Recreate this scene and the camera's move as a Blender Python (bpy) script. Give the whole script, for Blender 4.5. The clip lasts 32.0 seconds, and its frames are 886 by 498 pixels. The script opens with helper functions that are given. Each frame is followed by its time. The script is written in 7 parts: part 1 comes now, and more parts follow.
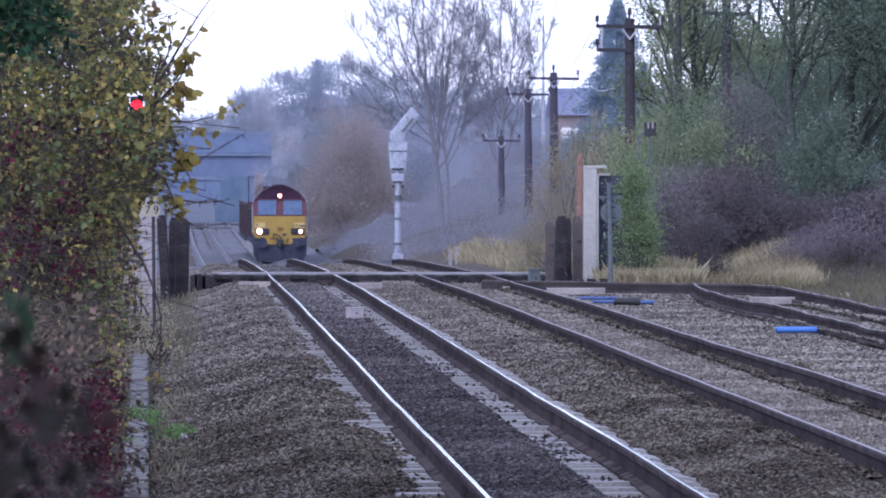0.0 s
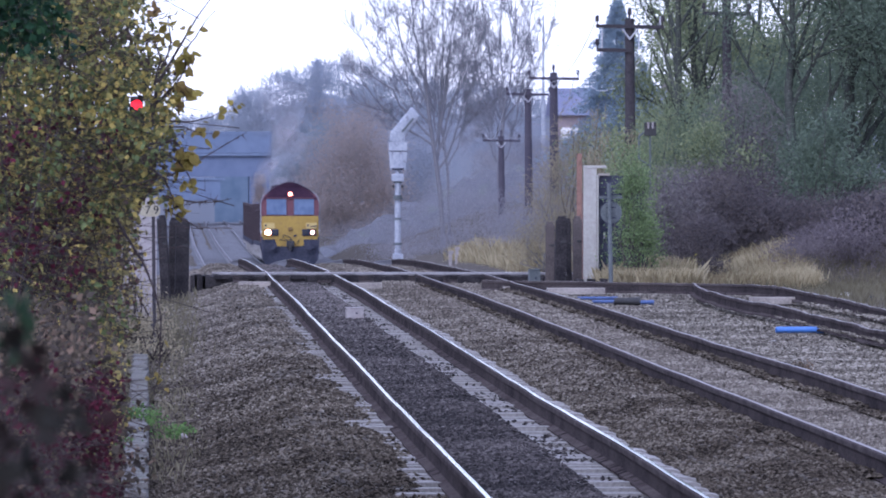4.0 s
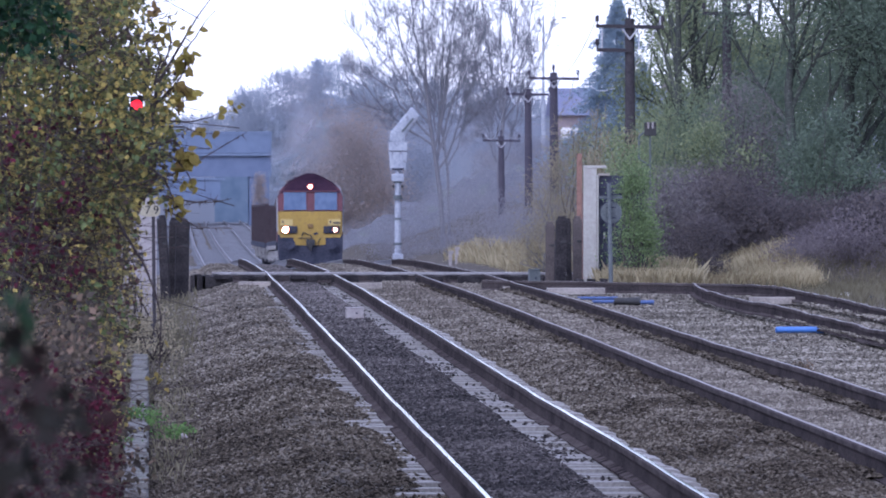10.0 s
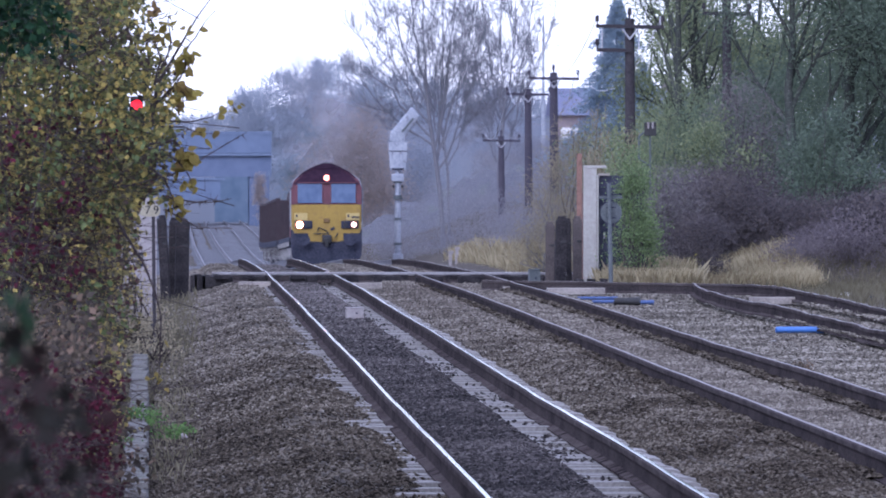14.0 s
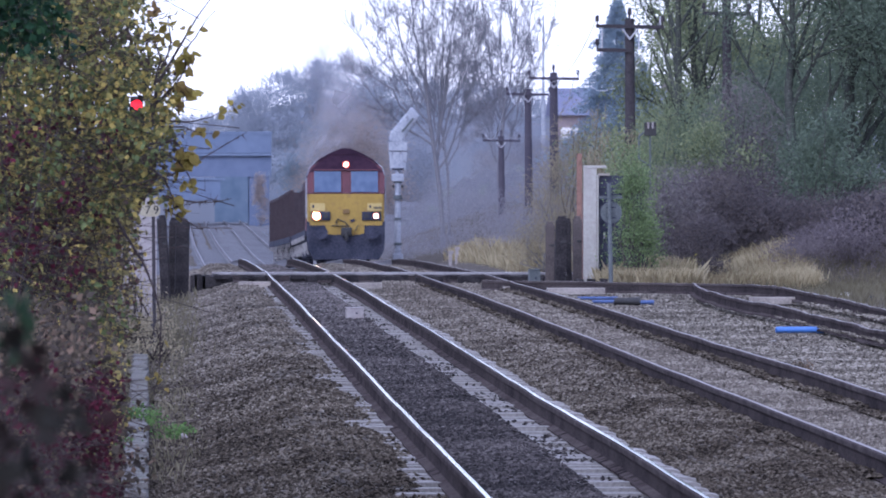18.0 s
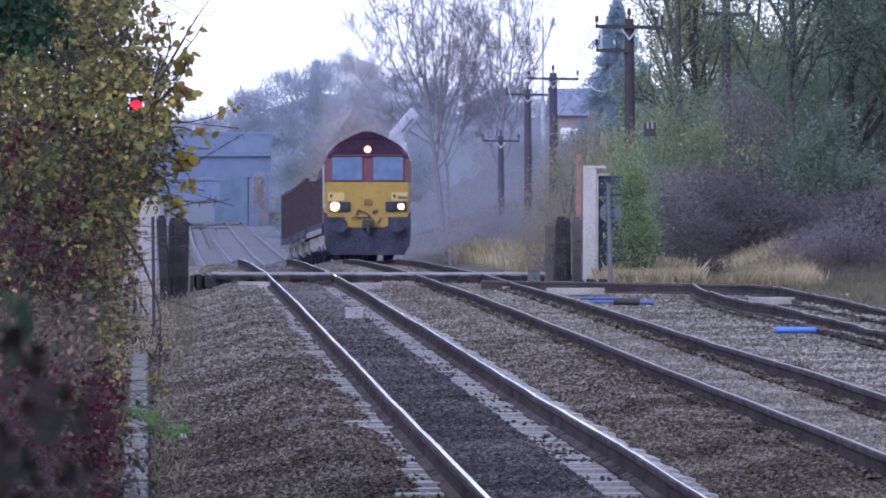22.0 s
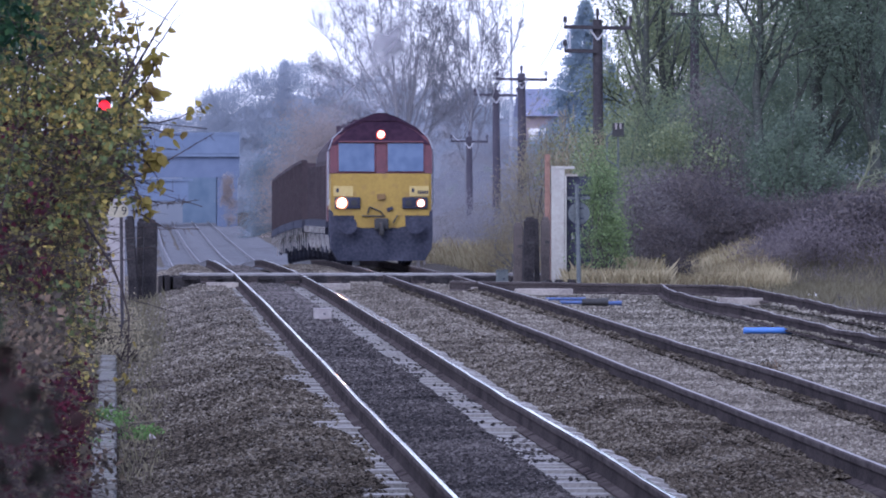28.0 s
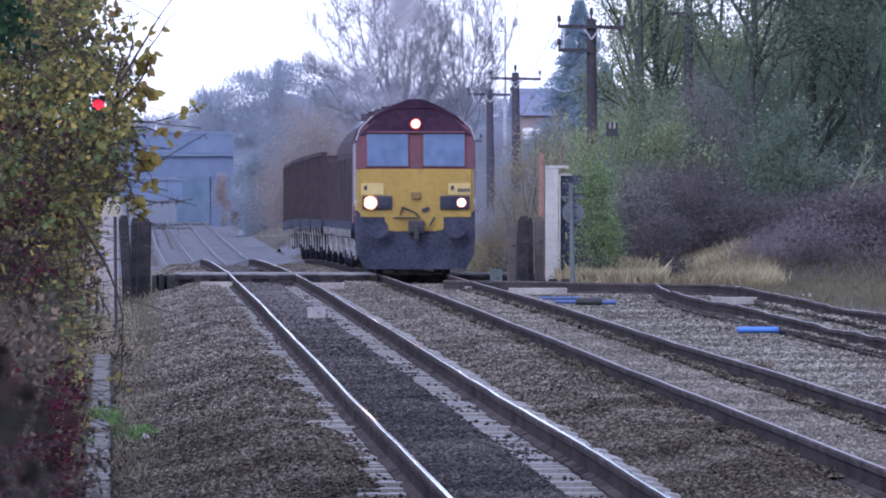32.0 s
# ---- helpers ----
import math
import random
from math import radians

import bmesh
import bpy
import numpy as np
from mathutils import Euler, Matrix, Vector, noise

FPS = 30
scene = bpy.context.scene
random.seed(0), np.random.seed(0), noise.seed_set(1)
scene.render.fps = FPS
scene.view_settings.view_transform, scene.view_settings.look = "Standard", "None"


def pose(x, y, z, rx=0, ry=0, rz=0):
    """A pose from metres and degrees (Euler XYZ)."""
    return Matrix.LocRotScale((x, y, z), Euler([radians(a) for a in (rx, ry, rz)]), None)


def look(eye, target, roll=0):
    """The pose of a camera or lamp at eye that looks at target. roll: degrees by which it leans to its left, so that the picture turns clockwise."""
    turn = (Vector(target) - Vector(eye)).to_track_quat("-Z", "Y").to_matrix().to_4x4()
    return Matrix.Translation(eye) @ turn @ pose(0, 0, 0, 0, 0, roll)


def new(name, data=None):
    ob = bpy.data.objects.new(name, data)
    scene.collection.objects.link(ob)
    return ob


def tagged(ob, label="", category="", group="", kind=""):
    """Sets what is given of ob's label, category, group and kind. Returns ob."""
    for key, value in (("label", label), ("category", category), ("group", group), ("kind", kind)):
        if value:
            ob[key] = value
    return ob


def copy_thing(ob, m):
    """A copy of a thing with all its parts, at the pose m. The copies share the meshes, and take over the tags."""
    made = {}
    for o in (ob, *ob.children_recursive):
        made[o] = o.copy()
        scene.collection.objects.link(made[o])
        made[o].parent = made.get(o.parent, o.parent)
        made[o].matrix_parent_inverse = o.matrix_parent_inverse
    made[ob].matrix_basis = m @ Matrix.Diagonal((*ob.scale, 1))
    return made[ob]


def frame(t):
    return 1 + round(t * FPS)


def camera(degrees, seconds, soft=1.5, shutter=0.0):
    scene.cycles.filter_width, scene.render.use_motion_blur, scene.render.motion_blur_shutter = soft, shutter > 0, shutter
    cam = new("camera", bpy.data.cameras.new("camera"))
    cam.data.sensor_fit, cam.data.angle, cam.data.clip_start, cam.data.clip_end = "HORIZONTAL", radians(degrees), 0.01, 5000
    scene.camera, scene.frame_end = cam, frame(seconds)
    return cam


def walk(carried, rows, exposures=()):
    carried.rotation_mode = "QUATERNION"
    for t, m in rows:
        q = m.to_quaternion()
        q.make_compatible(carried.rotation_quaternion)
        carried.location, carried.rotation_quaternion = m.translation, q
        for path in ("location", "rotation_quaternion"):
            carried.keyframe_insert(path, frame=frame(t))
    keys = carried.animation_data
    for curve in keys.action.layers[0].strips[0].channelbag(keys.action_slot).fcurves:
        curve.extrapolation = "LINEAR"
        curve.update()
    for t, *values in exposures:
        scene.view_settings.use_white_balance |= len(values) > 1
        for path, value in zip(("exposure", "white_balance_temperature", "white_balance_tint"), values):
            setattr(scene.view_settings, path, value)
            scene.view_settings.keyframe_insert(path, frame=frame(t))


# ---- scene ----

# One straight stretch of double track runs along +Y from the eye; rail top near the eye is z = 0.
SECONDS = 32.0
cam = camera(8.0, SECONDS, soft=1.8)
EYE = (0.0, 0.0, 2.22)
cam.data.dof.use_dof = True
cam.data.dof.focus_distance = 62.0
cam.data.dof.aperture_fstop = 17.0


def aim(yaw, pitch):
    return pose(*EYE, 90 + pitch, 0, yaw)


# the tripod head: still, then a short pan to the right, then a slow creep
CAMERA_ROWS = [(0.0, -2.4243, -0.6702), (20.0, -2.4243, -0.6702), (23.0, -2.431, -0.667), (25.0, -2.433, -0.664),
               (25.5, -2.440, -0.662), (26.5, -2.60, -0.666), (27.5, -2.7135, -0.6702), (28.0, -2.714, -0.663), (28.5, -2.714, -0.647),
               (29.0, -2.721, -0.678), (29.5, -2.729, -0.670), (30.0, -2.737, -0.670), (30.5, -2.738, -0.669), (31.0, -2.753, -0.672),
               (31.5, -2.754, -0.671), (32.0, -2.769, -0.669)]
walk(cam, [(t, aim(a, b)) for t, a, b in CAMERA_ROWS], exposures=[(0.0, 0.47, 5200, 21), (32.0, 0.47, 5200, 21)])

# ---- daylight: a bright overcast sky ----
world = bpy.data.worlds.new("overcast_sky")
scene.world = world
world.use_nodes = True
wt = world.node_tree
wt.nodes.clear()
w_out = wt.nodes.new("ShaderNodeOutputWorld")
w_sky = wt.nodes.new("ShaderNodeTexSky")
w_sky.sky_type = "NISHITA"
w_sky.sun_disc = False
w_sky.sun_elevation = radians(24)
w_sky.sun_rotation = radians(200)
w_bg_sky = wt.nodes.new("ShaderNodeBackground")
w_bg_sky.inputs["Strength"].default_value = 0.05
w_bg_cloud = wt.nodes.new("ShaderNodeBackground")
w_bg_cloud.inputs["Color"].default_value = (0.90, 0.88, 1.0, 1)
w_bg_cloud.inputs["Strength"].default_value = 0.94
w_add = wt.nodes.new("ShaderNodeAddShader")
wt.links.new(w_sky.outputs["Color"], w_bg_sky.inputs["Color"])
wt.links.new(w_bg_sky.outputs[0], w_add.inputs[0])
wt.links.new(w_bg_cloud.outputs[0], w_add.inputs[1])
wt.links.new(w_add.outputs[0], w_out.inputs["Surface"])

sun = new("sun", bpy.data.lights.new("sun", "SUN"))
sun.data.energy = 1.5
sun.data.angle = radians(40)
sun.data.color = (1.0, 0.96, 0.92)
sun.matrix_world = look((-40, -60, 60), (0, 0, 0))


# ---- materials ----
def material(name, dark, light, rough=0.85, metal=0.0, coarse=2.0, fine=30.0, bump=0.3, spread=0.5, third=None, gloss=0.5):
    """Two colours mixed by a coarse and a fine noise, with relief; third: a stain colour on a middle scale."""
    m = bpy.data.materials.new(name)
    m.use_nodes = True
    nt = m.node_tree
    b = nt.nodes["Principled BSDF"]
    tc = nt.nodes.new("ShaderNodeTexCoord")
    n1 = nt.nodes.new("ShaderNodeTexNoise")
    n1.inputs["Scale"].default_value = coarse
    n1.inputs["Detail"].default_value = 4
    n2 = nt.nodes.new("ShaderNodeTexNoise")
    n2.inputs["Scale"].default_value = fine
    n2.inputs["Detail"].default_value = 3
    for n in (n1, n2):
        nt.links.new(tc.outputs["Object"], n.inputs["Vector"])
    add = nt.nodes.new("ShaderNodeMath")
    add.operation = "ADD"
    nt.links.new(n1.outputs["Fac"], add.inputs[0])
    nt.links.new(n2.outputs["Fac"], add.inputs[1])
    span = nt.nodes.new("ShaderNodeMapRange")
    span.inputs["From Min"].default_value = 1 - 0.5 * spread
    span.inputs["From Max"].default_value = 1 + 0.5 * spread
    nt.links.new(add.outputs[0], span.inputs["Value"])
    ramp = nt.nodes.new("ShaderNodeValToRGB")
    ramp.color_ramp.elements[0].color = (*dark, 1)
    ramp.color_ramp.elements[1].color = (*light, 1)
    nt.links.new(span.outputs[0], ramp.inputs["Fac"])
    colour = ramp.outputs["Color"]
    if third:
        n3 = nt.nodes.new("ShaderNodeTexNoise")
        n3.inputs["Scale"].default_value = coarse * 3.1
        n3.inputs["Detail"].default_value = 5
        nt.links.new(tc.outputs["Object"], n3.inputs["Vector"])
        r3 = nt.nodes.new("ShaderNodeMapRange")
        r3.inputs["From Min"].default_value = 0.55
        r3.inputs["From Max"].default_value = 0.68
        nt.links.new(n3.outputs["Fac"], r3.inputs["Value"])
        mix = nt.nodes.new("ShaderNodeMixRGB")
        mix.inputs["Color2"].default_value = (*third, 1)
        nt.links.new(r3.outputs[0], mix.inputs["Fac"])
        nt.links.new(colour, mix.inputs["Color1"])
        colour = mix.outputs["Color"]
    nt.links.new(colour, b.inputs["Base Color"])
    b.inputs["Roughness"].default_value = rough
    b.inputs["Metallic"].default_value = metal
    b.inputs["Specular IOR Level"].default_value = gloss
    if bump:
        bp = nt.nodes.new("ShaderNodeBump")
        bp.inputs["Strength"].default_value = bump
        bp.inputs["Distance"].default_value = 0.02
        nt.links.new(n2.outputs["Fac"], bp.inputs["Height"])
        nt.links.new(bp.outputs["Normal"], b.inputs["Normal"])
    return m


def pieces_material(name, colours, rough=0.8, through_light=0.0, gloss=0.06, coarse=1.5):
    """Many small pieces in one mesh: each takes a colour of the ramp by chance, shifted by a coarse noise."""
    m = bpy.data.materials.new(name)
    m.use_nodes = True
    nt = m.node_tree
    b = nt.nodes["Principled BSDF"]
    geo = nt.nodes.new("ShaderNodeNewGeometry")
    tc = nt.nodes.new("ShaderNodeTexCoord")
    n1 = nt.nodes.new("ShaderNodeTexNoise")
    n1.inputs["Scale"].default_value = coarse
    n1.inputs["Detail"].default_value = 2
    nt.links.new(tc.outputs["Object"], n1.inputs["Vector"])
    sh = nt.nodes.new("ShaderNodeMapRange")
    sh.inputs["From Min"].default_value = 0.3
    sh.inputs["From Max"].default_value = 0.7
    sh.inputs["To Min"].default_value = -0.3
    sh.inputs["To Max"].default_value = 0.3
    nt.links.new(n1.outputs["Fac"], sh.inputs["Value"])
    add = nt.nodes.new("ShaderNodeMath")
    add.operation = "ADD"
    add.use_clamp = True
    nt.links.new(geo.outputs["Random Per Island"], add.inputs[0])
    nt.links.new(sh.outputs[0], add.inputs[1])
    ramp = nt.nodes.new("ShaderNodeValToRGB")
    els = ramp.color_ramp.elements
    els[0].color, els[1].color = (*colours[0], 1), (*colours[-1], 1)
    for i, c in enumerate(colours[1:-1]):
        e = els.new((i + 1) / (len(colours) - 1))
        e.color = (*c, 1)
    nt.links.new(add.outputs[0], ramp.inputs["Fac"])
    nt.links.new(ramp.outputs["Color"], b.inputs["Base Color"])
    b.inputs["Roughness"].default_value = rough
    b.inputs["Specular IOR Level"].default_value = gloss
    if through_light:
        tr = nt.nodes.new("ShaderNodeBsdfTranslucent")
        nt.links.new(ramp.outputs["Color"], tr.inputs["Color"])
        mx = nt.nodes.new("ShaderNodeMixShader")
        mx.inputs["Fac"].default_value = through_light
        out = nt.nodes["Material Output"]
        nt.links.new(b.outputs[0], mx.inputs[1])
        nt.links.new(tr.outputs[0], mx.inputs[2])
        nt.links.new(mx.outputs[0], out.inputs["Surface"])
    return m


def glow(name, colour, strength):
    m = bpy.data.materials.new(name)
    m.use_nodes = True
    b = m.node_tree.nodes["Principled BSDF"]
    b.inputs["Base Color"].default_value = (*colour, 1)
    b.inputs["Emission Color"].default_value = (*colour, 1)
    b.inputs["Emission Strength"].default_value = strength
    return m


M_GROUND = material("ballast_bed", (0.036, 0.031, 0.026), (0.10, 0.087, 0.072), 0.95, coarse=0.8, fine=22, bump=0.8, spread=0.6, gloss=0.1)
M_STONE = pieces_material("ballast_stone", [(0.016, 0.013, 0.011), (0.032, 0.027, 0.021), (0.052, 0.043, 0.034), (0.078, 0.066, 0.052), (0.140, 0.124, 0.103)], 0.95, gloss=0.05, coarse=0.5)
# The next two stone mixes are lightened for haze over distance.
M_STONE_MID = pieces_material("haze_paled_stone", [(0.058, 0.050, 0.044), (0.088, 0.077, 0.067), (0.118, 0.104, 0.088), (0.155, 0.138, 0.117), (0.235, 0.214, 0.186)], 0.95, gloss=0.05, coarse=0.5)
M_STONE_FOULED_HAZED = pieces_material("haze_paled_fouled_stone", [(0.036, 0.032, 0.032), (0.060, 0.054, 0.054), (0.090, 0.080, 0.079), (0.144, 0.130, 0.126)], 0.85, gloss=0.2, coarse=0.5)
M_STONE_ONE = bpy.data.materials.new("single_ballast_stone")
M_STONE_ONE.use_nodes = True
so = M_STONE_ONE.node_tree
so_ramp = so.nodes.new("ShaderNodeValToRGB")
so_ramp.color_ramp.elements[0].color = (0.035, 0.029, 0.024, 1)
so_ramp.color_ramp.elements[1].color = (0.105, 0.092, 0.078, 1)
so.links.new(so.nodes.new("ShaderNodeObjectInfo").outputs["Random"], so_ramp.inputs["Fac"])
so.links.new(so_ramp.outputs["Color"], so.nodes["Principled BSDF"].inputs["Base Color"])
so.nodes["Principled BSDF"].inputs["Roughness"].default_value = 0.9
M_STONE_PALE = pieces_material("pale_ballast_stone", [(0.058, 0.051, 0.044), (0.093, 0.084, 0.072), (0.132, 0.119, 0.101), (0.180, 0.163, 0.138), (0.280, 0.260, 0.226)], 0.95, gloss=0.05, coarse=0.5)
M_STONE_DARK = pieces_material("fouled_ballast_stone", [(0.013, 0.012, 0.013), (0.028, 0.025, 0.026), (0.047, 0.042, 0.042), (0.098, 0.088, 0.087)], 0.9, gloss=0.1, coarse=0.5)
M_RAIL_TOP = material("polished_rail_steel", (0.24, 0.237, 0.243), (0.40, 0.394, 0.407), 0.10, 1.0, coarse=1.5, fine=9, bump=0.02)
M_RAIL_DULL = material("dull_rail_top", (0.091, 0.077, 0.072), (0.182, 0.161, 0.152), 0.5, 0.3, coarse=0.6, fine=12, bump=0.1)
# Web shade and sky light on head and foot are put into colour.
M_RAIL_SIDE = material("rusty_shaded_rail_side", (0.026, 0.023, 0.025), (0.064, 0.054, 0.054), 0.8, coarse=1.0, fine=25, bump=0.3, gloss=0.0)
M_RAIL_HEAD = material("worn_rail_head", (0.039, 0.034, 0.035), (0.091, 0.078, 0.078), 0.8, coarse=2.0, fine=30, bump=0.4, gloss=0.0)
M_RAIL_FOOT = material("lightened_rail_foot", (0.040, 0.032, 0.033), (0.087, 0.075, 0.073), 0.9, coarse=1.0, fine=25, bump=0.3, third=(0.020, 0.017, 0.019), gloss=0.0)
# Mist on the far rails and ballast bed is mixed into these colours.
M_RAIL_FAR = material("haze_tinted_rail", (0.10, 0.10, 0.115), (0.14, 0.14, 0.155), 0.7, coarse=1.0, fine=25, bump=0.2, gloss=0.1)
M_RAIL_FAR_TOP = material("haze_tinted_rail_top", (0.20, 0.20, 0.22), (0.28, 0.28, 0.30), 0.8, coarse=0.3, fine=8, bump=0.1, gloss=0.05)
M_BED_FAR = material("haze_tinted_ballast", (0.085, 0.087, 0.098), (0.155, 0.157, 0.172), 0.95, coarse=0.5, fine=8, bump=0.6, third=(0.16, 0.16, 0.175), gloss=0.0)
M_CONCRETE = material("sleeper_concrete", (0.15, 0.143, 0.14), (0.27, 0.26, 0.25), 0.9, coarse=1.2, fine=40, bump=0.4, third=(0.12, 0.11, 0.11), gloss=0.2)
M_TIMBER = material("old_dark_timber", (0.014, 0.013, 0.016), (0.045, 0.041, 0.043), 0.9, coarse=3, fine=25, bump=0.6, gloss=0.1)
M_GREY_POST = material("grey_brown_post", (0.060, 0.052, 0.052), (0.112, 0.096, 0.092), 0.9, coarse=2, fine=25, bump=0.4, gloss=0.1)
M_PALE_TIMBER = material("weathered_pale_timber", (0.20, 0.18, 0.17), (0.36, 0.33, 0.30), 0.9, coarse=2, fine=25, bump=0.4, gloss=0.1)
M_YELLOW = material("warning_yellow_paint", (0.245, 0.160, 0.024), (0.30, 0.200, 0.032), 0.6, coarse=1.5, fine=12, bump=0.08, third=(0.23, 0.145, 0.032))
M_MAROON = material("maroon_paint", (0.060, 0.013, 0.024), (0.096, 0.022, 0.036), 0.6, coarse=1.2, fine=10, bump=0.08)
# Roof and underframe darks are lifted for haze in their base colours.
M_ROOF = material("sooty_maroon_roof", (0.021, 0.012, 0.024), (0.042, 0.022, 0.038), 0.85, coarse=1, fine=10, bump=0.15, gloss=0.06)
M_UNDER = material("grimy_hazed_underframe", (0.024, 0.027, 0.043), (0.056, 0.058, 0.082), 0.9, coarse=2, fine=14, bump=0.3, gloss=0.1)
M_WAGON = material("weathered_wagon_maroon", (0.038, 0.031, 0.038), (0.068, 0.053, 0.060), 0.9, coarse=0.9, fine=9, bump=0.2, third=(0.055, 0.048, 0.052), gloss=0.08)
M_WHEEL = material("worn_pale_steel", (0.16, 0.155, 0.16), (0.36, 0.35, 0.36), 0.6, 0.2, coarse=3, fine=20, bump=0.1)
# Pale colour stands in for the gleam on the worn crossing rail heads.
M_GLEAM_HEAD = material("worn_gleam_rail_head", (0.11, 0.107, 0.112), (0.27, 0.262, 0.27), 0.5, 0.3, coarse=0.9, fine=9, bump=0.1, spread=0.8)
M_WHITE = material("white_paint", (0.62, 0.61, 0.62), (0.78, 0.77, 0.78), 0.6, coarse=2, fine=20, bump=0.1, third=(0.5, 0.48, 0.46))
M_PANEL = material("pale_yellow_panel", (0.38, 0.29, 0.10), (0.45, 0.35, 0.13), 0.5, coarse=2, fine=20, bump=0.05)
M_HORN = material("dirty_ochre_cover", (0.13, 0.075, 0.025), (0.18, 0.11, 0.035), 0.7, coarse=3, fine=20, bump=0.1)
M_GLASS = material("cab_window_glass", (0.058, 0.090, 0.165), (0.088, 0.125, 0.21), 0.2, coarse=1, fine=4, bump=0.0, gloss=0.3)
M_BLACK = material("black_rubber", (0.012, 0.012, 0.014), (0.03, 0.03, 0.032), 0.7, coarse=3, fine=30, bump=0.1)
M_SMOKE = bpy.data.materials.new("exhaust_haze")
M_SMOKE.use_nodes = True
sm = M_SMOKE.node_tree
sm_clear = sm.nodes.new("ShaderNodeBsdfTransparent")
sm_a = sm.nodes.new("ShaderNodeBsdfTranslucent")
sm_b = sm.nodes.new("ShaderNodeBsdfDiffuse")
sm_grey = sm.nodes.new("ShaderNodeMixShader")
for sm_n in (sm_a, sm_b):
    sm_n.inputs["Color"].default_value = (0.37, 0.36, 0.39, 1)
sm.links.new(sm_a.outputs[0], sm_grey.inputs[1])
sm.links.new(sm_b.outputs[0], sm_grey.inputs[2])
sm_mix = sm.nodes.new("ShaderNodeMixShader")
sm_tc = sm.nodes.new("ShaderNodeTexCoord")
sm_sub = sm.nodes.new("ShaderNodeVectorMath")
sm_sub.operation = "SUBTRACT"
sm_sub.inputs[1].default_value = (0.5, 0.5, 0.5)
sm_len = sm.nodes.new("ShaderNodeVectorMath")
sm_len.operation = "LENGTH"
sm_fall = sm.nodes.new("ShaderNodeMapRange")
sm_fall.inputs["From Min"].default_value = 0.0
sm_fall.inputs["From Max"].default_value = 0.48
sm_fall.inputs["To Min"].default_value = 0.82
sm_fall.inputs["To Max"].default_value = 0.0
sm_noise = sm.nodes.new("ShaderNodeTexNoise")
sm_noise.inputs["Scale"].default_value = 0.9
sm_noise.inputs["Detail"].default_value = 3
sm_thin = sm.nodes.new("ShaderNodeMapRange")
sm_thin.inputs["From Min"].default_value = 0.3
sm_thin.inputs["From Max"].default_value = 0.65
sm_thin.inputs["To Min"].default_value = 0.35
sm_thin.inputs["To Max"].default_value = 1.0
sm_mul = sm.nodes.new("ShaderNodeMath")
sm_mul.operation = "MULTIPLY"
sm.links.new(sm_tc.outputs["Generated"], sm_sub.inputs[0])
sm.links.new(sm_sub.outputs["Vector"], sm_len.inputs[0])
sm.links.new(sm_len.outputs["Value"], sm_fall.inputs["Value"])
sm.links.new(sm_tc.outputs["Object"], sm_noise.inputs["Vector"])
sm.links.new(sm_noise.outputs["Fac"], sm_thin.inputs["Value"])
sm.links.new(sm_fall.outputs[0], sm_mul.inputs[0])
sm.links.new(sm_thin.outputs[0], sm_mul.inputs[1])
sm.links.new(sm_mul.outputs[0], sm_mix.inputs["Fac"])
sm.links.new(sm_clear.outputs[0], sm_mix.inputs[1])
sm.links.new(sm_grey.outputs[0], sm_mix.inputs[2])
sm.links.new(sm_mix.outputs[0], sm.nodes["Material Output"].inputs["Surface"])
M_HEADLAMP = glow("headlamp_glow", (1.0, 0.40, 0.15), 240.0)
M_TOPLAMP = glow("top_lamp_glow", (1.0, 0.55, 0.36), 6.0)
M_MARKER = glow("marker_lamp_glow", (1.0, 0.78, 0.66), 16.0)
# Two glows for the glare around the lamps, not for lit parts.
M_GLARE_RING = glow("headlamp_glare", (1.0, 0.34, 0.16), 0.55)
M_GLARE_RIM = glow("top_lamp_glare", (1.0, 0.16, 0.10), 0.32)
M_RED = glow("red_signal_glow", (1.0, 0.008, 0.018), 1.1)
M_BLUE = material("blue_plastic_pipe", (0.05, 0.14, 0.42), (0.08, 0.19, 0.51), 0.4, coarse=2, fine=20, bump=0.05)
M_BLUE_DULL = material("faded_blue_plastic", (0.035, 0.065, 0.17), (0.06, 0.10, 0.25), 0.6, coarse=2, fine=20, bump=0.05)
M_SIGNAL = material("pale_grey_signal_paint", (0.24, 0.26, 0.31), (0.36, 0.38, 0.43), 0.7, coarse=2, fine=14, bump=0.1, third=(0.19, 0.20, 0.24), gloss=0.2)
M_SIGN = material("grey_sign_back", (0.082, 0.094, 0.102), (0.125, 0.138, 0.146), 0.8, coarse=3, fine=20, bump=0.1, gloss=0.1)
M_PLATE = material("cream_plate", (0.27, 0.245, 0.175), (0.34, 0.31, 0.23), 0.7, coarse=3, fine=20, bump=0.05)
M_POLE = material("creosoted_pole", (0.034, 0.032, 0.037), (0.068, 0.062, 0.068), 0.9, coarse=2, fine=16, bump=0.4, gloss=0.05)
# Creosote colour lifted and blued for haze on the farther poles.
M_FAR_POLE = material("hazed_creosoted_pole", (0.051, 0.048, 0.065), (0.075, 0.068, 0.088), 0.9, coarse=2, fine=16, bump=0.3, gloss=0.1)
M_WIRE = material("pale_wire", (0.35, 0.36, 0.40), (0.5, 0.5, 0.54), 0.6, bump=0)
M_BRICK_PIER = material("terracotta_post", (0.19, 0.115, 0.095), (0.28, 0.17, 0.14), 0.9, coarse=3, fine=25, bump=0.3, third=(0.16, 0.10, 0.08), gloss=0.1)
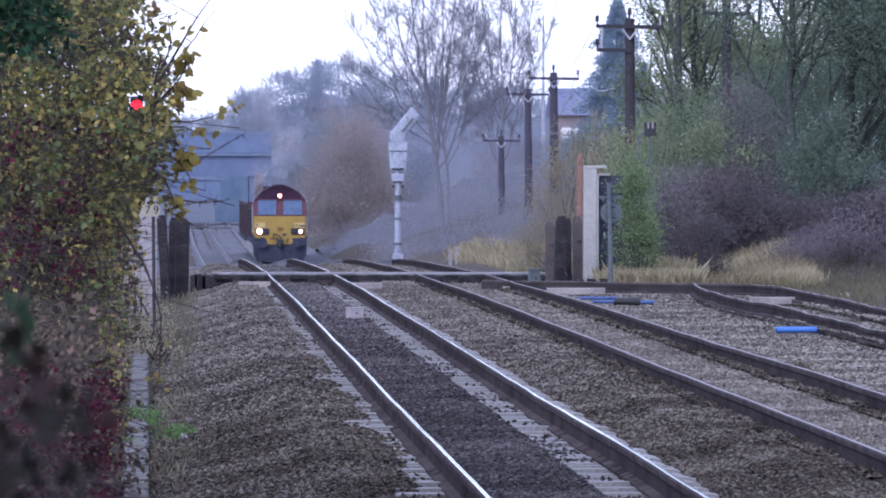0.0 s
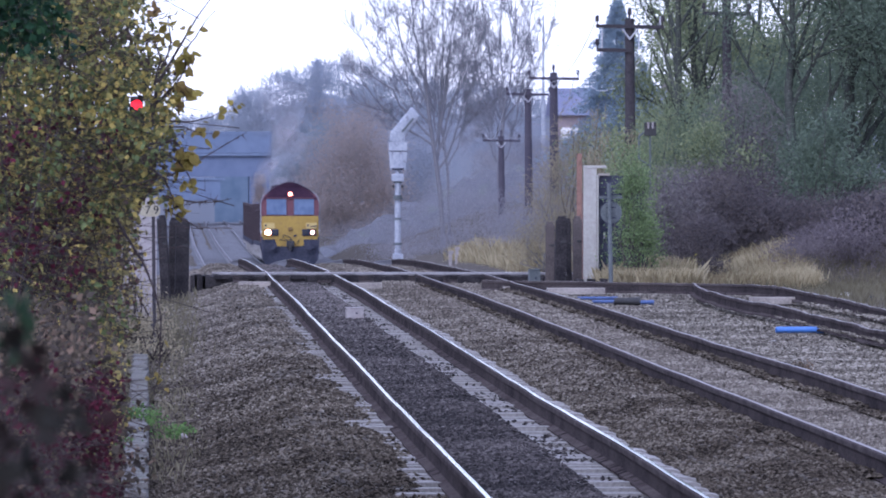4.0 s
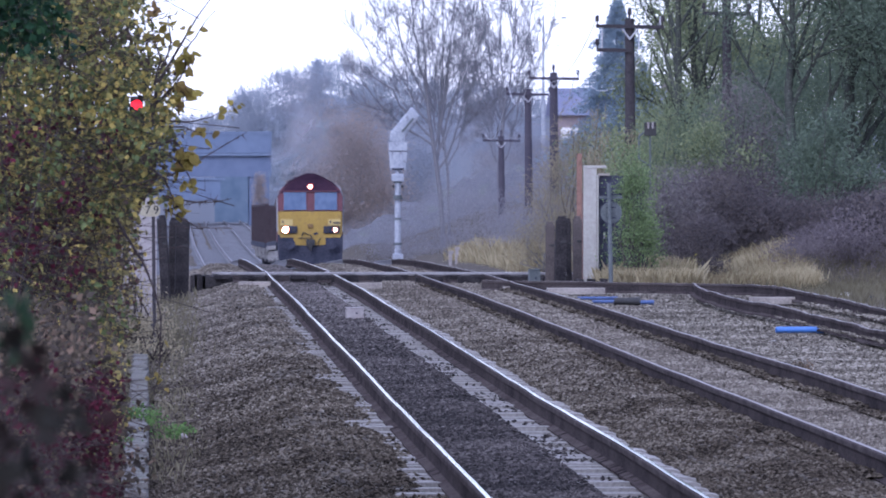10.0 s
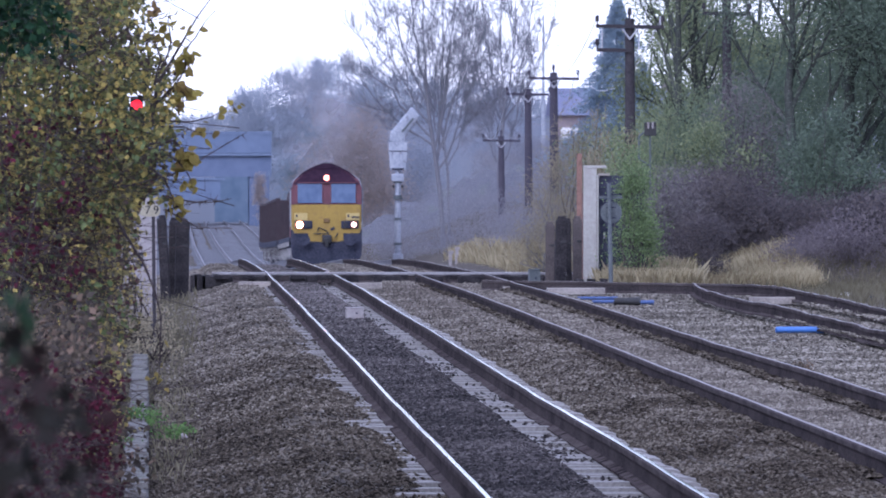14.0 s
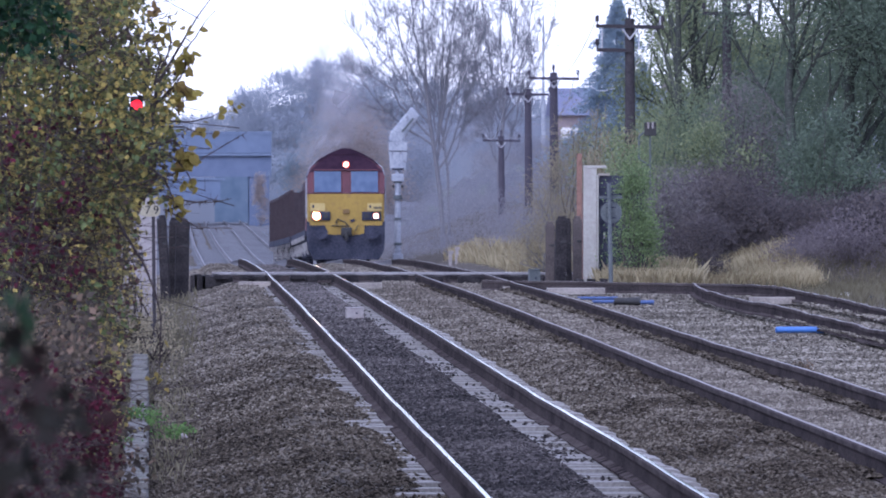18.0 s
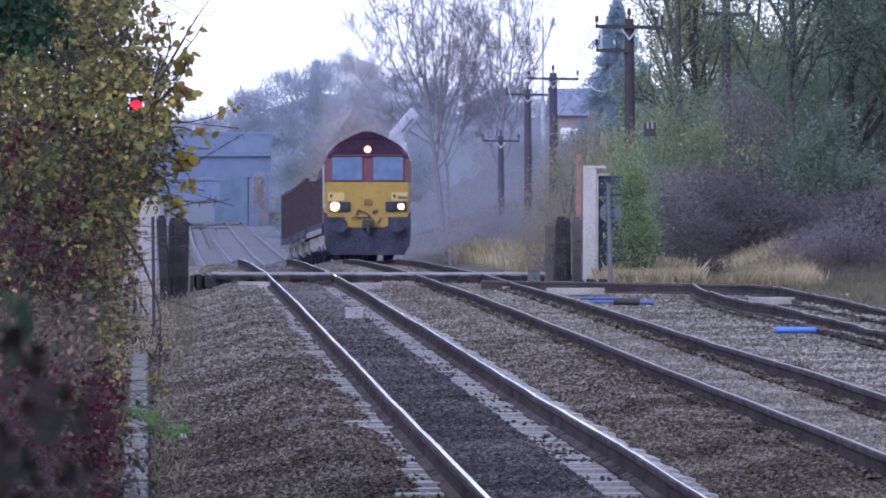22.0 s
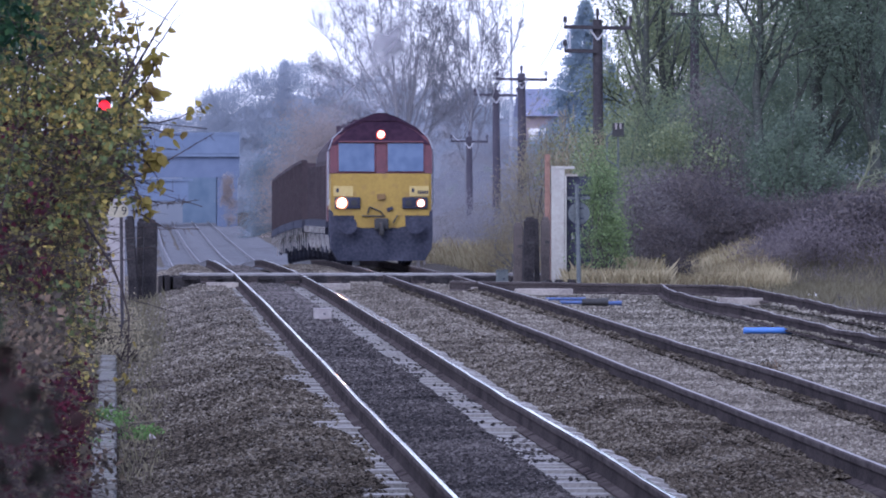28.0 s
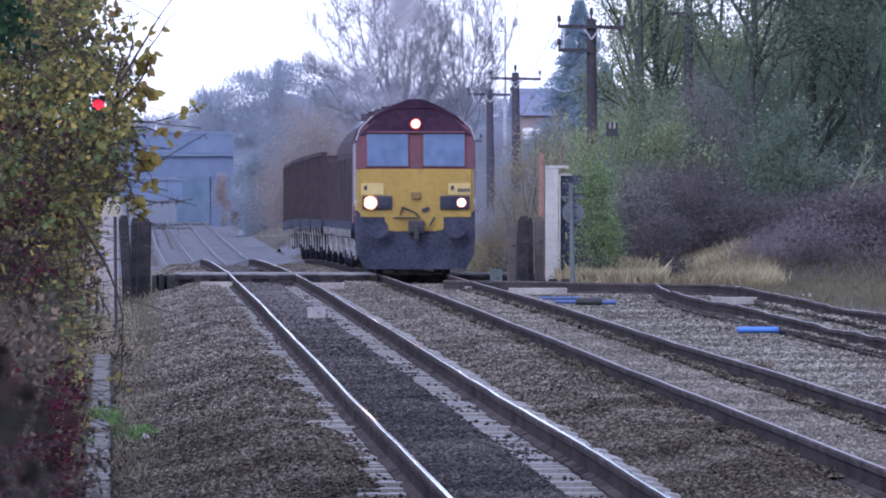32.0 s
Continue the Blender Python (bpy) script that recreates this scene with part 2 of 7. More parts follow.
M_HUT = material("hut_whitewash", (0.304, 0.294, 0.276), (0.396, 0.386, 0.359), 0.8, coarse=2, fine=18, bump=0.2, third=(0.331, 0.313, 0.294), gloss=0.2)
M_CABINET = material("pale_cabinet_paint", (0.22, 0.20, 0.205), (0.31, 0.285, 0.285), 0.7, coarse=1.5, fine=14, bump=0.15, third=(0.25, 0.22, 0.22))
# Mist tint is in all bridge colours; the darker girder copy holds shade.
M_BRIDGE = material("haze_tinted_bridge_masonry", (0.118, 0.150, 0.225), (0.146, 0.180, 0.262), 0.95, coarse=0.25, fine=1.2, bump=0.1, gloss=0.0)
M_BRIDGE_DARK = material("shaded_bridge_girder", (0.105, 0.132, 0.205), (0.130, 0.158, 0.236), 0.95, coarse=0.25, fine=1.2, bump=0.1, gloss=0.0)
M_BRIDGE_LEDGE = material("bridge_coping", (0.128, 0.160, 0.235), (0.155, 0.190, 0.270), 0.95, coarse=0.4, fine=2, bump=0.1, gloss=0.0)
# Colour of the hazy distance through the bridge opening.
M_OPENING_HAZE = material("hazy_teal_panel", (0.098, 0.135, 0.190), (0.128, 0.165, 0.222), 0.95, coarse=0.35, fine=1.5, bump=0.3, gloss=0.0)
# Mist over the distant rises and slopes is mixed into these base colours.
M_RIDGE = material("haze_tinted_rise", (0.245, 0.275, 0.335), (0.285, 0.312, 0.368), 0.95, coarse=0.2, fine=1.2, bump=0.3, gloss=0.0)
M_SLOPE = material("haze_tinted_scrub_slope", (0.165, 0.186, 0.228), (0.205, 0.216, 0.248), 0.95, coarse=0.16, fine=0.55, bump=0.15, spread=0.9, third=(0.205, 0.198, 0.214), gloss=0.0)
M_SLOPE_NEAR = material("haze_tinted_bramble_slope", (0.098, 0.104, 0.126), (0.140, 0.142, 0.160), 0.95, coarse=0.22, fine=0.8, bump=0.2, spread=0.9, third=(0.122, 0.140, 0.132), gloss=0.0)
M_PALE_BRANCH = material("lichen_pale_branch", (0.11, 0.125, 0.085), (0.18, 0.195, 0.125), 0.95, coarse=3, fine=20, bump=0.3, gloss=0.05)
M_OLIVE_STALK = material("dry_stalk", (0.13, 0.105, 0.075), (0.21, 0.17, 0.12), 0.95, coarse=3, fine=20, bump=0.2, gloss=0.0)
# House wall and roof tones are greyed for distance haze.
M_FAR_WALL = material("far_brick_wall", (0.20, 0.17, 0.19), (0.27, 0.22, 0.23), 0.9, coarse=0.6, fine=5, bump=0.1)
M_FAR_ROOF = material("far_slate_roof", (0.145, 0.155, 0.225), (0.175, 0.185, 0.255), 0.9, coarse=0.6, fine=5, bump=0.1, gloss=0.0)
M_BARK = material("grey_brown_bark", (0.060, 0.056, 0.058), (0.115, 0.102, 0.098), 0.95, coarse=3, fine=20, bump=0.5, gloss=0.05)
M_HEDGE_BARK = material("dark_hedge_bark", (0.030, 0.024, 0.026), (0.078, 0.064, 0.062), 0.95, coarse=4, fine=30, bump=0.4, gloss=0.05)
# Bark of the far trees is greyed with mist in its colour.
M_FAR_BARK = material("haze_tinted_bark", (0.135, 0.136, 0.158), (0.172, 0.170, 0.188), 0.95, coarse=1, fine=8, bump=0.2, gloss=0.0)
# Trunk darks are lifted for haze within this colour.
M_IVY_BARK = material("haze_lifted_ivy_bark", (0.040, 0.047, 0.044), (0.080, 0.084, 0.074), 0.95, coarse=2, fine=16, bump=0.5, gloss=0.0)
L_YELLOW = pieces_material("yellow_autumn_leaves", [(0.065, 0.047, 0.037), (0.085, 0.099, 0.047), (0.186, 0.186, 0.072), (0.267, 0.236, 0.079), (0.472, 0.373, 0.112)], 0.65, 0.35, coarse=2.2)
L_HEDGE_GREEN = pieces_material("olive_green_hedge_leaves", [(0.085, 0.110, 0.050), (0.120, 0.155, 0.064), (0.160, 0.195, 0.080)], 0.65, 0.35, coarse=2.2)
L_MIXED = pieces_material("mixed_hedge_leaves", [(0.126, 0.054, 0.059), (0.095, 0.084, 0.059), (0.198, 0.178, 0.095), (0.304, 0.273, 0.115), (0.587, 0.462, 0.147)], 0.7, 0.3, coarse=4)
L_EDGE = pieces_material("edge_autumn_leaves", [(0.13, 0.075, 0.060), (0.20, 0.125, 0.065), (0.25, 0.21, 0.055), (0.34, 0.26, 0.07)], 0.65, 0.45, coarse=3)
L_MAROON = pieces_material("maroon_bramble_leaves", [(0.031, 0.016, 0.020), (0.047, 0.015, 0.023), (0.066, 0.015, 0.027), (0.093, 0.018, 0.034)], 0.65, 0.2, coarse=3)
# Shade inside the hedge is put into these darker leaf colours.
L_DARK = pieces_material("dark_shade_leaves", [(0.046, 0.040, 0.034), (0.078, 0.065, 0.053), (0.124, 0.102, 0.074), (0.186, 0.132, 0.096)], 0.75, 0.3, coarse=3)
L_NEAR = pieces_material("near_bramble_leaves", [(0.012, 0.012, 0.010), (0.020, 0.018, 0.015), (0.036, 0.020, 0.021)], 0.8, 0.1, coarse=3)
L_GREEN = pieces_material("dark_green_leaves", [(0.012, 0.03, 0.018), (0.02, 0.05, 0.026), (0.035, 0.075, 0.03)], 0.55, 0.2, coarse=3)
L_TUFT = pieces_material("green_bramble_leaves", [(0.018, 0.034, 0.020), (0.028, 0.052, 0.028), (0.045, 0.07, 0.036)], 0.7, 0.2, coarse=3)
L_WEED = pieces_material("fresh_weed_leaves", [(0.056, 0.104, 0.032), (0.088, 0.160, 0.048), (0.128, 0.208, 0.072)], 0.65, 0.3, coarse=3)
# Bank wood and ivy leaves are brightened for haze in their colours.
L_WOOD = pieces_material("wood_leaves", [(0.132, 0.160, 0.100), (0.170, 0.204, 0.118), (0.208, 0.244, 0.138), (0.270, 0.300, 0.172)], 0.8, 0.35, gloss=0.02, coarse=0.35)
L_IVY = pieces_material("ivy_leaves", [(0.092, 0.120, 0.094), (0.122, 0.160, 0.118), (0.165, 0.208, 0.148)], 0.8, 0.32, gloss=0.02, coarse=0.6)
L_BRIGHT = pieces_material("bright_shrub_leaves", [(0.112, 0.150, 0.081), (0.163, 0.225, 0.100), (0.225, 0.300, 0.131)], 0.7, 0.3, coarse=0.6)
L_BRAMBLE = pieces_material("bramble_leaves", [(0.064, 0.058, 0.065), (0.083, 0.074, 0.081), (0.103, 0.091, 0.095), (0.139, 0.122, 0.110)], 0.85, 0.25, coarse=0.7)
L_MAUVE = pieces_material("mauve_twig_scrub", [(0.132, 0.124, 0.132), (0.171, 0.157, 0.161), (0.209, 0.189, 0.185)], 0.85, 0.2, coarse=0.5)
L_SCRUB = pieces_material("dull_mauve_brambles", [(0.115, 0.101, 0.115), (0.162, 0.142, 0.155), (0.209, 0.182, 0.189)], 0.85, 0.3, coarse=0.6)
# From russet to far conifer, distance haze is put into the leaf colours.
L_ORANGE = pieces_material("haze_paled_russet_leaves", [(0.325, 0.292, 0.285), (0.345, 0.298, 0.280), (0.368, 0.306, 0.272)], 0.85, 0.5, gloss=0.0, coarse=0.25)
L_FAR = pieces_material("haze_tinted_far_leaves", [(0.275, 0.305, 0.360), (0.298, 0.326, 0.376), (0.322, 0.345, 0.390)], 0.9, 0.5, gloss=0.0, coarse=0.15)
L_FAR_GREEN = pieces_material("haze_tinted_scrub_leaves", [(0.218, 0.239, 0.293), (0.239, 0.260, 0.304), (0.265, 0.274, 0.304)], 0.9, 0.5, gloss=0.0, coarse=0.25)
L_FAR_TEAL = pieces_material("haze_tinted_teal_leaves", [(0.196, 0.241, 0.293), (0.218, 0.264, 0.305), (0.241, 0.280, 0.311)], 0.9, 0.5, gloss=0.0, coarse=0.25)
L_MIST_BROWN = pieces_material("haze_tinted_brown_scrub", [(0.201, 0.201, 0.229), (0.238, 0.234, 0.259), (0.275, 0.268, 0.283)], 0.9, 0.45, gloss=0.0, coarse=0.3)
L_CONIFER = pieces_material("haze_tinted_needles", [(0.215, 0.281, 0.347), (0.270, 0.336, 0.396)], 0.85, 0.45, gloss=0.0, coarse=0.4)
L_FAR_CONIFER = pieces_material("haze_tinted_far_needles", [(0.24, 0.28, 0.37), (0.28, 0.32, 0.41)], 0.85, 0.45, gloss=0.0, coarse=0.4)
L_OLIVE = pieces_material("olive_brown_shoots", [(0.196, 0.172, 0.121), (0.265, 0.236, 0.167), (0.333, 0.293, 0.196)], 0.85, 0.4, coarse=0.6)
L_GRASS = pieces_material("tawny_grass", [(0.189, 0.156, 0.095), (0.274, 0.232, 0.142), (0.350, 0.308, 0.193), (0.435, 0.383, 0.255)], 0.85, 0.35, coarse=0.6)
L_GRASS_GREEN = pieces_material("rough_green_grass", [(0.088, 0.080, 0.052), (0.128, 0.116, 0.076), (0.176, 0.160, 0.112)], 0.85, 0.3, coarse=0.6)


# ---- mesh helpers ----
def part(name, bm, mat, parent, label=""):
    me = bpy.data.meshes.new(name)
    bm.to_mesh(me)
    bm.free()
    me.materials.append(mat)
    ob = new(name, me)
    ob.parent = parent
    if label:
        ob["label"] = label
    return ob


def array_mesh(name, verts, faces, mat, parent=None, label="", smooth=False):
    """A mesh object from numpy arrays: verts (n, 3), faces (m, 3 or 4)."""
    me = bpy.data.meshes.new(name)
    verts = np.asarray(verts, dtype=np.float32)
    faces = np.asarray(faces, dtype=np.int32)
    k = faces.shape[1]
    me.vertices.add(len(verts))
    me.vertices.foreach_set("co", verts.ravel())
    me.loops.add(faces.size)
    me.loops.foreach_set("vertex_index", faces.ravel())
    me.polygons.add(len(faces))
    me.polygons.foreach_set("loop_start", np.arange(0, faces.size, k, dtype=np.int32))
    me.polygons.foreach_set("use_smooth", np.full(len(faces), smooth))
    me.update(calc_edges=True)
    me.validate()
    me.materials.append(mat)
    ob = new(name, me)
    ob.parent = parent
    if label:
        ob["label"] = label
    if name in ("branch_mass", "foliage", "crown", "twig_mass", "young_leaf_tuft") or (name == "stem" and len(faces) > 40):
        ob["kind"] = "stuff"
    return ob


def thing(name, x, y, z, rz=0.0, label="", category="", group="", kind=""):
    ob = new(name)
    ob.matrix_basis = pose(x, y, z, 0, 0, rz)
    ob.empty_display_size = 0.2
    return tagged(ob, label, category, group, kind)


def box(bm, cx, cy, cz, sx, sy, sz, rx=0, ry=0, rz=0, bevel=0.0):
    r = bmesh.ops.create_cube(bm, size=1.0, matrix=pose(cx, cy, cz, rx, ry, rz) @ Matrix.Diagonal((sx, sy, sz, 1)))
    if bevel:
        es = list({e for v in r["verts"] for e in v.link_edges})
        bmesh.ops.bevel(bm, geom=es, offset=bevel, segments=2, affect="EDGES", profile=0.6)
    return bm


def rod(bm, p0, p1, r0, r1=None, seg=10):
    p0, p1 = Vector(p0), Vector(p1)
    d = p1 - p0
    m = Matrix.Translation((p0 + p1) / 2) @ d.to_track_quat("Z", "Y").to_matrix().to_4x4()
    bmesh.ops.create_cone(bm, cap_ends=True, segments=seg, radius1=r0, radius2=r0 if r1 is None else r1, depth=d.length, matrix=m)
    return bm


def prism(bm, outline, y0, y1):
    """A solid with the outline [(x, z), ...] from y0 to y1."""
    a = [bm.verts.new((x, y0, z)) for x, z in outline]
    b = [bm.verts.new((x, y1, z)) for x, z in outline]
    n = len(outline)
    bm.faces.new(a)
    bm.faces.new(b[::-1])
    for i in range(n):
        bm.faces.new((a[i], b[i], b[(i + 1) % n], a[(i + 1) % n]))
    bmesh.ops.recalc_face_normals(bm, faces=bm.faces)
    return bm


def B():
    return bmesh.new()


def tubes(segs, sides=4):
    """verts, faces of tapered tubes; segs rows: x0 y0 z0 x1 y1 z1 r0 r1."""
    s = np.asarray(segs, dtype=np.float64)
    p0, p1, r0, r1 = s[:, 0:3], s[:, 3:6], s[:, 6:7], s[:, 7:8]
    d = p1 - p0
    d /= np.linalg.norm(d, axis=1, keepdims=True) + 1e-9
    ref = np.where(np.abs(d[:, 2:3]) > 0.9, np.array([[1.0, 0, 0]]), np.array([[0, 0, 1.0]]))
    u = np.cross(d, ref)
    u /= np.linalg.norm(u, axis=1, keepdims=True) + 1e-9
    v = np.cross(d, u)
    rings = []
    for p, r in ((p0, r0), (p1, r1)):
        for k in range(sides):
            a = 2 * math.pi * k / sides
            rings.append(p + r * (math.cos(a) * u + math.sin(a) * v))
    verts = np.stack(rings, axis=1).reshape(-1, 3)
    base = np.arange(len(s))[:, None] * 2 * sides
    faces = np.concatenate([np.stack([base[:, 0] + k, base[:, 0] + (k + 1) % sides, base[:, 0] + sides + (k + 1) % sides, base[:, 0] + sides + k], axis=1) for k in range(sides)])
    return verts, faces


def leaf_quads(points, size, rng, droop=0.0, long=1.5, flat=0.0):
    """Kite-shaped folded leaves at points; size: mean length."""
    p = np.asarray(points)
    n = len(p)
    a = rng.normal(size=(n, 3))
    a[:, 2] = a[:, 2] * (1 - flat) - droop
    a /= np.linalg.norm(a, axis=1, keepdims=True)
    b = rng.normal(size=(n, 3))
    b -= a * np.sum(a * b, axis=1, keepdims=True)
    b /= np.linalg.norm(b, axis=1, keepdims=True)
    c = np.cross(a, b)
    L = size * rng.uniform(0.6, 1.35, size=(n, 1))
    W = L / long / 2
    fold = c * L * rng.uniform(0.02, 0.16, size=(n, 1))
    v = np.stack([p, p + a * L * 0.45 + b * W + fold, p + a * L, p + a * L * 0.5 - b * W + fold], axis=1).reshape(-1, 3)
    f = np.arange(n)[:, None] * 4 + np.arange(4)[None, :]
    return v, f


# ---- the line of the track: across and height by distance ----
YS = np.arange(-60.0, 1200.0, 1.0)


def smooth_line(knots, width):
    ys, vs = zip(*knots)
    raw = np.interp(YS, ys, vs)
    k = np.hanning(width)
    k /= k.sum()
    return np.convolve(np.pad(raw, width, mode="edge"), k, mode="same")[width:-width]


LINE_2 = smooth_line([(110, 6.40), (150, 6.22), (179, 6.07), (200, 5.95), (222, 5.84), (241, 5.70), (263, 5.54), (284, 5.37), (314, 5.20), (345, 5.12), (400, 5.15), (560, 5.4)], 21)
LINE_1 = smooth_line([(110, 2.90), (150, 2.85), (200, 2.72), (241, 2.52), (284, 2.32), (314, 2.20), (345, 2.14), (400, 2.0), (560, 2.0)], 21)
RISE = smooth_line([(120, 0.0), (145, -0.03), (160, -0.09), (179, -0.19), (190, -0.29), (201, -0.47), (212, -0.68), (222, -0.92), (241, -1.32), (263, -1.70), (284, -2.00), (314, -2.2), (345, -2.22), (600, -2.1)], 15)


def rail_z(y):
    return float(np.interp(y, YS, RISE))


def line_1(y):
    return float(np.interp(y, YS, LINE_1))


def line_2(y):
    return float(np.interp(y, YS, LINE_2))


def ground_height(x, y):
    """Height of the ground sheet: ballast bed, cess and the bank on the far side."""
    x, y = np.asarray(x, dtype=float), np.asarray(y, dtype=float)
    z = np.interp(y, YS, RISE) - 0.298
    c1, c2 = np.interp(y, YS, LINE_1), np.interp(y, YS, LINE_2)
    z = z + 0.10 * np.clip((0.53 - np.abs(x - c1 + 0.12)) / 0.06, 0, 1) + 0.055 * np.clip(1.3 - np.abs(x - c1 - 1.9) / 0.8, 0, 1)
    z = z + 0.085 * np.clip((1.75 - np.abs(x - c2)) / 0.2, 0, 1)
    z = z + np.clip(0.13 + 0.06 * np.sin(y * 1.3) + 0.07 * np.sin(y * 0.47 + 1), 0.03, 0.14) * np.clip(1.8 - np.abs(x - c1 + 1.40) / 0.34, 0, 1)
    z = z - 0.22 * np.clip((0.9 - x) / 0.9, 0, 1)
    z = z + 0.45 * np.clip((-0.7 - x) / 1.5, 0, 1) * np.clip((150 - y) / 20, 0, 1)
    far = np.clip((y - 141) / 9, 0, 1)
    z = z + far * np.clip((x - 12.0) * 0.36, 0, 2.4)
    right = np.clip((y - 150) / 40, 0, 1) * np.clip((x - 8.2) / 2.0, 0, 1) * np.clip(-np.interp(y, YS, RISE), 0, 0.9)
    z = z + right
    return z


def gz(x, y):
    return float(ground_height(x, y))


# ---- ground: one sheet to the horizon ----
def build_ground():
    xs = np.concatenate([[-3000, -800, -200, -60, -20, -8], np.arange(-5, -1, 0.5), np.arange(-1, 8.4, 0.15), np.arange(8.5, 24, 0.5), [26, 30, 40, 80, 250, 900, 3000]])
    ys = np.concatenate([[-300, -60, -10, 10, 30], np.arange(36, 150, 0.6), np.arange(150, 340, 2.0), np.arange(340, 700, 10), [750, 850, 1100, 1600, 2600, 4800]])
    X, Y = np.meshgrid(xs, ys)
    Z = ground_height(X, Y)
    rng = np.random.default_rng(3)
    Z = Z - 0.015 + rng.normal(0, 0.008, Z.shape) * (np.abs(X - 8) < 16)
    v = np.stack([X, Y, Z], axis=-1).reshape(-1, 3)
    nx, ny = len(xs), len(ys)
    i = (np.arange(ny - 1)[:, None] * nx + np.arange(nx - 1)[None, :]).ravel()
    f = np.stack([i, i + 1, i + 1 + nx, i + nx], axis=1)
    ob = array_mesh("ground", v, f, M_GROUND, smooth=True)
    return tagged(ob, "grey-brown stone ballast and rough lineside earth", "ground", kind="structure")


GROUND = build_ground()


def stones(name, label, mat, x_of, y0, y1, count, size, seed, sink=0.2, z_add=0.0, level=None, fade=None, wave=0.06):
    """Broken stones strewn on the ground between two distances; x_of(y, u): across for u in 0 to 1."""
    rng = np.random.default_rng(seed)
    y = 1.0 / (1.0 / y1 + rng.uniform(0, 1, count) ** 0.85 * (1.0 / y0 - 1.0 / y1))
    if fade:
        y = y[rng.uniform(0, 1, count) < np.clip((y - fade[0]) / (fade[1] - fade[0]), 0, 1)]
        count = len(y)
    x = x_of(y, rng.uniform(0, 1, count))
    z = ground_height(x, y) + z_add if level is None else np.interp(y, YS, RISE) + level
    if level is not None:
        z = z - wave * (np.sin(y * 1.7) + np.sin(y * 0.53) > 0.25 * rng.normal(size=count))
    r = size * rng.uniform(0.55, 1.3, (count, 1)) * (0.72 + 0.0055 * y[:, None])
    octa = np.array([[1, 0, 0], [0, 1, 0], [-1, 0, 0], [0, -1, 0], [0, 0, 1], [0, 0, -1]], dtype=float)
    v = octa[None] * (1 + rng.normal(0, 0.28, (count, 6, 1))) + rng.normal(0, 0.18, (count, 6, 3))
    ang = rng.uniform(0, 6.283, count)
    ca, sa = np.cos(ang)[:, None], np.sin(ang)[:, None]
    tilt = rng.normal(0, 0.5, count)[:, None]
    vx, vy, vz = v[..., 0] * ca - v[..., 1] * sa, v[..., 0] * sa + v[..., 1] * ca, v[..., 2] * 0.6
    vz = vz + tilt * vx * 0.5
    v = np.stack([vx, vy, vz], axis=-1) * r[:, None, :]
    v[..., 0] += x[:, None]
    v[..., 1] += y[:, None]
    v[..., 2] += (z + r[:, 0] * sink)[:, None]
    tri = np.array([[0, 1, 4], [1, 2, 4], [2, 3, 4], [3, 0, 4], [1, 0, 5], [2, 1, 5], [3, 2, 5], [0, 3, 5]])
    f = (np.arange(count)[:, None, None] * 6 + tri[None]).reshape(-1, 3)
    ob = array_mesh(name, v.reshape(-1, 3), f, mat)
    return tagged(ob, label, "ballast", kind="stuff")


def span(a, b):
    return lambda y, u: a + (b - a) * u


# Stones blend into the haze-lightened mixes with distance.
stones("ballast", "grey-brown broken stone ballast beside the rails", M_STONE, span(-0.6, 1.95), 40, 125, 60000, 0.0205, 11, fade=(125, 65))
stones("ballast", "ballast towards the crossing, paled for haze with distance", M_STONE_MID, span(-0.6, 1.95), 60, 200, 62000, 0.0175, 21, fade=(60, 125))
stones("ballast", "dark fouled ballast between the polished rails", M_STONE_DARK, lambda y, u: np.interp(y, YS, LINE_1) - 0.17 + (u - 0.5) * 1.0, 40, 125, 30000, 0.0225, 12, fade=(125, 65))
stones("ballast", "fouled ballast between the rails, paled for haze towards the crossing", M_STONE_FOULED_HAZED, lambda y, u: np.interp(y, YS, LINE_1) - 0.17 + (u - 0.5) * 1.0, 60, 200, 24000, 0.019, 22, fade=(60, 125))
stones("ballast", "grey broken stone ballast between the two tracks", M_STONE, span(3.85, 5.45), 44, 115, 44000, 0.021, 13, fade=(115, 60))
stones("ballast", "ballast between the tracks, paled for haze towards the crossing", M_STONE_MID, span(3.85, 5.45), 55, 200, 56000, 0.018, 23, fade=(55, 115))
stones("ballast", "grey broken stone ballast between the duller rails", M_STONE_MID, lambda y, u: np.interp(y, YS, LINE_2) + (u - 0.5) * 1.34, 50, 200, 44000, 0.022, 14)
stones("ballast", "pale broken stone ballast towards the siding", M_STONE_PALE, span(7.35, 13.5), 62, 150, 68000, 0.022, 15)

stones("ballast", "loose stones spilled over the sleeper ends", M_STONE, lambda y, u: np.interp(y, YS, LINE_1) - 1.36 + 0.50 * u ** 2.2, 40, 150, 5500, 0.023, 16, level=-0.215)
stones("ballast", "loose stones spilled over the sleepers inside the rail", M_STONE_DARK, lambda y, u: np.interp(y, YS, LINE_1) + 0.31 + 0.36 * u ** 2.2, 40, 150, 2600, 0.021, 18, level=-0.215)



def beside_rails(centre):
    """Across positions hard against either side of both rails of a line."""
    def at(y, u):
        w = ((u * 2) % 1 - 0.5) * 2
        return centre(y) + np.where(u < 0.5, -0.752, 0.752) + np.sign(w) * (0.045 + 0.17 * np.abs(w))
    return at


stones("ballast", "ballast heaped against the duller rails", M_STONE, beside_rails(lambda y: np.interp(y, YS, LINE_2)), 50, 140, 24000, 0.025, 25, level=-0.158, wave=0.02)
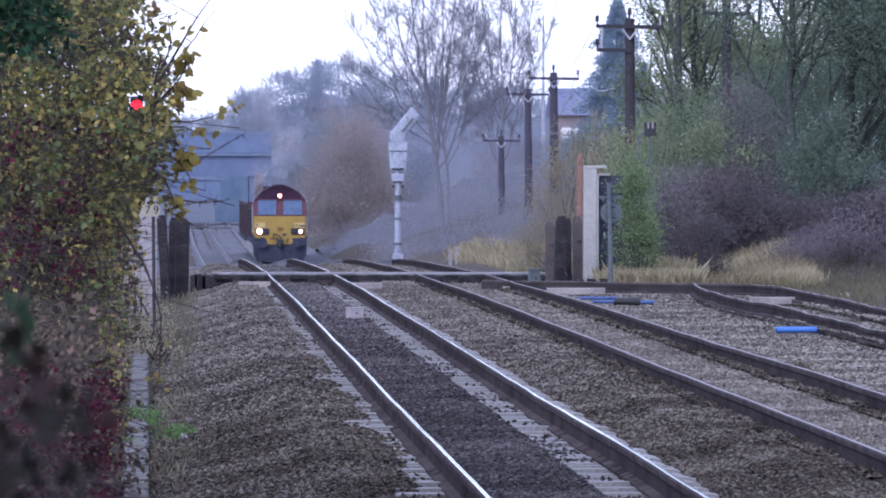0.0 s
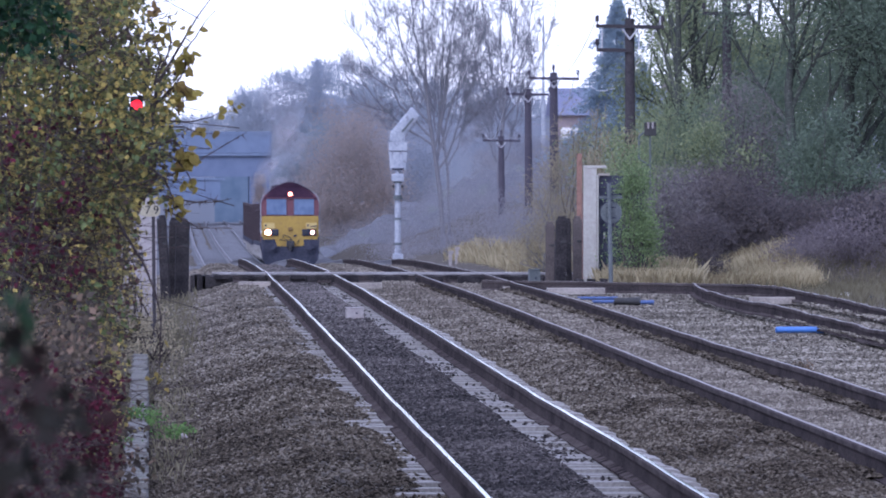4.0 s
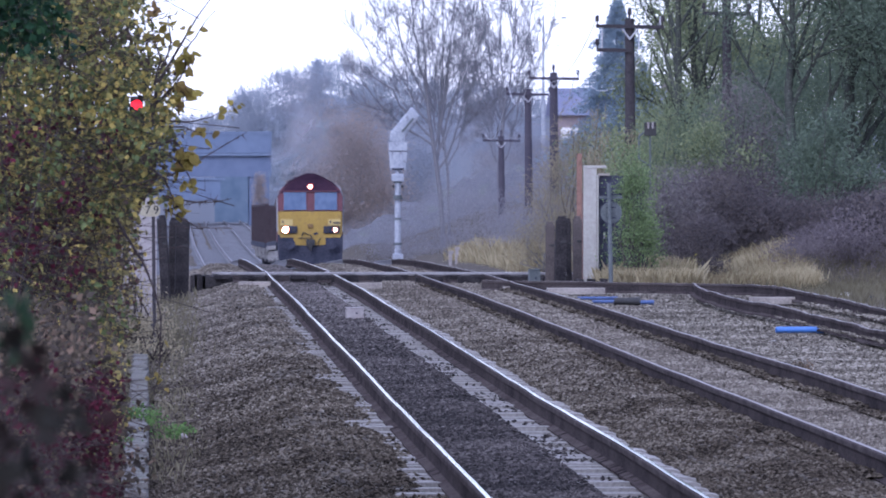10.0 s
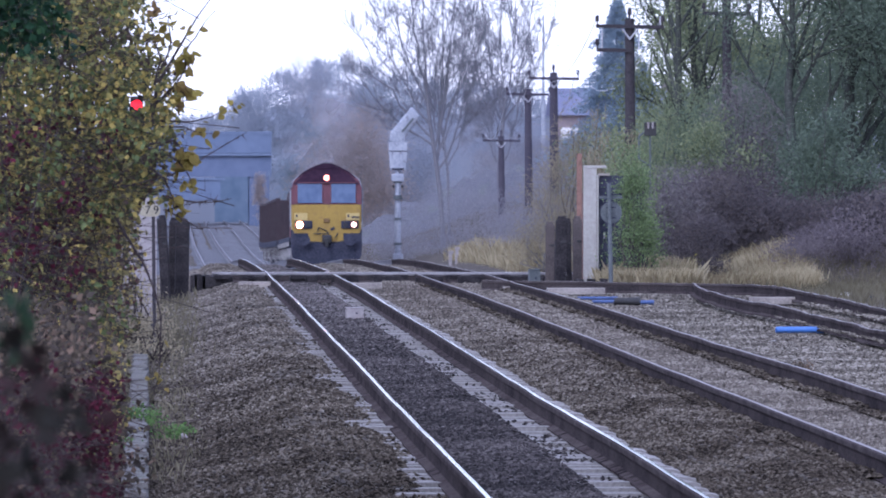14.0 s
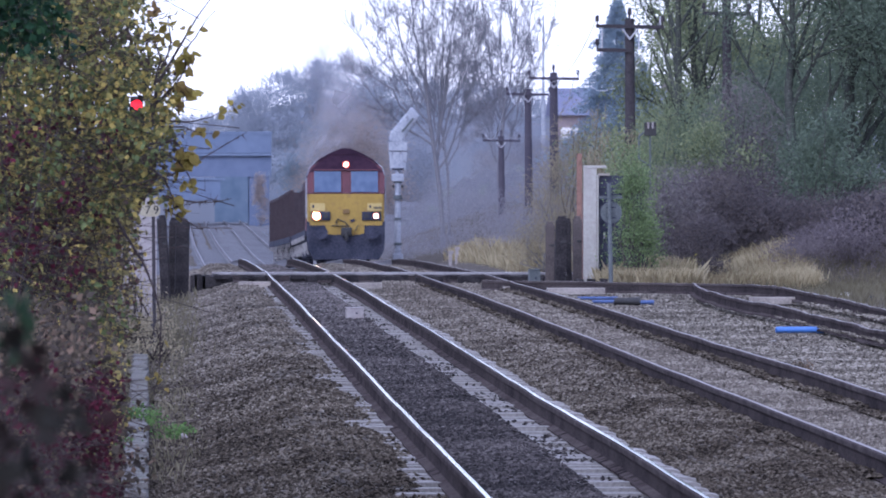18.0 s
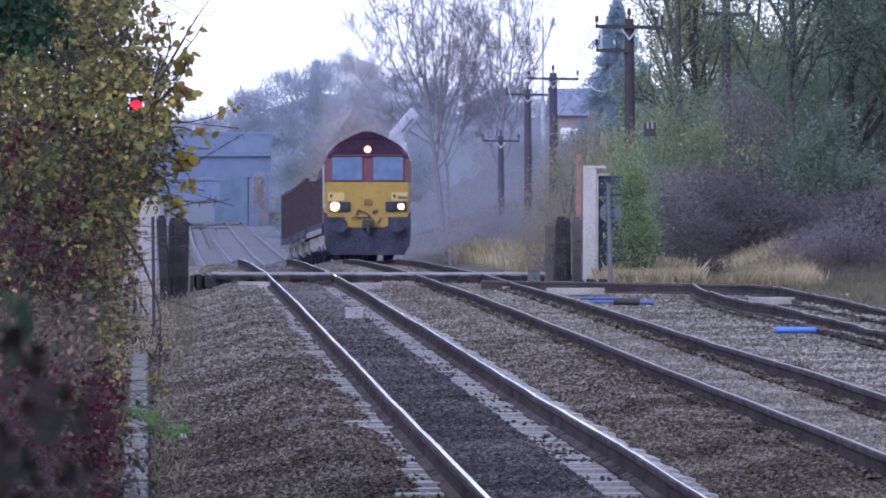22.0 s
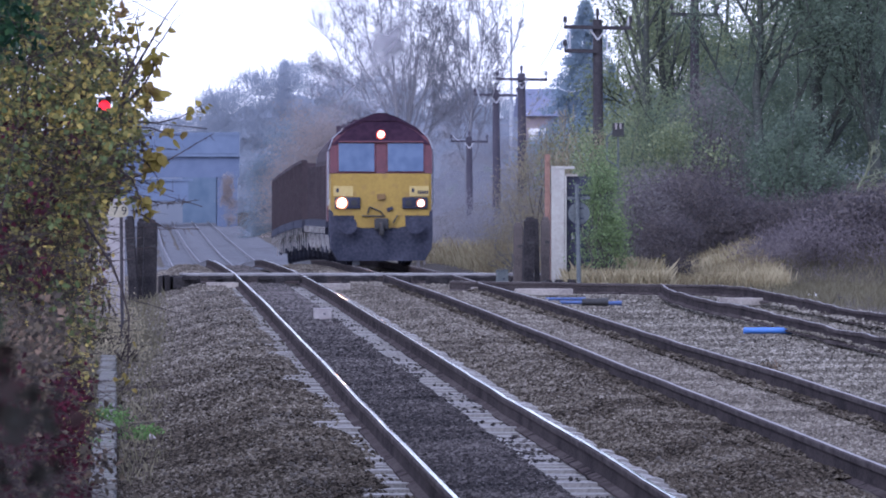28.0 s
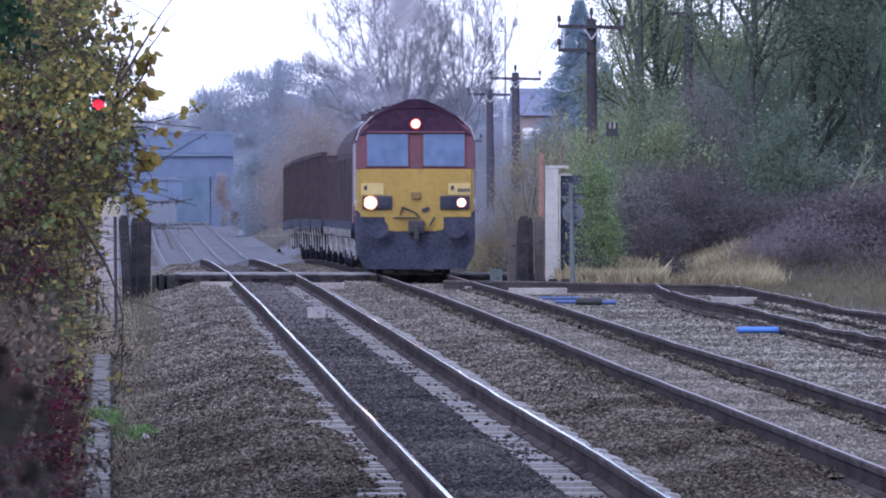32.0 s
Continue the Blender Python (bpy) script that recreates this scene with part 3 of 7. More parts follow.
stones("ballast", "ballast heaped against the siding rails", M_STONE_PALE, beside_rails(lambda y: 11.04 + 0 * y), 66, 118, 9000, 0.024, 26, level=-0.165, wave=0.02)

# ---- track ----
RAIL_FOOT = [(-0.090, -0.220), (0.090, -0.220), (0.090, -0.200), (0.016, -0.176), (-0.016, -0.176), (-0.090, -0.200)]
RAIL_WEB = [(-0.018, -0.180), (0.018, -0.180), (0.012, -0.050), (-0.012, -0.050)]
RAIL_HEAD = [(-0.032, -0.054), (0.032, -0.054), (0.036, -0.014), (0.030, -0.003), (-0.030, -0.003), (-0.036, -0.014)]
RAIL_TABLE = [(-0.008, -0.003), (0.028, -0.003), (0.023, 0.0), (-0.003, 0.0)]


def swept(name, outline, points, mat, parent, label=""):
    """A bar of that outline along a line of points (x, y, z)."""
    n = len(outline)
    pts = np.asarray(points, dtype=float)
    tang = np.gradient(pts, axis=0)
    side = np.stack([tang[:, 1], -tang[:, 0], np.zeros(len(pts))], axis=1)
    side /= np.linalg.norm(side, axis=1, keepdims=True)
    o = np.asarray(outline)
    v = pts[:, None, :] + side[:, None, :] * o[None, :, 0:1]
    v[..., 2] += o[None, :, 1]
    m = len(pts)
    i = np.arange(m - 1)[:, None] * n
    k = np.arange(n)[None, :]
    f = np.stack([i + k, i + (k + 1) % n, i + n + (k + 1) % n, i + n + k], axis=-1).reshape(-1, 4)
    return array_mesh(name, v.reshape(-1, 3), f, mat, parent, label)


def rail(parent, points, top, label="", far=False, head=None):
    r = swept("rail", RAIL_WEB, points, M_RAIL_FAR if far else M_RAIL_SIDE, parent, label)
    swept("rail_foot", RAIL_FOOT, points, M_RAIL_FAR if far else M_RAIL_FOOT, r)
    swept("rail_head", RAIL_HEAD, points, head or (M_RAIL_FAR if far else M_RAIL_HEAD), r)
    swept("running_surface", RAIL_TABLE, points, top, r)
    return r


def track(name, line, y0, y1, top, label):
    t = thing(name, 0, 0, 0, label=label, category="railway track", kind="structure")
    ys = np.concatenate([np.arange(y0, 340, 2.0), np.arange(340, y1, 10.0)])
    c = np.interp(ys, YS, line)
    z = np.interp(ys, YS, RISE)
    rng = np.random.default_rng(5)
    for s in (-0.752, 0.752):
        wob = np.convolve(rng.normal(0, 0.012, len(ys)), np.ones(5) / 5, mode="same")
        pts = np.stack([c + s + wob * 0.4, ys, z + wob], axis=1)
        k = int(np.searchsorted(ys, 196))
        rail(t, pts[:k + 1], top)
        # the farther length takes the rail colours that hold the mist
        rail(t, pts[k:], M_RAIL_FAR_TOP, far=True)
    return t


track_1 = track("track_1", LINE_1, 30, 900, M_RAIL_TOP, "running line of polished steel rails on concrete sleepers")
track_2 = track("track_2", LINE_2, 40, 900, M_RAIL_DULL, "running line of duller rust-brown rails on buried sleepers")


# A sheet laid over the far ground to carry the mist colour.
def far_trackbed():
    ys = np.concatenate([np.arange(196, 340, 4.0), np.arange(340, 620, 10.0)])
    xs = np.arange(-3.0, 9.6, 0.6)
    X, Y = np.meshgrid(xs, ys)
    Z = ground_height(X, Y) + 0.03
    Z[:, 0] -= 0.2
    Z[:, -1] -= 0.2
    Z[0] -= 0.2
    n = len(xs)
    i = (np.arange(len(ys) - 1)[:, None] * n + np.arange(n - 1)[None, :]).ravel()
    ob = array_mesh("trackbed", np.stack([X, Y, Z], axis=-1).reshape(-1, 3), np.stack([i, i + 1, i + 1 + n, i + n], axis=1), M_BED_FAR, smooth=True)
    tagged(ob, "ballast bed beyond the crossing with mist tinted into its colour", "ground", kind="structure")


far_trackbed()


# ---- the crossing of the old line ----
def build_crossing():
    t = thing("track_3", 0, 0, 0, label="disused rusty siding rails curving in to the flat crossing", category="railway track", kind="structure")
    # rails that lie across both running lines
    # their gleam is painted as a pale head
    rail(t, [(x, 146.0 - 0.06 * x, rail_z(146) + 0.02) for x in np.arange(0.85, 9.6, 0.4)], M_WHEEL, head=M_GLEAM_HEAD)
    rail(t, [(x, 144.4 - 0.06 * x, rail_z(144) + 0.02) for x in np.arange(0.9, 9.2, 0.4)], M_WHEEL, head=M_GLEAM_HEAD)
    # the siding that comes towards the eye beside the running lines
    rng = np.random.default_rng(8)
    for knots in (((10.2, 60), (10.17, 90), (10.20, 98), (10.12, 106), (10.02, 115), (10.15, 122), (10.56, 129)),
                  ((11.9, 60), (11.9, 106), (11.86, 118), (11.92, 125), (11.80, 127.6), (11.4, 129.4), (10.75, 130.8), (8.74, 132.2), (5.85, 133.7))):
        q = np.array(knots, dtype=float)
        d = np.concatenate([[0], np.cumsum(np.hypot(*np.diff(q, axis=0).T))])
        u = np.arange(0, d[-1], 0.8)
        x, y = np.interp(u, d, q[:, 0]), np.interp(u, d, q[:, 1])
        ker = np.ones(5) / 5
        x[2:-2], y[2:-2] = np.convolve(x, ker, mode="valid"), np.convolve(y, ker, mode="valid")
        wob = np.convolve(rng.normal(0, 0.05, len(u)), np.ones(9) / 9, mode="same")
        rail(t, np.stack([x, y, wob], axis=1), M_RAIL_DULL)
    # timbers under the crossing
    tim = B()
    for i in range(9):
        box(tim, 1.0 + i * 0.95, 143.4 - 0.05 * i, -0.17 + rail_z(144), 0.62, 0.30, 0.26, rz=i % 3 - 1, bevel=0.02)
    part("crossing_timber", tim, M_TIMBER, t, "row of dark bolted crossing timbers")
    for i in range(13):
        b = B()
        x = 1.05 + i * 0.58
        box(b, x, 143.15, -0.06 + rail_z(143), 0.34, 0.10, 0.10, bevel=0.015)
        part("rail_chair", b, M_TIMBER, t)
    for x0, x1, y in ((3.75, 4.5, 137.6), (6.9, 7.6, 133.0), (1.4, 2.1, 139.0), (7.7, 8.9, 131.0), (11.0, 12.3, 121.0)):
        b = B()
        box(b, (x0 + x1) / 2, y, -0.19, x1 - x0, 0.24, 0.14, rz=3, bevel=0.015)
        part("pale_timber", b, M_PALE_TIMBER, t, "weathered pale crossing timber")


build_crossing()


def low_heap(name, x, y, sx, sy, sz, mat, label, category):
    """A low lump of stacked timber ends."""
    t = thing(name, x, y, gz(x, y) - 0.02, label=label, category=category)
    rng = np.random.default_rng(int(x * 100) + 500)
    for i in range(6):
        b = B()
        box(b, (i - 2.5) * sx / 6, rng.uniform(-0.2, 0.2) * sy, sz * (0.35 + 0.1 * (i % 2)), sx / 5.6, sy, sz * rng.uniform(0.75, 1.0), rz=rng.uniform(-8, 8), bevel=0.015)
        part("timber", b, mat, t)
    return t


low_heap("timber_stack", 0.68, 144.0, 0.60, 0.7, 0.42, M_TIMBER, "low stack of black timber ends beside the crossing", "timber stack")
low_heap("timber_stack", 8.95, 137.0, 0.80, 0.5, 0.34, M_TIMBER, "low dark heap of timber ends at the hut foot", "timber stack")
low_heap("timber_stack", 9.95, 207.0, 0.9, 0.5, 0.22, M_TIMBER, "dark timber baulk lying in the dry grass", "timber stack")


def gate_post(x, y, h, w, lean, label, mat=M_TIMBER):
    t = thing("gate_post", x, y, gz(x, y) - 0.05, rz=lean * 3, label=label, category="post", group="old crossing gate posts")
    b = B()
    box(b, 0, 0, h / 2, w, w * 0.8, h, ry=lean, bevel=0.025)
    part("post", b, mat, t)
    b = B()
    box(b, lean * 0.012, 0, h + 0.02, w * 0.72, w * 0.6, 0.10, ry=lean, bevel=0.03)
    part("post_head", b, mat, t, "rotted post top")
    b = B()
    box(b, w * 0.2, -w * 0.42, h * 0.7, w * 0.5, 0.03, 0.05)
    part("hinge_strap", b, M_BLACK, t)
    return t


gate_post(-0.24, 139, 1.86, 0.20, -3, "rotting black timber gate post beside the track")
gate_post(-0.04, 140, 1.80, 0.22, 2, "black timber gate post with broken top")
gate_post(0.16, 139.5, 1.74, 0.30, 1, "stout black timber gate post")
gate_post(8.18, 138, 1.50, 0.20, 0, "grey-brown timber gate post beside the hut", M_GREY_POST)
gate_post(8.38, 137.5, 1.62, 0.24, 2, "black timber gate post beside the hut")
gate_post(8.62, 138.5, 1.58, 0.12, -1, "thin black post beside the hut")
gate_post(8.84, 139, 1.62, 0.20, 0, "grey-brown weathered post touching the hut", M_GREY_POST)


def small_cabinet(x, y, w, d, h, mat, label):
    t = thing("equipment_box", x, y, gz(x, y) - 0.03, label=label, category="box")
    b = B()
    box(b, 0, 0, h * 0.58, w, d, h * 0.84, bevel=0.02)
    part("body", b, mat, t)
    b = B()
    box(b, 0, 0, h * 1.02, w * 1.08, d * 1.1, h * 0.06, bevel=0.01)
    part("lid", b, mat, t)
    for s in (-1, 1):
        b = B()
        box(b, s * w * 0.4, 0, h * 0.08, w * 0.12, d * 0.8, h * 0.18)
        part("foot", b, M_UNDER, t)
    b = B()
    box(b, w * 0.1, -d * 0.51, h * 0.6, w * 0.12, 0.02, h * 0.1)
    part("latch", b, M_UNDER, t)
    return t


small_cabinet(7.95, 140, 0.26, 0.25, 0.44, M_SIGN, "small weathered grey trackside box on short legs")
small_cabinet(-0.63, 105, 0.66, 0.5, 2.28, M_CABINET, "tall pale lineside cabinet behind the hedge")
small_cabinet(3.02, 106.5, 0.30, 0.24, 0.21, M_CABINET, "grey concrete box between the polished rails")


def lineside_hut():
    z0 = gz(9.75, 141) - 0.05
    h = 2.43 - z0
    t = thing("lineside_hut", 9.75, 141, z0, label="small lineside hut with off-white door frame and rust-brown corner post", category="hut")
    b = B()
    box(b, -0.53, -0.40, h / 2, 0.30, 0.12, h, bevel=0.01)
    part("door_jamb", b, M_HUT, t, "flaking off-white board beside the doorway")
    b = B()
    box(b, -0.355, -0.43, h / 2 - 0.10, 0.035, 0.10, h - 0.22, bevel=0.006)
    part("door_stop", b, M_HUT, t)
    b = B()
    box(b, -0.42, -0.41, h - 0.03, 0.52, 0.13, 0.06, bevel=0.01)
    part("lintel", b, M_HUT, t)
    b = B()
    box(b, 0.45, -0.38, h / 2 - 0.3, 0.46, 0.10, h - 0.6, bevel=0.01)
    part("front_wall", b, M_UNDER, t)
    for s in (-1, 1):
        b = B()
        box(b, s * 0.64, 0.27, h / 2 - 0.3, 0.08, 1.26, h - 0.6)
        part("side_wall", b, M_BRICK_PIER, t)
    b = B()
    box(b, 0, 0.86, h / 2 - 0.3, 1.2, 0.08, h - 0.6)
    part("back_wall", b, M_BRICK_PIER, t)
    b = B()
    box(b, 0.06, 0.32, h - 0.55, 1.30, 1.26, 0.06, rx=-2)
    part("roof", b, M_TIMBER, t)
    b = B()
    box(b, -0.765, -0.42, h / 2 + 0.13, 0.115, 0.14, h + 0.27, bevel=0.012)
    part("corner_post", b, M_BRICK_PIER, t, "rust-brown corner post")
    b = B()
    box(b, -0.06, -0.30, h / 2 - 0.1, 0.56, 0.04, h - 0.25)
    door = part("door", b, M_UNDER, t, "dark shut door")
    b = B()
    box(b, -0.20, -0.335, 1.25, 0.03, 0.05, 0.14)
    part("handle", b, M_WHEEL, door)
    b = B()
    box(b, -0.22, -0.36, h - 0.20, 0.26, 0.05, 0.05)
    part("shelf_board", b, M_PALE_TIMBER, t)


lineside_hut()


def disc_sign():
    t = thing("disc_sign", 9.33, 136.0, gz(9.33, 136) - 0.05, rz=6, label="round grey sign plate seen from behind on a post", category="sign")
    g = 0.05 - gz(9.33, 136)
    b = B()
    rod(b, (0.05, 0, 0), (0, 0, 2.04 + g), 0.05, 0.042, 12)
    part("post", b, M_SIGN, t)
    b = B()
    rod(b, (0.06, 0.06, 1.41 + g), (0.06, 0.085, 1.41 + g), 0.235, None, 32)
    part("disc", b, M_SIGN, t, "round grey plate")
    for z in (1.30, 1.52):
        b = B()
        box(b, 0.06, 0.05, z + g, 0.20, 0.02, 0.03)
        part("bracket", b, M_UNDER, t)
    b = B()
    box(b, 0.05, 0.07, 1.74 + g, 0.50, 0.02, 0.06)
    part("name_board", b, M_SIGN, t)
    b = B()
    box(b, 0.05, 0.055, 1.80 + g, 0.46, 0.02, 0.03)
    part("rail_bar", b, M_UNDER, t)


disc_sign()


def number_sign():
    t = thing("number_sign", -0.39, 100.0, -0.56, label="cream oval number plate 79 on a slim post", category="sign")
    b = B()
    rod(b, (0.07, 0.02, 0.05), (0.05, 0.02, 2.19), 0.028, 0.026, 10)
    part("post", b, M_POLE, t, "thin dark post")
    b = B()
    pts = [(0.165 * abs(math.cos(a)) ** 0.6 * (1 if math.cos(a) >= 0 else -1), 2.22 + 0.098 * abs(math.sin(a)) ** 0.6 * (1 if math.sin(a) >= 0 else -1)) for a in [2 * math.pi * k / 28 for k in range(28)]]
    prism(b, pts, -0.045, -0.025)
    part("plate", b, M_PLATE, t)
    for ch, dx in (("7", -0.066), ("9", 0.066)):
        cu = bpy.data.curves.new("digit", "FONT")
        cu.body, cu.size, cu.extrude, cu.align_x, cu.align_y = ch, 0.19, 0.002, "CENTER", "CENTER"
        cu.materials.append(M_BLACK)
        d = new("digit", cu)
        d.parent = t
        d.matrix_basis = pose(0.03 + dx, -0.049, 2.22, 90, 0, 0)


number_sign()


# ---- signals ----
def back_signal():
    x, y = 8.55, 243
    t = thing("railway_signal", x, y, gz(x, y) - 0.1, label="pale grey colour light signal with slanted route indicator seen from behind", category="signal")
    b = B()
    rod(b, (0, 0, 0), (0, 0, 3.55), 0.13, 0.12, 14)
    part("post", b, M_SIGNAL, t)
    b = B()
    box(b, 0, 0, 0.35, 0.42, 0.36, 0.7, bevel=0.03)
    part("base_case", b, M_SIGNAL, t)
    for z, w in ((1.0, 0.34), (1.85, 0.30), (2.55, 0.40), (2.62, 0.34), (3.1, 0.36)):
        b = B()
        rod(b, (0, 0, z), (0, 0, z + 0.07), w / 2, None, 14)
        part("collar", b, M_SIGN, t)
    b = B()
    box(b, 0, 0, 3.28, 0.50, 0.40, 0.26, bevel=0.03)
    part("bracket_box", b, M_SIGNAL, t)
    for s in (-1, 1):
        b = B()
        rod(b, (s * 0.18, -0.21, 2.98), (s * 0.18, -0.15, 2.98), 0.05)
        part("stud", b, M_BLACK, t)
    b = B()
    prism(b, [(-0.31, 3.55), (0.31, 3.55), (0.37, 4.15), (0.38, 4.50), (-0.38, 4.50), (-0.37, 4.15)], -0.18, 0.22)
    head = part("signal_head", b, M_SIGNAL, t)
    b = B()
    box(b, 0, -0.185, 4.18, 0.72, 0.02, 0.03)
    part("seam", b, M_UNDER, head)
    b = B()
    box(b, 0, -0.19, 3.58, 0.5, 0.03, 0.05)
    part("bottom_seam", b, M_UNDER, head)
    b = B()
    box(b, -0.02, 0.02, 4.66, 0.62, 0.30, 0.40, ry=10, bevel=0.1)
    part("elbow", b, M_SIGNAL, t)
    b = B()
    box(b, 0.34, 0.02, 5.12, 0.48, 0.30, 1.16, ry=45, bevel=0.10)
    arm = part("route_indicator", b, M_SIGNAL, t, "slanted lamp housing with dark streak")
    b = B()
    box(b, 0.40, -0.14, 5.06, 0.07, 0.02, 0.66, ry=45)
    part("stain_seam", b, M_SIGN, arm)
    t.scale = (0.94, 1, 1.13)


back_signal()


def red_signal():
    x, y = -0.66, 110.0
    t = thing("railway_signal", x, y, gz(x, y) - 0.1, label="signal showing a red light among the hedge leaves", category="signal")
    b = B()
    rod(b, (0, 0.1, 0), (0, 0.1, 3.4), 0.08, 0.08, 12)
    part("post", b, M_UNDER, t)
    b = B()
    box(b, 0, 0.1, 3.90, 0.22, 0.2, 0.6, bevel=0.03)
    part("backplate", b, M_BLACK, t)
    b = B()
    rod(b, (0, -0.03, 4.04), (0, 0.0, 4.04), 0.10, None, 24)
    part("lens", b, M_RED, t, "lit red lens")
    b = B()
    box(b, 0, -0.08, 4.155, 0.20, 0.16, 0.015)
    part("hood", b, M_BLACK, t)


red_signal()


# ---- telegraph poles ----
def telegraph_pole(x, y, top, r, arm, mat, label, seed, arms=1, vees=0, drop=0.22):
    z0 = gz(x, y) - 0.3
    t = thing("telegraph_pole", x, y, z0, label=label, category="utility pole", group="telegraph poles beside the line")
    h = top - z0
    b = B()
    rod(b, (0.05, 0, 0), (0, 0, h), r * 1.2, r * 0.9, 14)
    part("pole", b, mat, t)
    for k in range(arms):
        b = B()
        z = h - drop - 0.62 * k
        box(b, 0 if k == 0 else -arm * 0.24, -r, z, arm * (1 if k == 0 else 0.5), 0.11, 0.10, ry=1, bevel=0.01)
        a = part("crossarm", b, mat, t)
        for s in (-1, 1) if k == 0 else (-1,):
            b = B()
            rod(b, (s * arm * 0.48, -r, z), (s * arm * 0.48, -r, z + 0.20), 0.018, None, 8)
            rod(b, (s * arm * 0.48, -r, z + 0.14), (s * arm * 0.48, -r, z + 0.30), 0.06, 0.045, 10)
            part("insulator", b, mat, a, "dark pin insulator")
    b = B()
    rod(b, (0, 0, h), (0, 0, h + 0.16), 0.03)
    rod(b, (0, 0, h + 0.1), (0, 0, h + 0.28), 0.06, 0.045, 10)
    part("top_insulator", b, mat, t)
    if vees:
        for s in (-1, 1):
            b = B()
            rod(b, (0, -r - 0.02, h - 0.55), (s * 0.28, -r - 0.02, h - 0.18), 0.022, None, 6)
            part("brace", b, M_WIRE, t, "pale brace strap")
    return t


near_pole = telegraph_pole(12.0, 167, 6.35, 0.135, 1.80, M_POLE, "tall dark timber telegraph pole with one crossarm", 1, arms=2, vees=1)
telegraph_pole(15.0, 172, 7.4, 0.125, 1.30, M_POLE, "dark timber telegraph pole among the bank trees", 5, arms=1, drop=0.8)
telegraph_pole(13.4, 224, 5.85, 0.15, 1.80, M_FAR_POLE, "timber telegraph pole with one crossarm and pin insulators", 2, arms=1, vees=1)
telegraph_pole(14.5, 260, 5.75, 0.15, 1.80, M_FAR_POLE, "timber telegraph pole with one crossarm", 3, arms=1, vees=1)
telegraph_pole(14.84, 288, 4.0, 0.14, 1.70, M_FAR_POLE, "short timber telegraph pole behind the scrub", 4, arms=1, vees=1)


for rod_x, rod_z0, rod_z1 in ((-0.74, 5.36, 6.02), (0.24, 5.5, 5.95), (0.80, 6.15, 6.4)):
    rb = B()
    rod(rb, (rod_x, -0.16, rod_z0 - near_pole.location.z), (rod_x, -0.16, rod_z1 - near_pole.location.z), 0.022, None, 6)
    part("drop_rod", rb, M_WIRE, near_pole, "pale hanging rod")


def bar_marker():
    """A small dark plate with two pale bars, on a hooked post in the scrub."""
    x, y = 11.80, 157.0
    t = thing("marker_plate", x, y, gz(x, y) - 0.05, label="small black marker plate with pale bars on a post", category="sign")
    g = 0.05 - gz(x, y)
    b = B()
    rod(b, (0, 0.06, 0), (0, 0.06, 3.30 + g), 0.025, 0.02, 8)
    part("post", b, M_SIGN, t)
    b = B()
    box(b, 0, 0, 3.36 + g, 0.30, 0.05, 0.34, bevel=0.012)
    plate = part("plate", b, M_BLACK, t)
    for s in (-1, 1):
        b = B()
        box(b, s * 0.055, -0.035, 3.45 + g, 0.045, 0.015, 0.15)
        part("pale_bar", b, M_CABINET, plate, "pale painted bar")
    b = B()
    rod(b, (-0.28, 0, 2.6 + g), (-0.28, 0, 3.18 + g), 0.022, None, 8)
    rod(b, (-0.28, 0, 3.18 + g), (-0.12, 0, 3.30 + g), 0.022, None, 8)
    rod(b, (-0.28, 0, 2.6 + g), (0, 0.06, 2.45 + g), 0.022, None, 8)
    part("hook_arm", b, M_SIGN, t, "grey bent side arm")


bar_marker()


def wire(points, r, label, sag=0.25):
    t = thing("telephone_wire", 0, 0, 0, label=label, category="cable", group="wires between the poles")
    b = []
    for (a, c) in zip(points[:-1], points[1:]):
        a, c = np.array(a), np.array(c)
        n = 10
        pp = [a + (c - a) * i / n - np.array([0, 0, sag * 4 * (i / n) * (1 - i / n)]) for i in range(n + 1)]
        b += [(*pp[i], *pp[i + 1], r, r) for i in range(n)]
    v, f = tubes(b, 4)
    array_mesh("strand", v, f, M_WIRE, t)["kind"] = "stuff"


wire([(12.85, 167, 6.4), (14.2, 224, 5.95), (15.3, 260, 5.85)], 0.012, "thin pale slack telephone wire between poles", 1.3)
wire([(11.15, 167, 6.4), (12.6, 224, 5.95), (13.7, 260, 5.85), (14.1, 288, 4.1)], 0.012, "thin pale slack telephone wire between poles", 1.0)


def lattice_mast():
    x, y = 26.2, 450
    t = thing("lighting_mast", x, y, -1.0, label="slim pale mast standing beyond the trees", category="mast")
    b = B()
    rod(b, (0, 0, 0), (0, 0, 8.6), 0.17, 0.15, 8)
    part("lower_tube", b, M_SIGNAL, t)
    b = B()
    rod(b, (0, 0, 8.6), (0, 0, 14.6), 0.09, 0.05, 8)
    part("upper_tube", b, M_SIGNAL, t)


lattice_mast()


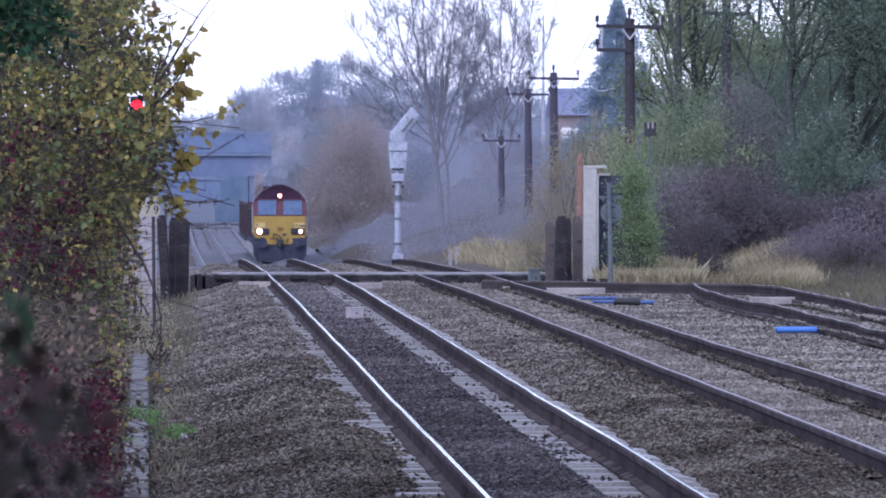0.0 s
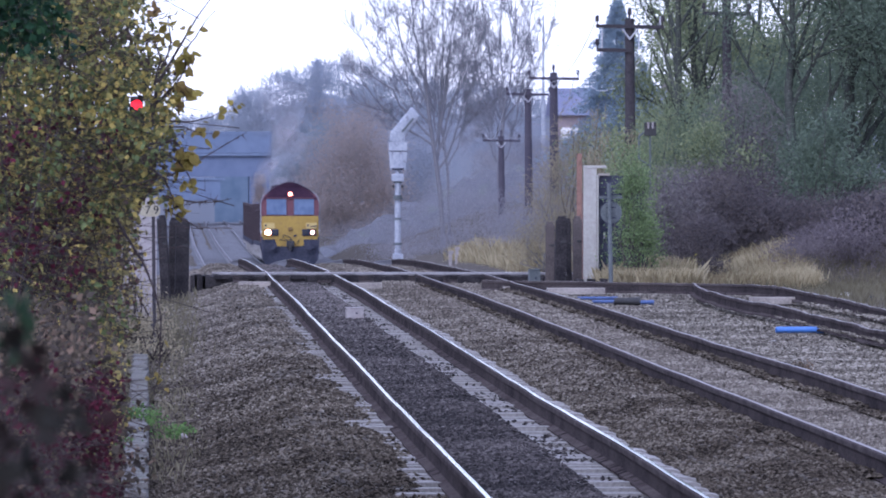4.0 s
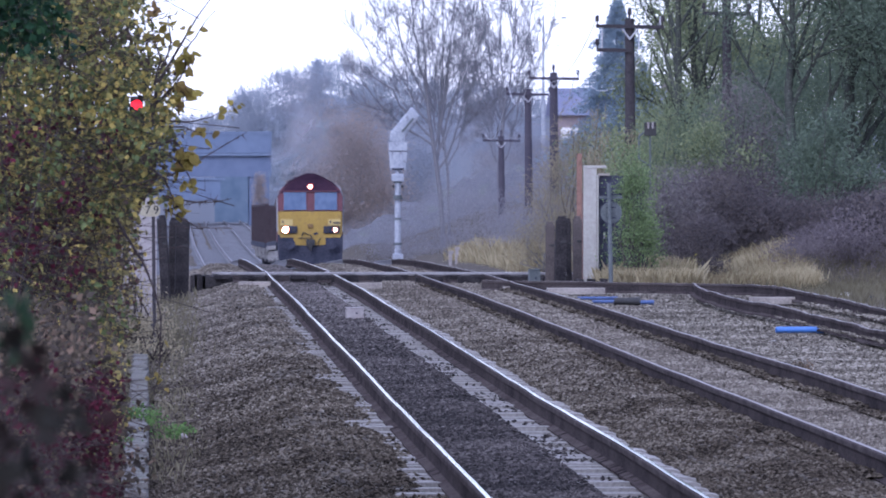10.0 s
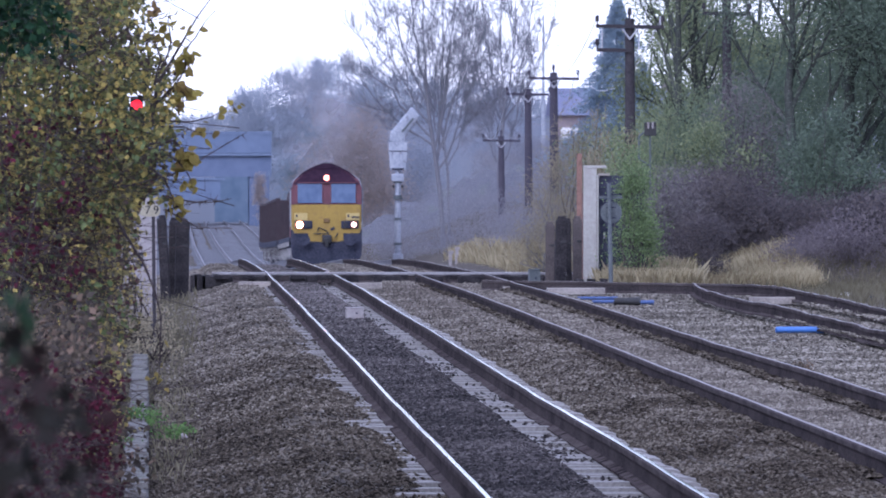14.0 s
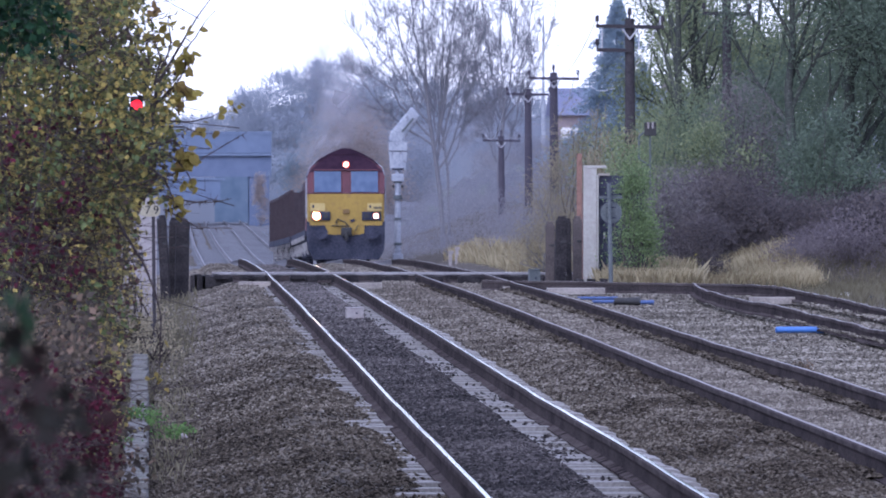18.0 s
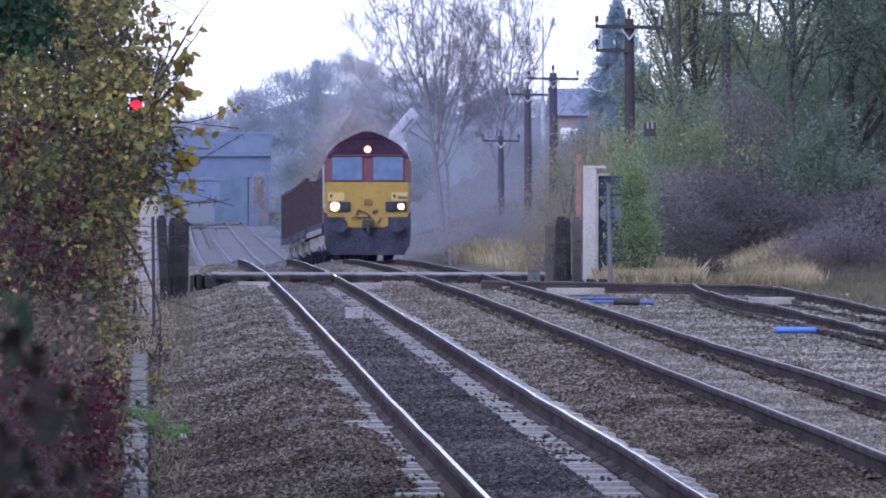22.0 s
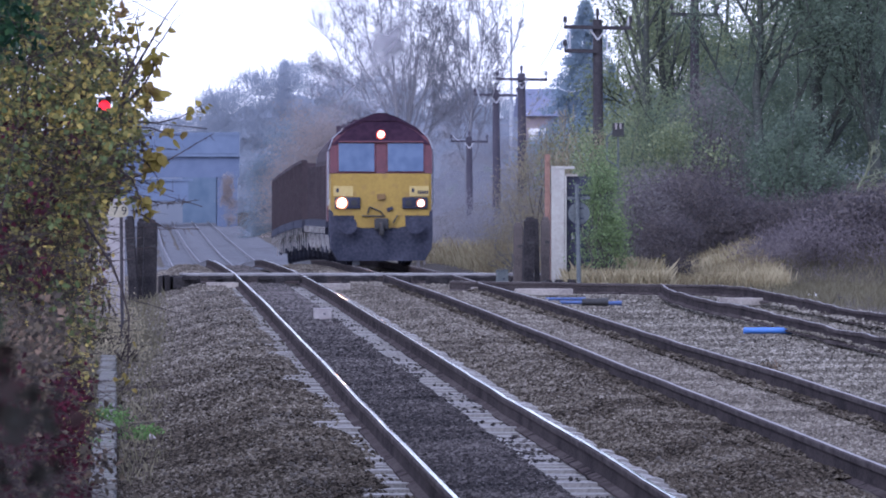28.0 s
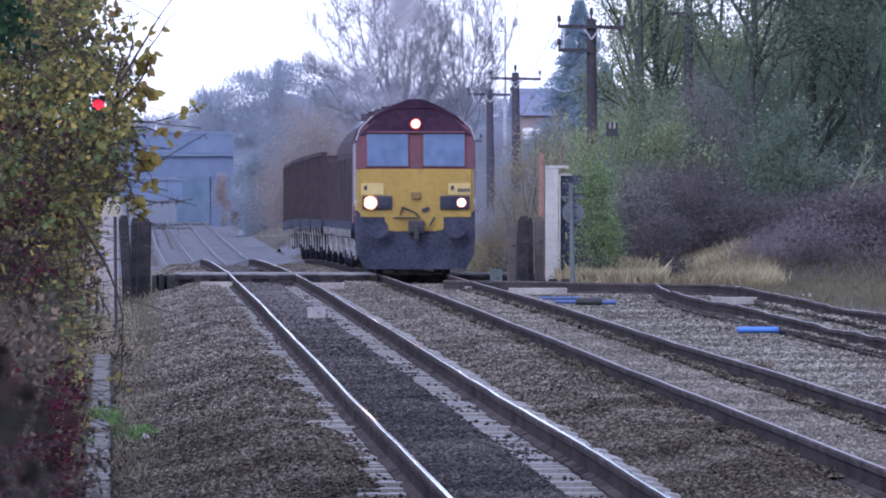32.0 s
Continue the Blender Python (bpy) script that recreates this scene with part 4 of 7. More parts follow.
# ---- blue pipes and litter on the ballast ----
def pipe(x, y, length, r, rz, label, mat=M_BLUE):
    z = gz(x, y) + r + 0.03
    t = thing("plastic_pipe", x, y, z, rz=rz, label=label, category="pipe", group="blue plastic pipes on the ballast")
    b = B()
    n = 14
    ring = [[b.verts.new((sx * length / 2, rr * math.cos(2 * math.pi * k / n), rr * math.sin(2 * math.pi * k / n))) for k in range(n)] for sx in (-1, 1) for rr in (r, r * 0.8)]
    for k in range(n):
        j = (k + 1) % n
        b.faces.new((ring[0][k], ring[0][j], ring[2][j], ring[2][k]))
        b.faces.new((ring[1][j], ring[1][k], ring[3][k], ring[3][j]))
        b.faces.new((ring[0][j], ring[0][k], ring[1][k], ring[1][j]))
        b.faces.new((ring[2][k], ring[2][j], ring[3][j], ring[3][k]))
    part("tube", b, mat, t)
    b = B()
    rod(b, (length * 0.5 - 0.10, 0, 0), (length * 0.5, 0, 0), r * 1.15, None, 14)
    part("socket", b, mat, t)


pipe(9.83, 99.4, 0.76, 0.050, 2, "short bright blue plastic pipe lying on the ballast")
pipe(8.35, 122.5, 0.55, 0.035, -3, "faded blue plastic pipe beside the siding", M_BLUE_DULL)
pipe(9.0, 121.5, 0.40, 0.04, 4, "faded blue plastic pipe beside the siding", M_BLUE_DULL)
pipe(8.65, 121.0, 0.5, 0.07, 0, "black pipe among the blue ones", M_BLACK)
pipe(8.45, 126.5, 0.80, 0.03, 1, "long faded blue plastic pipe beyond the siding", M_BLUE_DULL)


# ---- the concrete cable trough beside the hedge ----
M_TROUGH = material("mossy_trough_concrete", (0.075, 0.072, 0.068), (0.15, 0.143, 0.135), 0.95, coarse=1.5, fine=30, bump=0.4, third=(0.06, 0.07, 0.04), gloss=0.1)


def cable_trough():
    t = thing("cable_trough", 0, 0, 0, label="grey concrete cable trough with separate lids along the hedge", category="cable trough", kind="structure")
    rng = np.random.default_rng(21)
    b = B()
    box(b, 0, 0, 0, 0.20, 0.72, 0.055, bevel=0.012)
    first = part("trough_lid", b, M_TROUGH, t)
    for i, y in enumerate(np.arange(52, 94, 0.8)):
        x = -0.36 - 0.0040 * (y - 58) + rng.normal(0, 0.012)
        o = first if i == 0 else new("trough_lid", first.data)
        o.parent = t
        o.matrix_basis = pose(x, y, gz(x, y) + 0.10 + rng.normal(0, 0.012), rng.normal(0, 1.2), rng.normal(0, 3), rng.normal(0, 1.5))
    for s in (-1, 1):
        bar = [(-0.03, -0.2), (0.03, -0.2), (0.03, 0.06), (-0.03, 0.06)]
        pts = [(-0.36 - 0.0040 * (y - 58) + s * 0.09, y, gz(-0.4, y) + 0.0) for y in np.arange(52, 94, 2.0)]
        swept("trough_side", bar, pts, M_TROUGH, t)


cable_trough()


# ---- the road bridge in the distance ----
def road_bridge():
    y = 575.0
    t = thing("road_bridge", 0, y, 0, label="masonry road bridge over the line, tinted blue-grey for mist", category="bridge")
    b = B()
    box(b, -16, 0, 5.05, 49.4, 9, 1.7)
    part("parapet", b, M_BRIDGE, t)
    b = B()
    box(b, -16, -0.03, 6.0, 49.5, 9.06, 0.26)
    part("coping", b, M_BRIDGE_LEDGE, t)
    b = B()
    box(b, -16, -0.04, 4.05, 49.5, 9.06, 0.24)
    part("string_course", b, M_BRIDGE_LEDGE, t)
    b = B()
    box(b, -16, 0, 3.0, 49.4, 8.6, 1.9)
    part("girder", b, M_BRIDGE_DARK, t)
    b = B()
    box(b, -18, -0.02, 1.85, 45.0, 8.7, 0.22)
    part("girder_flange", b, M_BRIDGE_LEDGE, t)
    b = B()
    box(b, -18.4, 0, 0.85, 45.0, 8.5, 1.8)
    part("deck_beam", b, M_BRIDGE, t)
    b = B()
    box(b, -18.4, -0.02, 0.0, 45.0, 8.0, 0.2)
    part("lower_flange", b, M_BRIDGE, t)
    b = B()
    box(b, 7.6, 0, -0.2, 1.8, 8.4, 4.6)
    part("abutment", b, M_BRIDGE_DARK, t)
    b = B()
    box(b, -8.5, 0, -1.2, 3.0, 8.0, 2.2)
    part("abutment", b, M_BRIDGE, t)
    # Added panel standing in for the hazy distance seen through the opening.
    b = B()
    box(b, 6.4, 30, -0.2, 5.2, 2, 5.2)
    part("opening_haze_panel", b, M_OPENING_HAZE, t, "added panel in hazy teal behind the bridge opening")
    # Added panel that puts pale haze colour under the deck.
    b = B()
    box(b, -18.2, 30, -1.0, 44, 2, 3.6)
    part("deck_haze_panel", b, M_SLOPE, t, "added panel in pale haze colour below the bridge deck")


road_bridge()


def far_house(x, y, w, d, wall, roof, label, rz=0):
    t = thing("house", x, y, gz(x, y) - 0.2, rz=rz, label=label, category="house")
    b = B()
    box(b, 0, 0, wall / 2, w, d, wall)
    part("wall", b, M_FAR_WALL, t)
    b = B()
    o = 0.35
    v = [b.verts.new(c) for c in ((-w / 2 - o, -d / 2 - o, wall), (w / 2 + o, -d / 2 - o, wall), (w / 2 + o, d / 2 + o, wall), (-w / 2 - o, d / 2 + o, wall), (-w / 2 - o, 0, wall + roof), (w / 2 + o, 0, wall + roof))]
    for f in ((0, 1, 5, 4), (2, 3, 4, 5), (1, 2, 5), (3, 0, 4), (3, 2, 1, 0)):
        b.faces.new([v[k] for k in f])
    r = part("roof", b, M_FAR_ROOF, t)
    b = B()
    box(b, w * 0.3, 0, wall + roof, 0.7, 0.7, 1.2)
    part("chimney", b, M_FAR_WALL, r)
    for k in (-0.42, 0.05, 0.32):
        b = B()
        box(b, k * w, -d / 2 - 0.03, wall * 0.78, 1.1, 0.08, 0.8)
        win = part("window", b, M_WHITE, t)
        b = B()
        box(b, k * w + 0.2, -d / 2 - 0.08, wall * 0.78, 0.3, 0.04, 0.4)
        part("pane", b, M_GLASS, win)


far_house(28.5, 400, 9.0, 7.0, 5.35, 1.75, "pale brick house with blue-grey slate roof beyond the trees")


# ---- the train ----
LOCO_BASE = [(-1.32, 1.15), (-1.32, 2.98), (-1.22, 3.28), (-0.92, 3.56), (-0.48, 3.80), (-0.14, 3.93), (0.14, 3.93), (0.48, 3.80), (0.92, 3.56), (1.22, 3.28), (1.32, 2.98), (1.32, 1.15)]


def wheelset(parent, y, r, pale):
    """One axle with two wheels; turns in motions()."""
    b = B()
    for s in (-1, 1):
        rod(b, (s * 0.71, 0, 0), (s * 0.84, 0, 0), r, None, 28)
        rod(b, (s * 0.69, 0, 0), (s * 0.71, 0, 0), r + 0.03, None, 28)
    rod(b, (-1.0, 0, 0), (1.0, 0, 0), 0.085, None, 12)
    w = part("wheelset", b, M_UNDER, parent)
    w.matrix_basis = pose(0, y, r)
    for s in (-1, 1):
        b = B()
        rod(b, (s * 0.845, 0, 0), (s * 0.862, 0, 0), r * 0.86, None, 24)
        face = part("wheel_face", b, pale, w)
        b = B()
        for k in range(3):
            a = 2.1 * k
            box(b, s * 0.872, math.cos(a) * r * 0.4, math.sin(a) * r * 0.4, 0.02, r * 0.2, r * 0.2, rx=math.degrees(a))
        part("wheel_hole", b, M_BLACK, face) if s < 0 else b.free()
    return w


def locomotive():
    t = thing("locomotive", 0, 0, 0, label="maroon and yellow freight diesel locomotive with lit headlamps", category="locomotive")
    Y0 = -3.6
    # body behind the cab, cab, roof
    b = B()
    prism(b, [(x * 0.76, z - 0.16 * (z > 2)) for x, z in LOCO_BASE], Y0 + 2.6, Y0 + 20.9)
    part("body", b, M_WAGON, t)
    b = B()
    prism(b, [(-1.335, 2.96), (-1.24, 3.28), (-0.93, 3.575), (-0.48, 3.82), (-0.14, 3.95), (0.14, 3.95), (0.48, 3.82), (0.93, 3.575), (1.24, 3.28), (1.335, 2.96), (1.29, 2.96), (1.19, 3.24), (0.90, 3.50), (0.46, 3.74), (-0.46, 3.74), (-0.90, 3.50), (-1.19, 3.24), (-1.29, 2.96)], Y0 + 0.18, Y0 + 2.7)
    part("roof", b, M_ROOF, t, "soot-darkened curved roof")
    # cab front: lower yellow, upper maroon, raked back
    b = B()
    prism(b, [(-1.30, 1.30), (-1.30, 2.38), (1.30, 2.38), (1.30, 1.30)], Y0 + 0.0, Y0 + 2.6)
    bmesh.ops.bevel(b, geom=[e for e in b.edges if abs(e.verts[0].co.x - e.verts[1].co.x) < 0.01 and abs(e.verts[0].co.y - e.verts[1].co.y) < 0.01], offset=0.06, segments=2, affect="EDGES")
    part("cab_front", b, M_YELLOW, t, "yellow cab front")
    b = B()
    a = [b.verts.new((x, Y0 + 0.02 + 0.16 * (z - 2.38), z)) for x, z in [(-1.32, 2.385)] + LOCO_BASE[1:-1] + [(1.32, 2.385)]]
    c = [b.verts.new((v.co.x, Y0 + 2.6, v.co.z)) for v in a]
    b.faces.new(a)
    for i in range(len(a)):
        j = (i + 1) % len(a)
        b.faces.new((a[i], c[i], c[j], a[j]))
    bmesh.ops.recalc_face_normals(b, faces=b.faces)
    part("cab_top", b, M_MAROON, t)
    b = B()
    a = [b.verts.new((x, Y0 - 0.012 + 0.16 * (z - 2.38), z)) for x, z in ((-1.27, 3.12), (-1.16, 3.24), (-0.88, 3.49), (-0.46, 3.73), (-0.12, 3.85), (0.12, 3.85), (0.46, 3.73), (0.88, 3.49), (1.16, 3.24), (1.27, 3.12), (0.5, 3.22), (-0.5, 3.22))]
    c = [b.verts.new((v.co.x, v.co.y + 0.02, v.co.z)) for v in a]
    b.faces.new(a)
    for i in range(len(a)):
        j = (i + 1) % len(a)
        b.faces.new((a[i], c[i], c[j], a[j]))
    part("brow", b, M_ROOF, t, "dark sooty cab brow")
    b = B()
    prism(b, [(-0.70, 1.02), (-0.70, 1.32), (0.62, 1.32), (0.62, 1.02), (0.42, 0.98), (-0.5, 0.98)], Y0 + 0.01, Y0 + 1.2)
    part("lower_front", b, M_YELLOW, t, "yellow lower apron")
    # windscreens
    for s in (-1, 1):
        b = B()
        box(b, s * 0.635, Y0 + 0.085, 2.80, 1.00, 0.05, 0.82, rx=-9, bevel=0.03)
        fr = part("windscreen_frame", b, M_MAROON, t)
        b = B()
        box(b, s * 0.635, Y0 + 0.062, 2.80, 0.92, 0.03, 0.74, rx=-9, bevel=0.008)
        part("windscreen", b, M_GLASS, fr, "blue-grey windscreen glass")
        b = B()
        rod(b, (s * 0.40, Y0 + 0.03, 2.44), (s * 0.75, Y0 + 0.07, 2.80), 0.012, None, 6)
        part("wiper", b, M_BLACK, fr)
    # Highlights on the curved cab edges, built as pale strips.
    for s in (-1, 1):
        b = B()
        rod(b, (s * 1.34, Y0 + 0.16, 3.02), (s * 1.245, Y0 + 0.18, 3.29), 0.016, None, 6)
        rod(b, (s * 1.245, Y0 + 0.18, 3.29), (s * 0.95, Y0 + 0.22, 3.57), 0.016, 0.008, 6)
        part("edge_highlight_strip", b, M_SIGNAL, t, "pale strip for the cab edge highlight")
    b = B()
    box(b, 0, Y0 + 0.10, 3.20, 2.2, 0.08, 0.035, rx=-9)
    part("visor_strip", b, M_MAROON, t)
    # lamps
    b = B()
    rod(b, (0, Y0 + 0.08, 3.39), (0, Y0 + 0.17, 3.39), 0.082, None, 20)
    tl = part("top_lamp", b, M_TOPLAMP, t, "lit round top lamp")
    # Glowing rim added for the red glare of the top lamp.
    b = B()
    rod(b, (0, Y0 + 0.11, 3.39), (0, Y0 + 0.17, 3.39), 0.115, None, 20)
    part("glare_rim", b, M_GLARE_RIM, tl, "red glowing ring for top lamp glare")
    for s in (-1, 1):
        b = B()
        box(b, s * 0.87, Y0 - 0.02, 1.62, 0.66, 0.10, 0.30, bevel=0.03)
        cl = part("lamp_housing", b, M_UNDER, t, "dark lamp housing")
        b = B()
        r = 0.105 if s < 0 else 0.072
        rod(b, (s * 1.02, Y0 - 0.090, 1.62), (s * 1.02, Y0 - 0.05, 1.62), r, None, 22)
        hl = part("headlamp", b, M_HEADLAMP if s < 0 else M_MARKER, cl, "lit headlamp")
        # Glowing ring added for the halo around the headlamp.
        b = B()
        rod(b, (s * 1.02, Y0 - 0.085, 1.62), (s * 1.02, Y0 - 0.05, 1.62), r * 1.5, None, 22)
        part("glare_ring", b, M_GLARE_RING, cl, "warm glowing ring for headlamp glare")
        b = B()
        rod(b, (s * 0.70, Y0 - 0.09, 1.62), (s * 0.70, Y0 - 0.05, 1.62), 0.08, None, 18)
        part("marker_lamp", b, M_BLACK, cl, "unlit lamp")
        b = B()
        box(b, s * 0.98, Y0 - 0.012, 1.93, 0.50, 0.024, 0.26)
        part("data_panel", b, M_PANEL, t, "pale data panel")
        b = B()
        box(b, -1.13 if s < 0 else 0.82, Y0 - 0.028, 1.95, 0.07, 0.012, 0.10)
        part("panel_mark", b, M_UNDER, t)
    for k in range(5):
        b = B()
        box(b, 0.96 + k * 0.058, Y0 - 0.030, 1.90, 0.04, 0.012, 0.085)
        part("number_bar", b, M_UNDER, t)
    b = B()
    box(b, 0, Y0 - 0.03, 1.78, 0.22, 0.08, 0.16, bevel=0.02)
    part("horn_cover", b, M_HORN, t, "small brown square cover")
    # buffer beam, coupling, plough
    b = B()
    prism(b, [(-1.33, 1.45), (-1.33, 0.75), (1.33, 0.75), (1.33, 1.45), (1.12, 1.30), (-1.12, 1.30)], Y0 + 0.02, Y0 + 1.0)
    part("buffer_beam", b, M_UNDER, t)
    b = B()
    prism(b, [(-1.33, 0.90), (-1.30, 0.45), (-1.12, 0.13), (1.12, 0.13), (1.30, 0.45), (1.33, 0.90)], Y0 - 0.12, Y0 + 0.9)
    part("snowplough", b, M_UNDER, t, "black plough under the front")
    for s in (-1, 1):
        b = B()
        rod(b, (s * 0.87, Y0 - 0.40, 1.05), (s * 0.87, Y0 + 0.1, 1.05), 0.10, 0.13, 16)
        rod(b, (s * 0.87, Y0 - 0.46, 1.05), (s * 0.87, Y0 - 0.40, 1.05), 0.23, None, 24)
        part("buffer", b, M_UNDER, t)
    b = B()
    box(b, 0, Y0 - 0.14, 1.08, 0.36, 0.25, 0.30, bevel=0.04)
    box(b, 0.0, Y0 - 0.30, 0.95, 0.12, 0.16, 0.34, bevel=0.04)
    part("coupling", b, M_BLACK, t, "black hook coupling")
    for x0, z0, x1, z1 in ((-0.36, 1.34, -0.30, 1.52), (-0.30, 1.52, -0.02, 1.40), (-0.02, 1.40, 0.06, 1.30), (-0.5, 1.28, 0.1, 1.28), (0.30, 1.10, 0.42, 1.30)):
        b = B()
        rod(b, (x0, Y0 - 0.06, z0), (x1, Y0 - 0.06, z1), 0.02, None, 8)
        part("brake_pipe", b, M_BLACK, t)
    b = B()
    box(b, 0.22, Y0 - 0.02, 1.47, 0.16, 0.06, 0.08, rz=0, ry=-20)
    part("jumper_socket", b, M_UNDER, t)
    # handrails and cab side
    for s in (-1, 1):
        b = B()
        rod(b, (s * 1.36, Y0 + 0.35, 1.55), (s * 1.36, Y0 + 0.35, 2.95), 0.022, None, 8)
        part("handrail", b, M_SIGNAL, t, "pale grab rail")
        # a pale strip laid where the roof edge catches the light
        b = B()
        rod(b, (s * 1.30, Y0 + 0.22, 3.0), (s * 0.98, Y0 + 0.22, 3.55), 0.028, None, 8)
        part("roof_edge_highlight", b, M_CABINET, t, "pale strip for the roof edge highlight")
        b = B()
        box(b, s * 1.345, Y0 + 0.62, 1.66, 0.05, 0.2, 0.10)
        part("step_light", b, M_WHITE, t)
        b = B()
        box(b, s * 1.31, Y0 + 1.5, 2.72, 0.03, 0.7, 0.6, bevel=0.01)
        part("side_window", b, M_GLASS, t)
        b = B()
        box(b, s * 1.312, Y0 + 2.3, 2.05, 0.03, 0.75, 1.8)
        part("cab_door", b, M_MAROON, t)
        for k in range(12):
            b = B()
            box(b, s * 1.005, Y0 + 4.0 + k * 1.35, 2.0, 0.03, 1.1, 1.3)
            part("side_panel", b, M_WAGON, t)
    # wide lower body, sole bar and the pale gear hanging under it
    for s in (-1, 1):
        b = B()
        box(b, s * 1.17, Y0 + 11.8, 1.93, 0.16, 18.0, 1.50, bevel=0.03)
        flank = part("lower_side", b, M_WAGON, t, "dusty maroon lower body side")
        for k in range(13):
            b = B()
            box(b, s * 1.265, Y0 + 3.2 + k * 1.42, 1.93, 0.03, 0.10, 1.44)
            part("side_rib", b, M_WAGON, flank)
        b = B()
        box(b, s * 1.26, Y0 + 11.8, 1.08, 0.14, 18.0, 0.20)
        part("sole_bar", b, M_UNDER, t)
        for k in range(15):
            yk = Y0 + 3.3 + k * 1.22
            b = B()
            rod(b, (s * 1.22, yk, 0.32 + 0.08 * (k * 7 % 3)), (s * 1.23, yk + 0.10 * (k * 5 % 3 - 1), 0.78), 0.022, 0.018, 6)
            part("brake_strut", b, M_WHEEL, t, "pale worn brake hanger")
            b = B()
            rod(b, (s * 1.34, yk + 0.5, 0.82), (s * 1.34, yk + 0.5, 1.00), 0.018, 0.022, 6)
            part("side_bracket", b, M_WHEEL, t)
    # underframe
    b = B()
    box(b, 0, Y0 + 10.6, 1.05, 2.3, 20.4, 0.26)
    part("underframe", b, M_UNDER, t)
    b = B()
    box(b, 0, Y0 + 10.6, 0.62, 2.3, 5.6, 0.72, bevel=0.12)
    part("fuel_tank", b, M_UNDER, t)
    for yb in (3.6, 17.5):
        b = B()
        for s in (-1, 1):
            box(b, s * 1.06, Y0 + yb, 0.62, 0.16, 5.2, 0.34, bevel=0.03)
        box(b, 0, Y0 + yb, 0.72, 2.0, 0.5, 0.3)
        bo = part("bogie_frame", b, M_UNDER, t)
        for s in (-1, 1):
            for k in (-1.9, 0, 1.9):
                b = B()
                box(b, s * 1.14, Y0 + yb + k, 0.55, 0.12, 0.34, 0.34, bevel=0.04)
                part("axle_box", b, M_WHEEL, bo)
        for k in (-1.9, 0.0, 1.9):
            wheelset(t, Y0 + yb + k, 0.53, M_UNDER)
    for k in range(4):
        b = B()
        rod(b, (0, Y0 + 5.0 + k * 4.0, 3.66), (0, Y0 + 5.0 + k * 4.0, 3.845), 0.55, 0.55, 20)
        part("roof_fan", b, M_ROOF, t)
    b = B()
    box(b, 0, Y0 + 9.0, 3.86, 0.5, 0.7, 0.16, bevel=0.03)
    part("exhaust_port", b, M_BLACK, t)
    return t


def wagon():
    t = thing("box_wagon", 0, 0, 0, label="rust-stained maroon open box wagon of the freight train", category="freight wagon", group="wagons behind the locomotive")
    L, h0, h1 = 7.9, 1.14, 2.84
    y0 = -1.75
    for s in (-1, 1):
        b = B()
        box(b, s * 1.28, y0 + L / 2, (h0 + h1) / 2, 0.07, L, h1 - h0)
        side = part("side_wall", b, M_WAGON, t)
        for k in range(9):
            b = B()
            box(b, s * 1.335, y0 + 0.12 + k * (L - 0.24) / 8, (h0 + h1) / 2, 0.07, 0.11, h1 - h0 + 0.02)
            part("rib", b, M_WAGON, side)
        b = B()
        box(b, s * 1.29, y0 + L / 2, h1 + 0.04, 0.15, L + 0.04, 0.10)
        part("top_rail", b, M_WAGON, side)
        b = B()
        box(b, s * 1.31, y0 + L / 2, h0 - 0.08, 0.14, L + 0.3, 0.24)
        part("sole_bar", b, M_UNDER, t)
    for yy in (y0, y0 + L):
        b = B()
        box(b, 0, yy, (h0 + h1) / 2, 2.5, 0.07, h1 - h0)
        part("end_wall", b, M_WAGON, t)
        for s in (-1, 1):
            b = B()
            d = -1 if yy == y0 else 1
            rod(b, (s * 0.87, yy, 1.05), (s * 0.87, yy + d * 0.42, 1.05), 0.11, None, 12)
            rod(b, (s * 0.87, yy + d * 0.40, 1.05), (s * 0.87, yy + d * 0.46, 1.05), 0.22, None, 16)
            part("buffer", b, M_UNDER, t)
    b = B()
    box(b, 0, y0 + L / 2, 1.02, 2.2, L, 0.2)
    part("floor_frame", b, M_UNDER, t)
    b = B()
    box(b, 0, y0 + L / 2, 2.3, 2.46, L - 0.2, 0.3)
    part("load", b, M_UNDER, t, "dark bulk load below the rim")
    for ya in (0.0, 4.4):
        wheelset(t, ya, 0.46, M_UNDER)
        for s in (-1, 1):
            b = B()
            box(b, s * 1.03, ya, 0.66, 0.06, 0.62, 0.52, bevel=0.02)
            g = part("axle_guard", b, M_UNDER, t)
            b = B()
            box(b, s * 1.09, ya, 0.46, 0.12, 0.26, 0.26, bevel=0.03)
            part("axle_box", b, M_UNDER, g)
            b = B()
            for k in range(4):
                box(b, s * 1.10, ya, 0.66 + 0.05 * k, 0.09, 1.05 - 0.2 * k, 0.04)
            part("leaf_spring", b, M_RAIL_FOOT, g, "dusty leaf spring")
    for s in (-1, 1):
        for k in range(4):
            yk = y0 + 0.75 + k * 2.15
            b = B()
            rod(b, (s * 1.19, yk, 0.30 + 0.07 * (k * 7 % 3)), (s * 1.20, yk + 0.12 * (k * 5 % 3 - 1), 0.80), 0.022, 0.018, 6)
            part("brake_strut", b, M_WHEEL, t, "pale worn brake hanger")
            b = B()
            rod(b, (s * 1.345, yk + 0.6, 0.76), (s * 1.355, yk + 0.6, 0.98), 0.018, 0.022, 6)
            part("side_bracket", b, M_WHEEL, t)
    return t


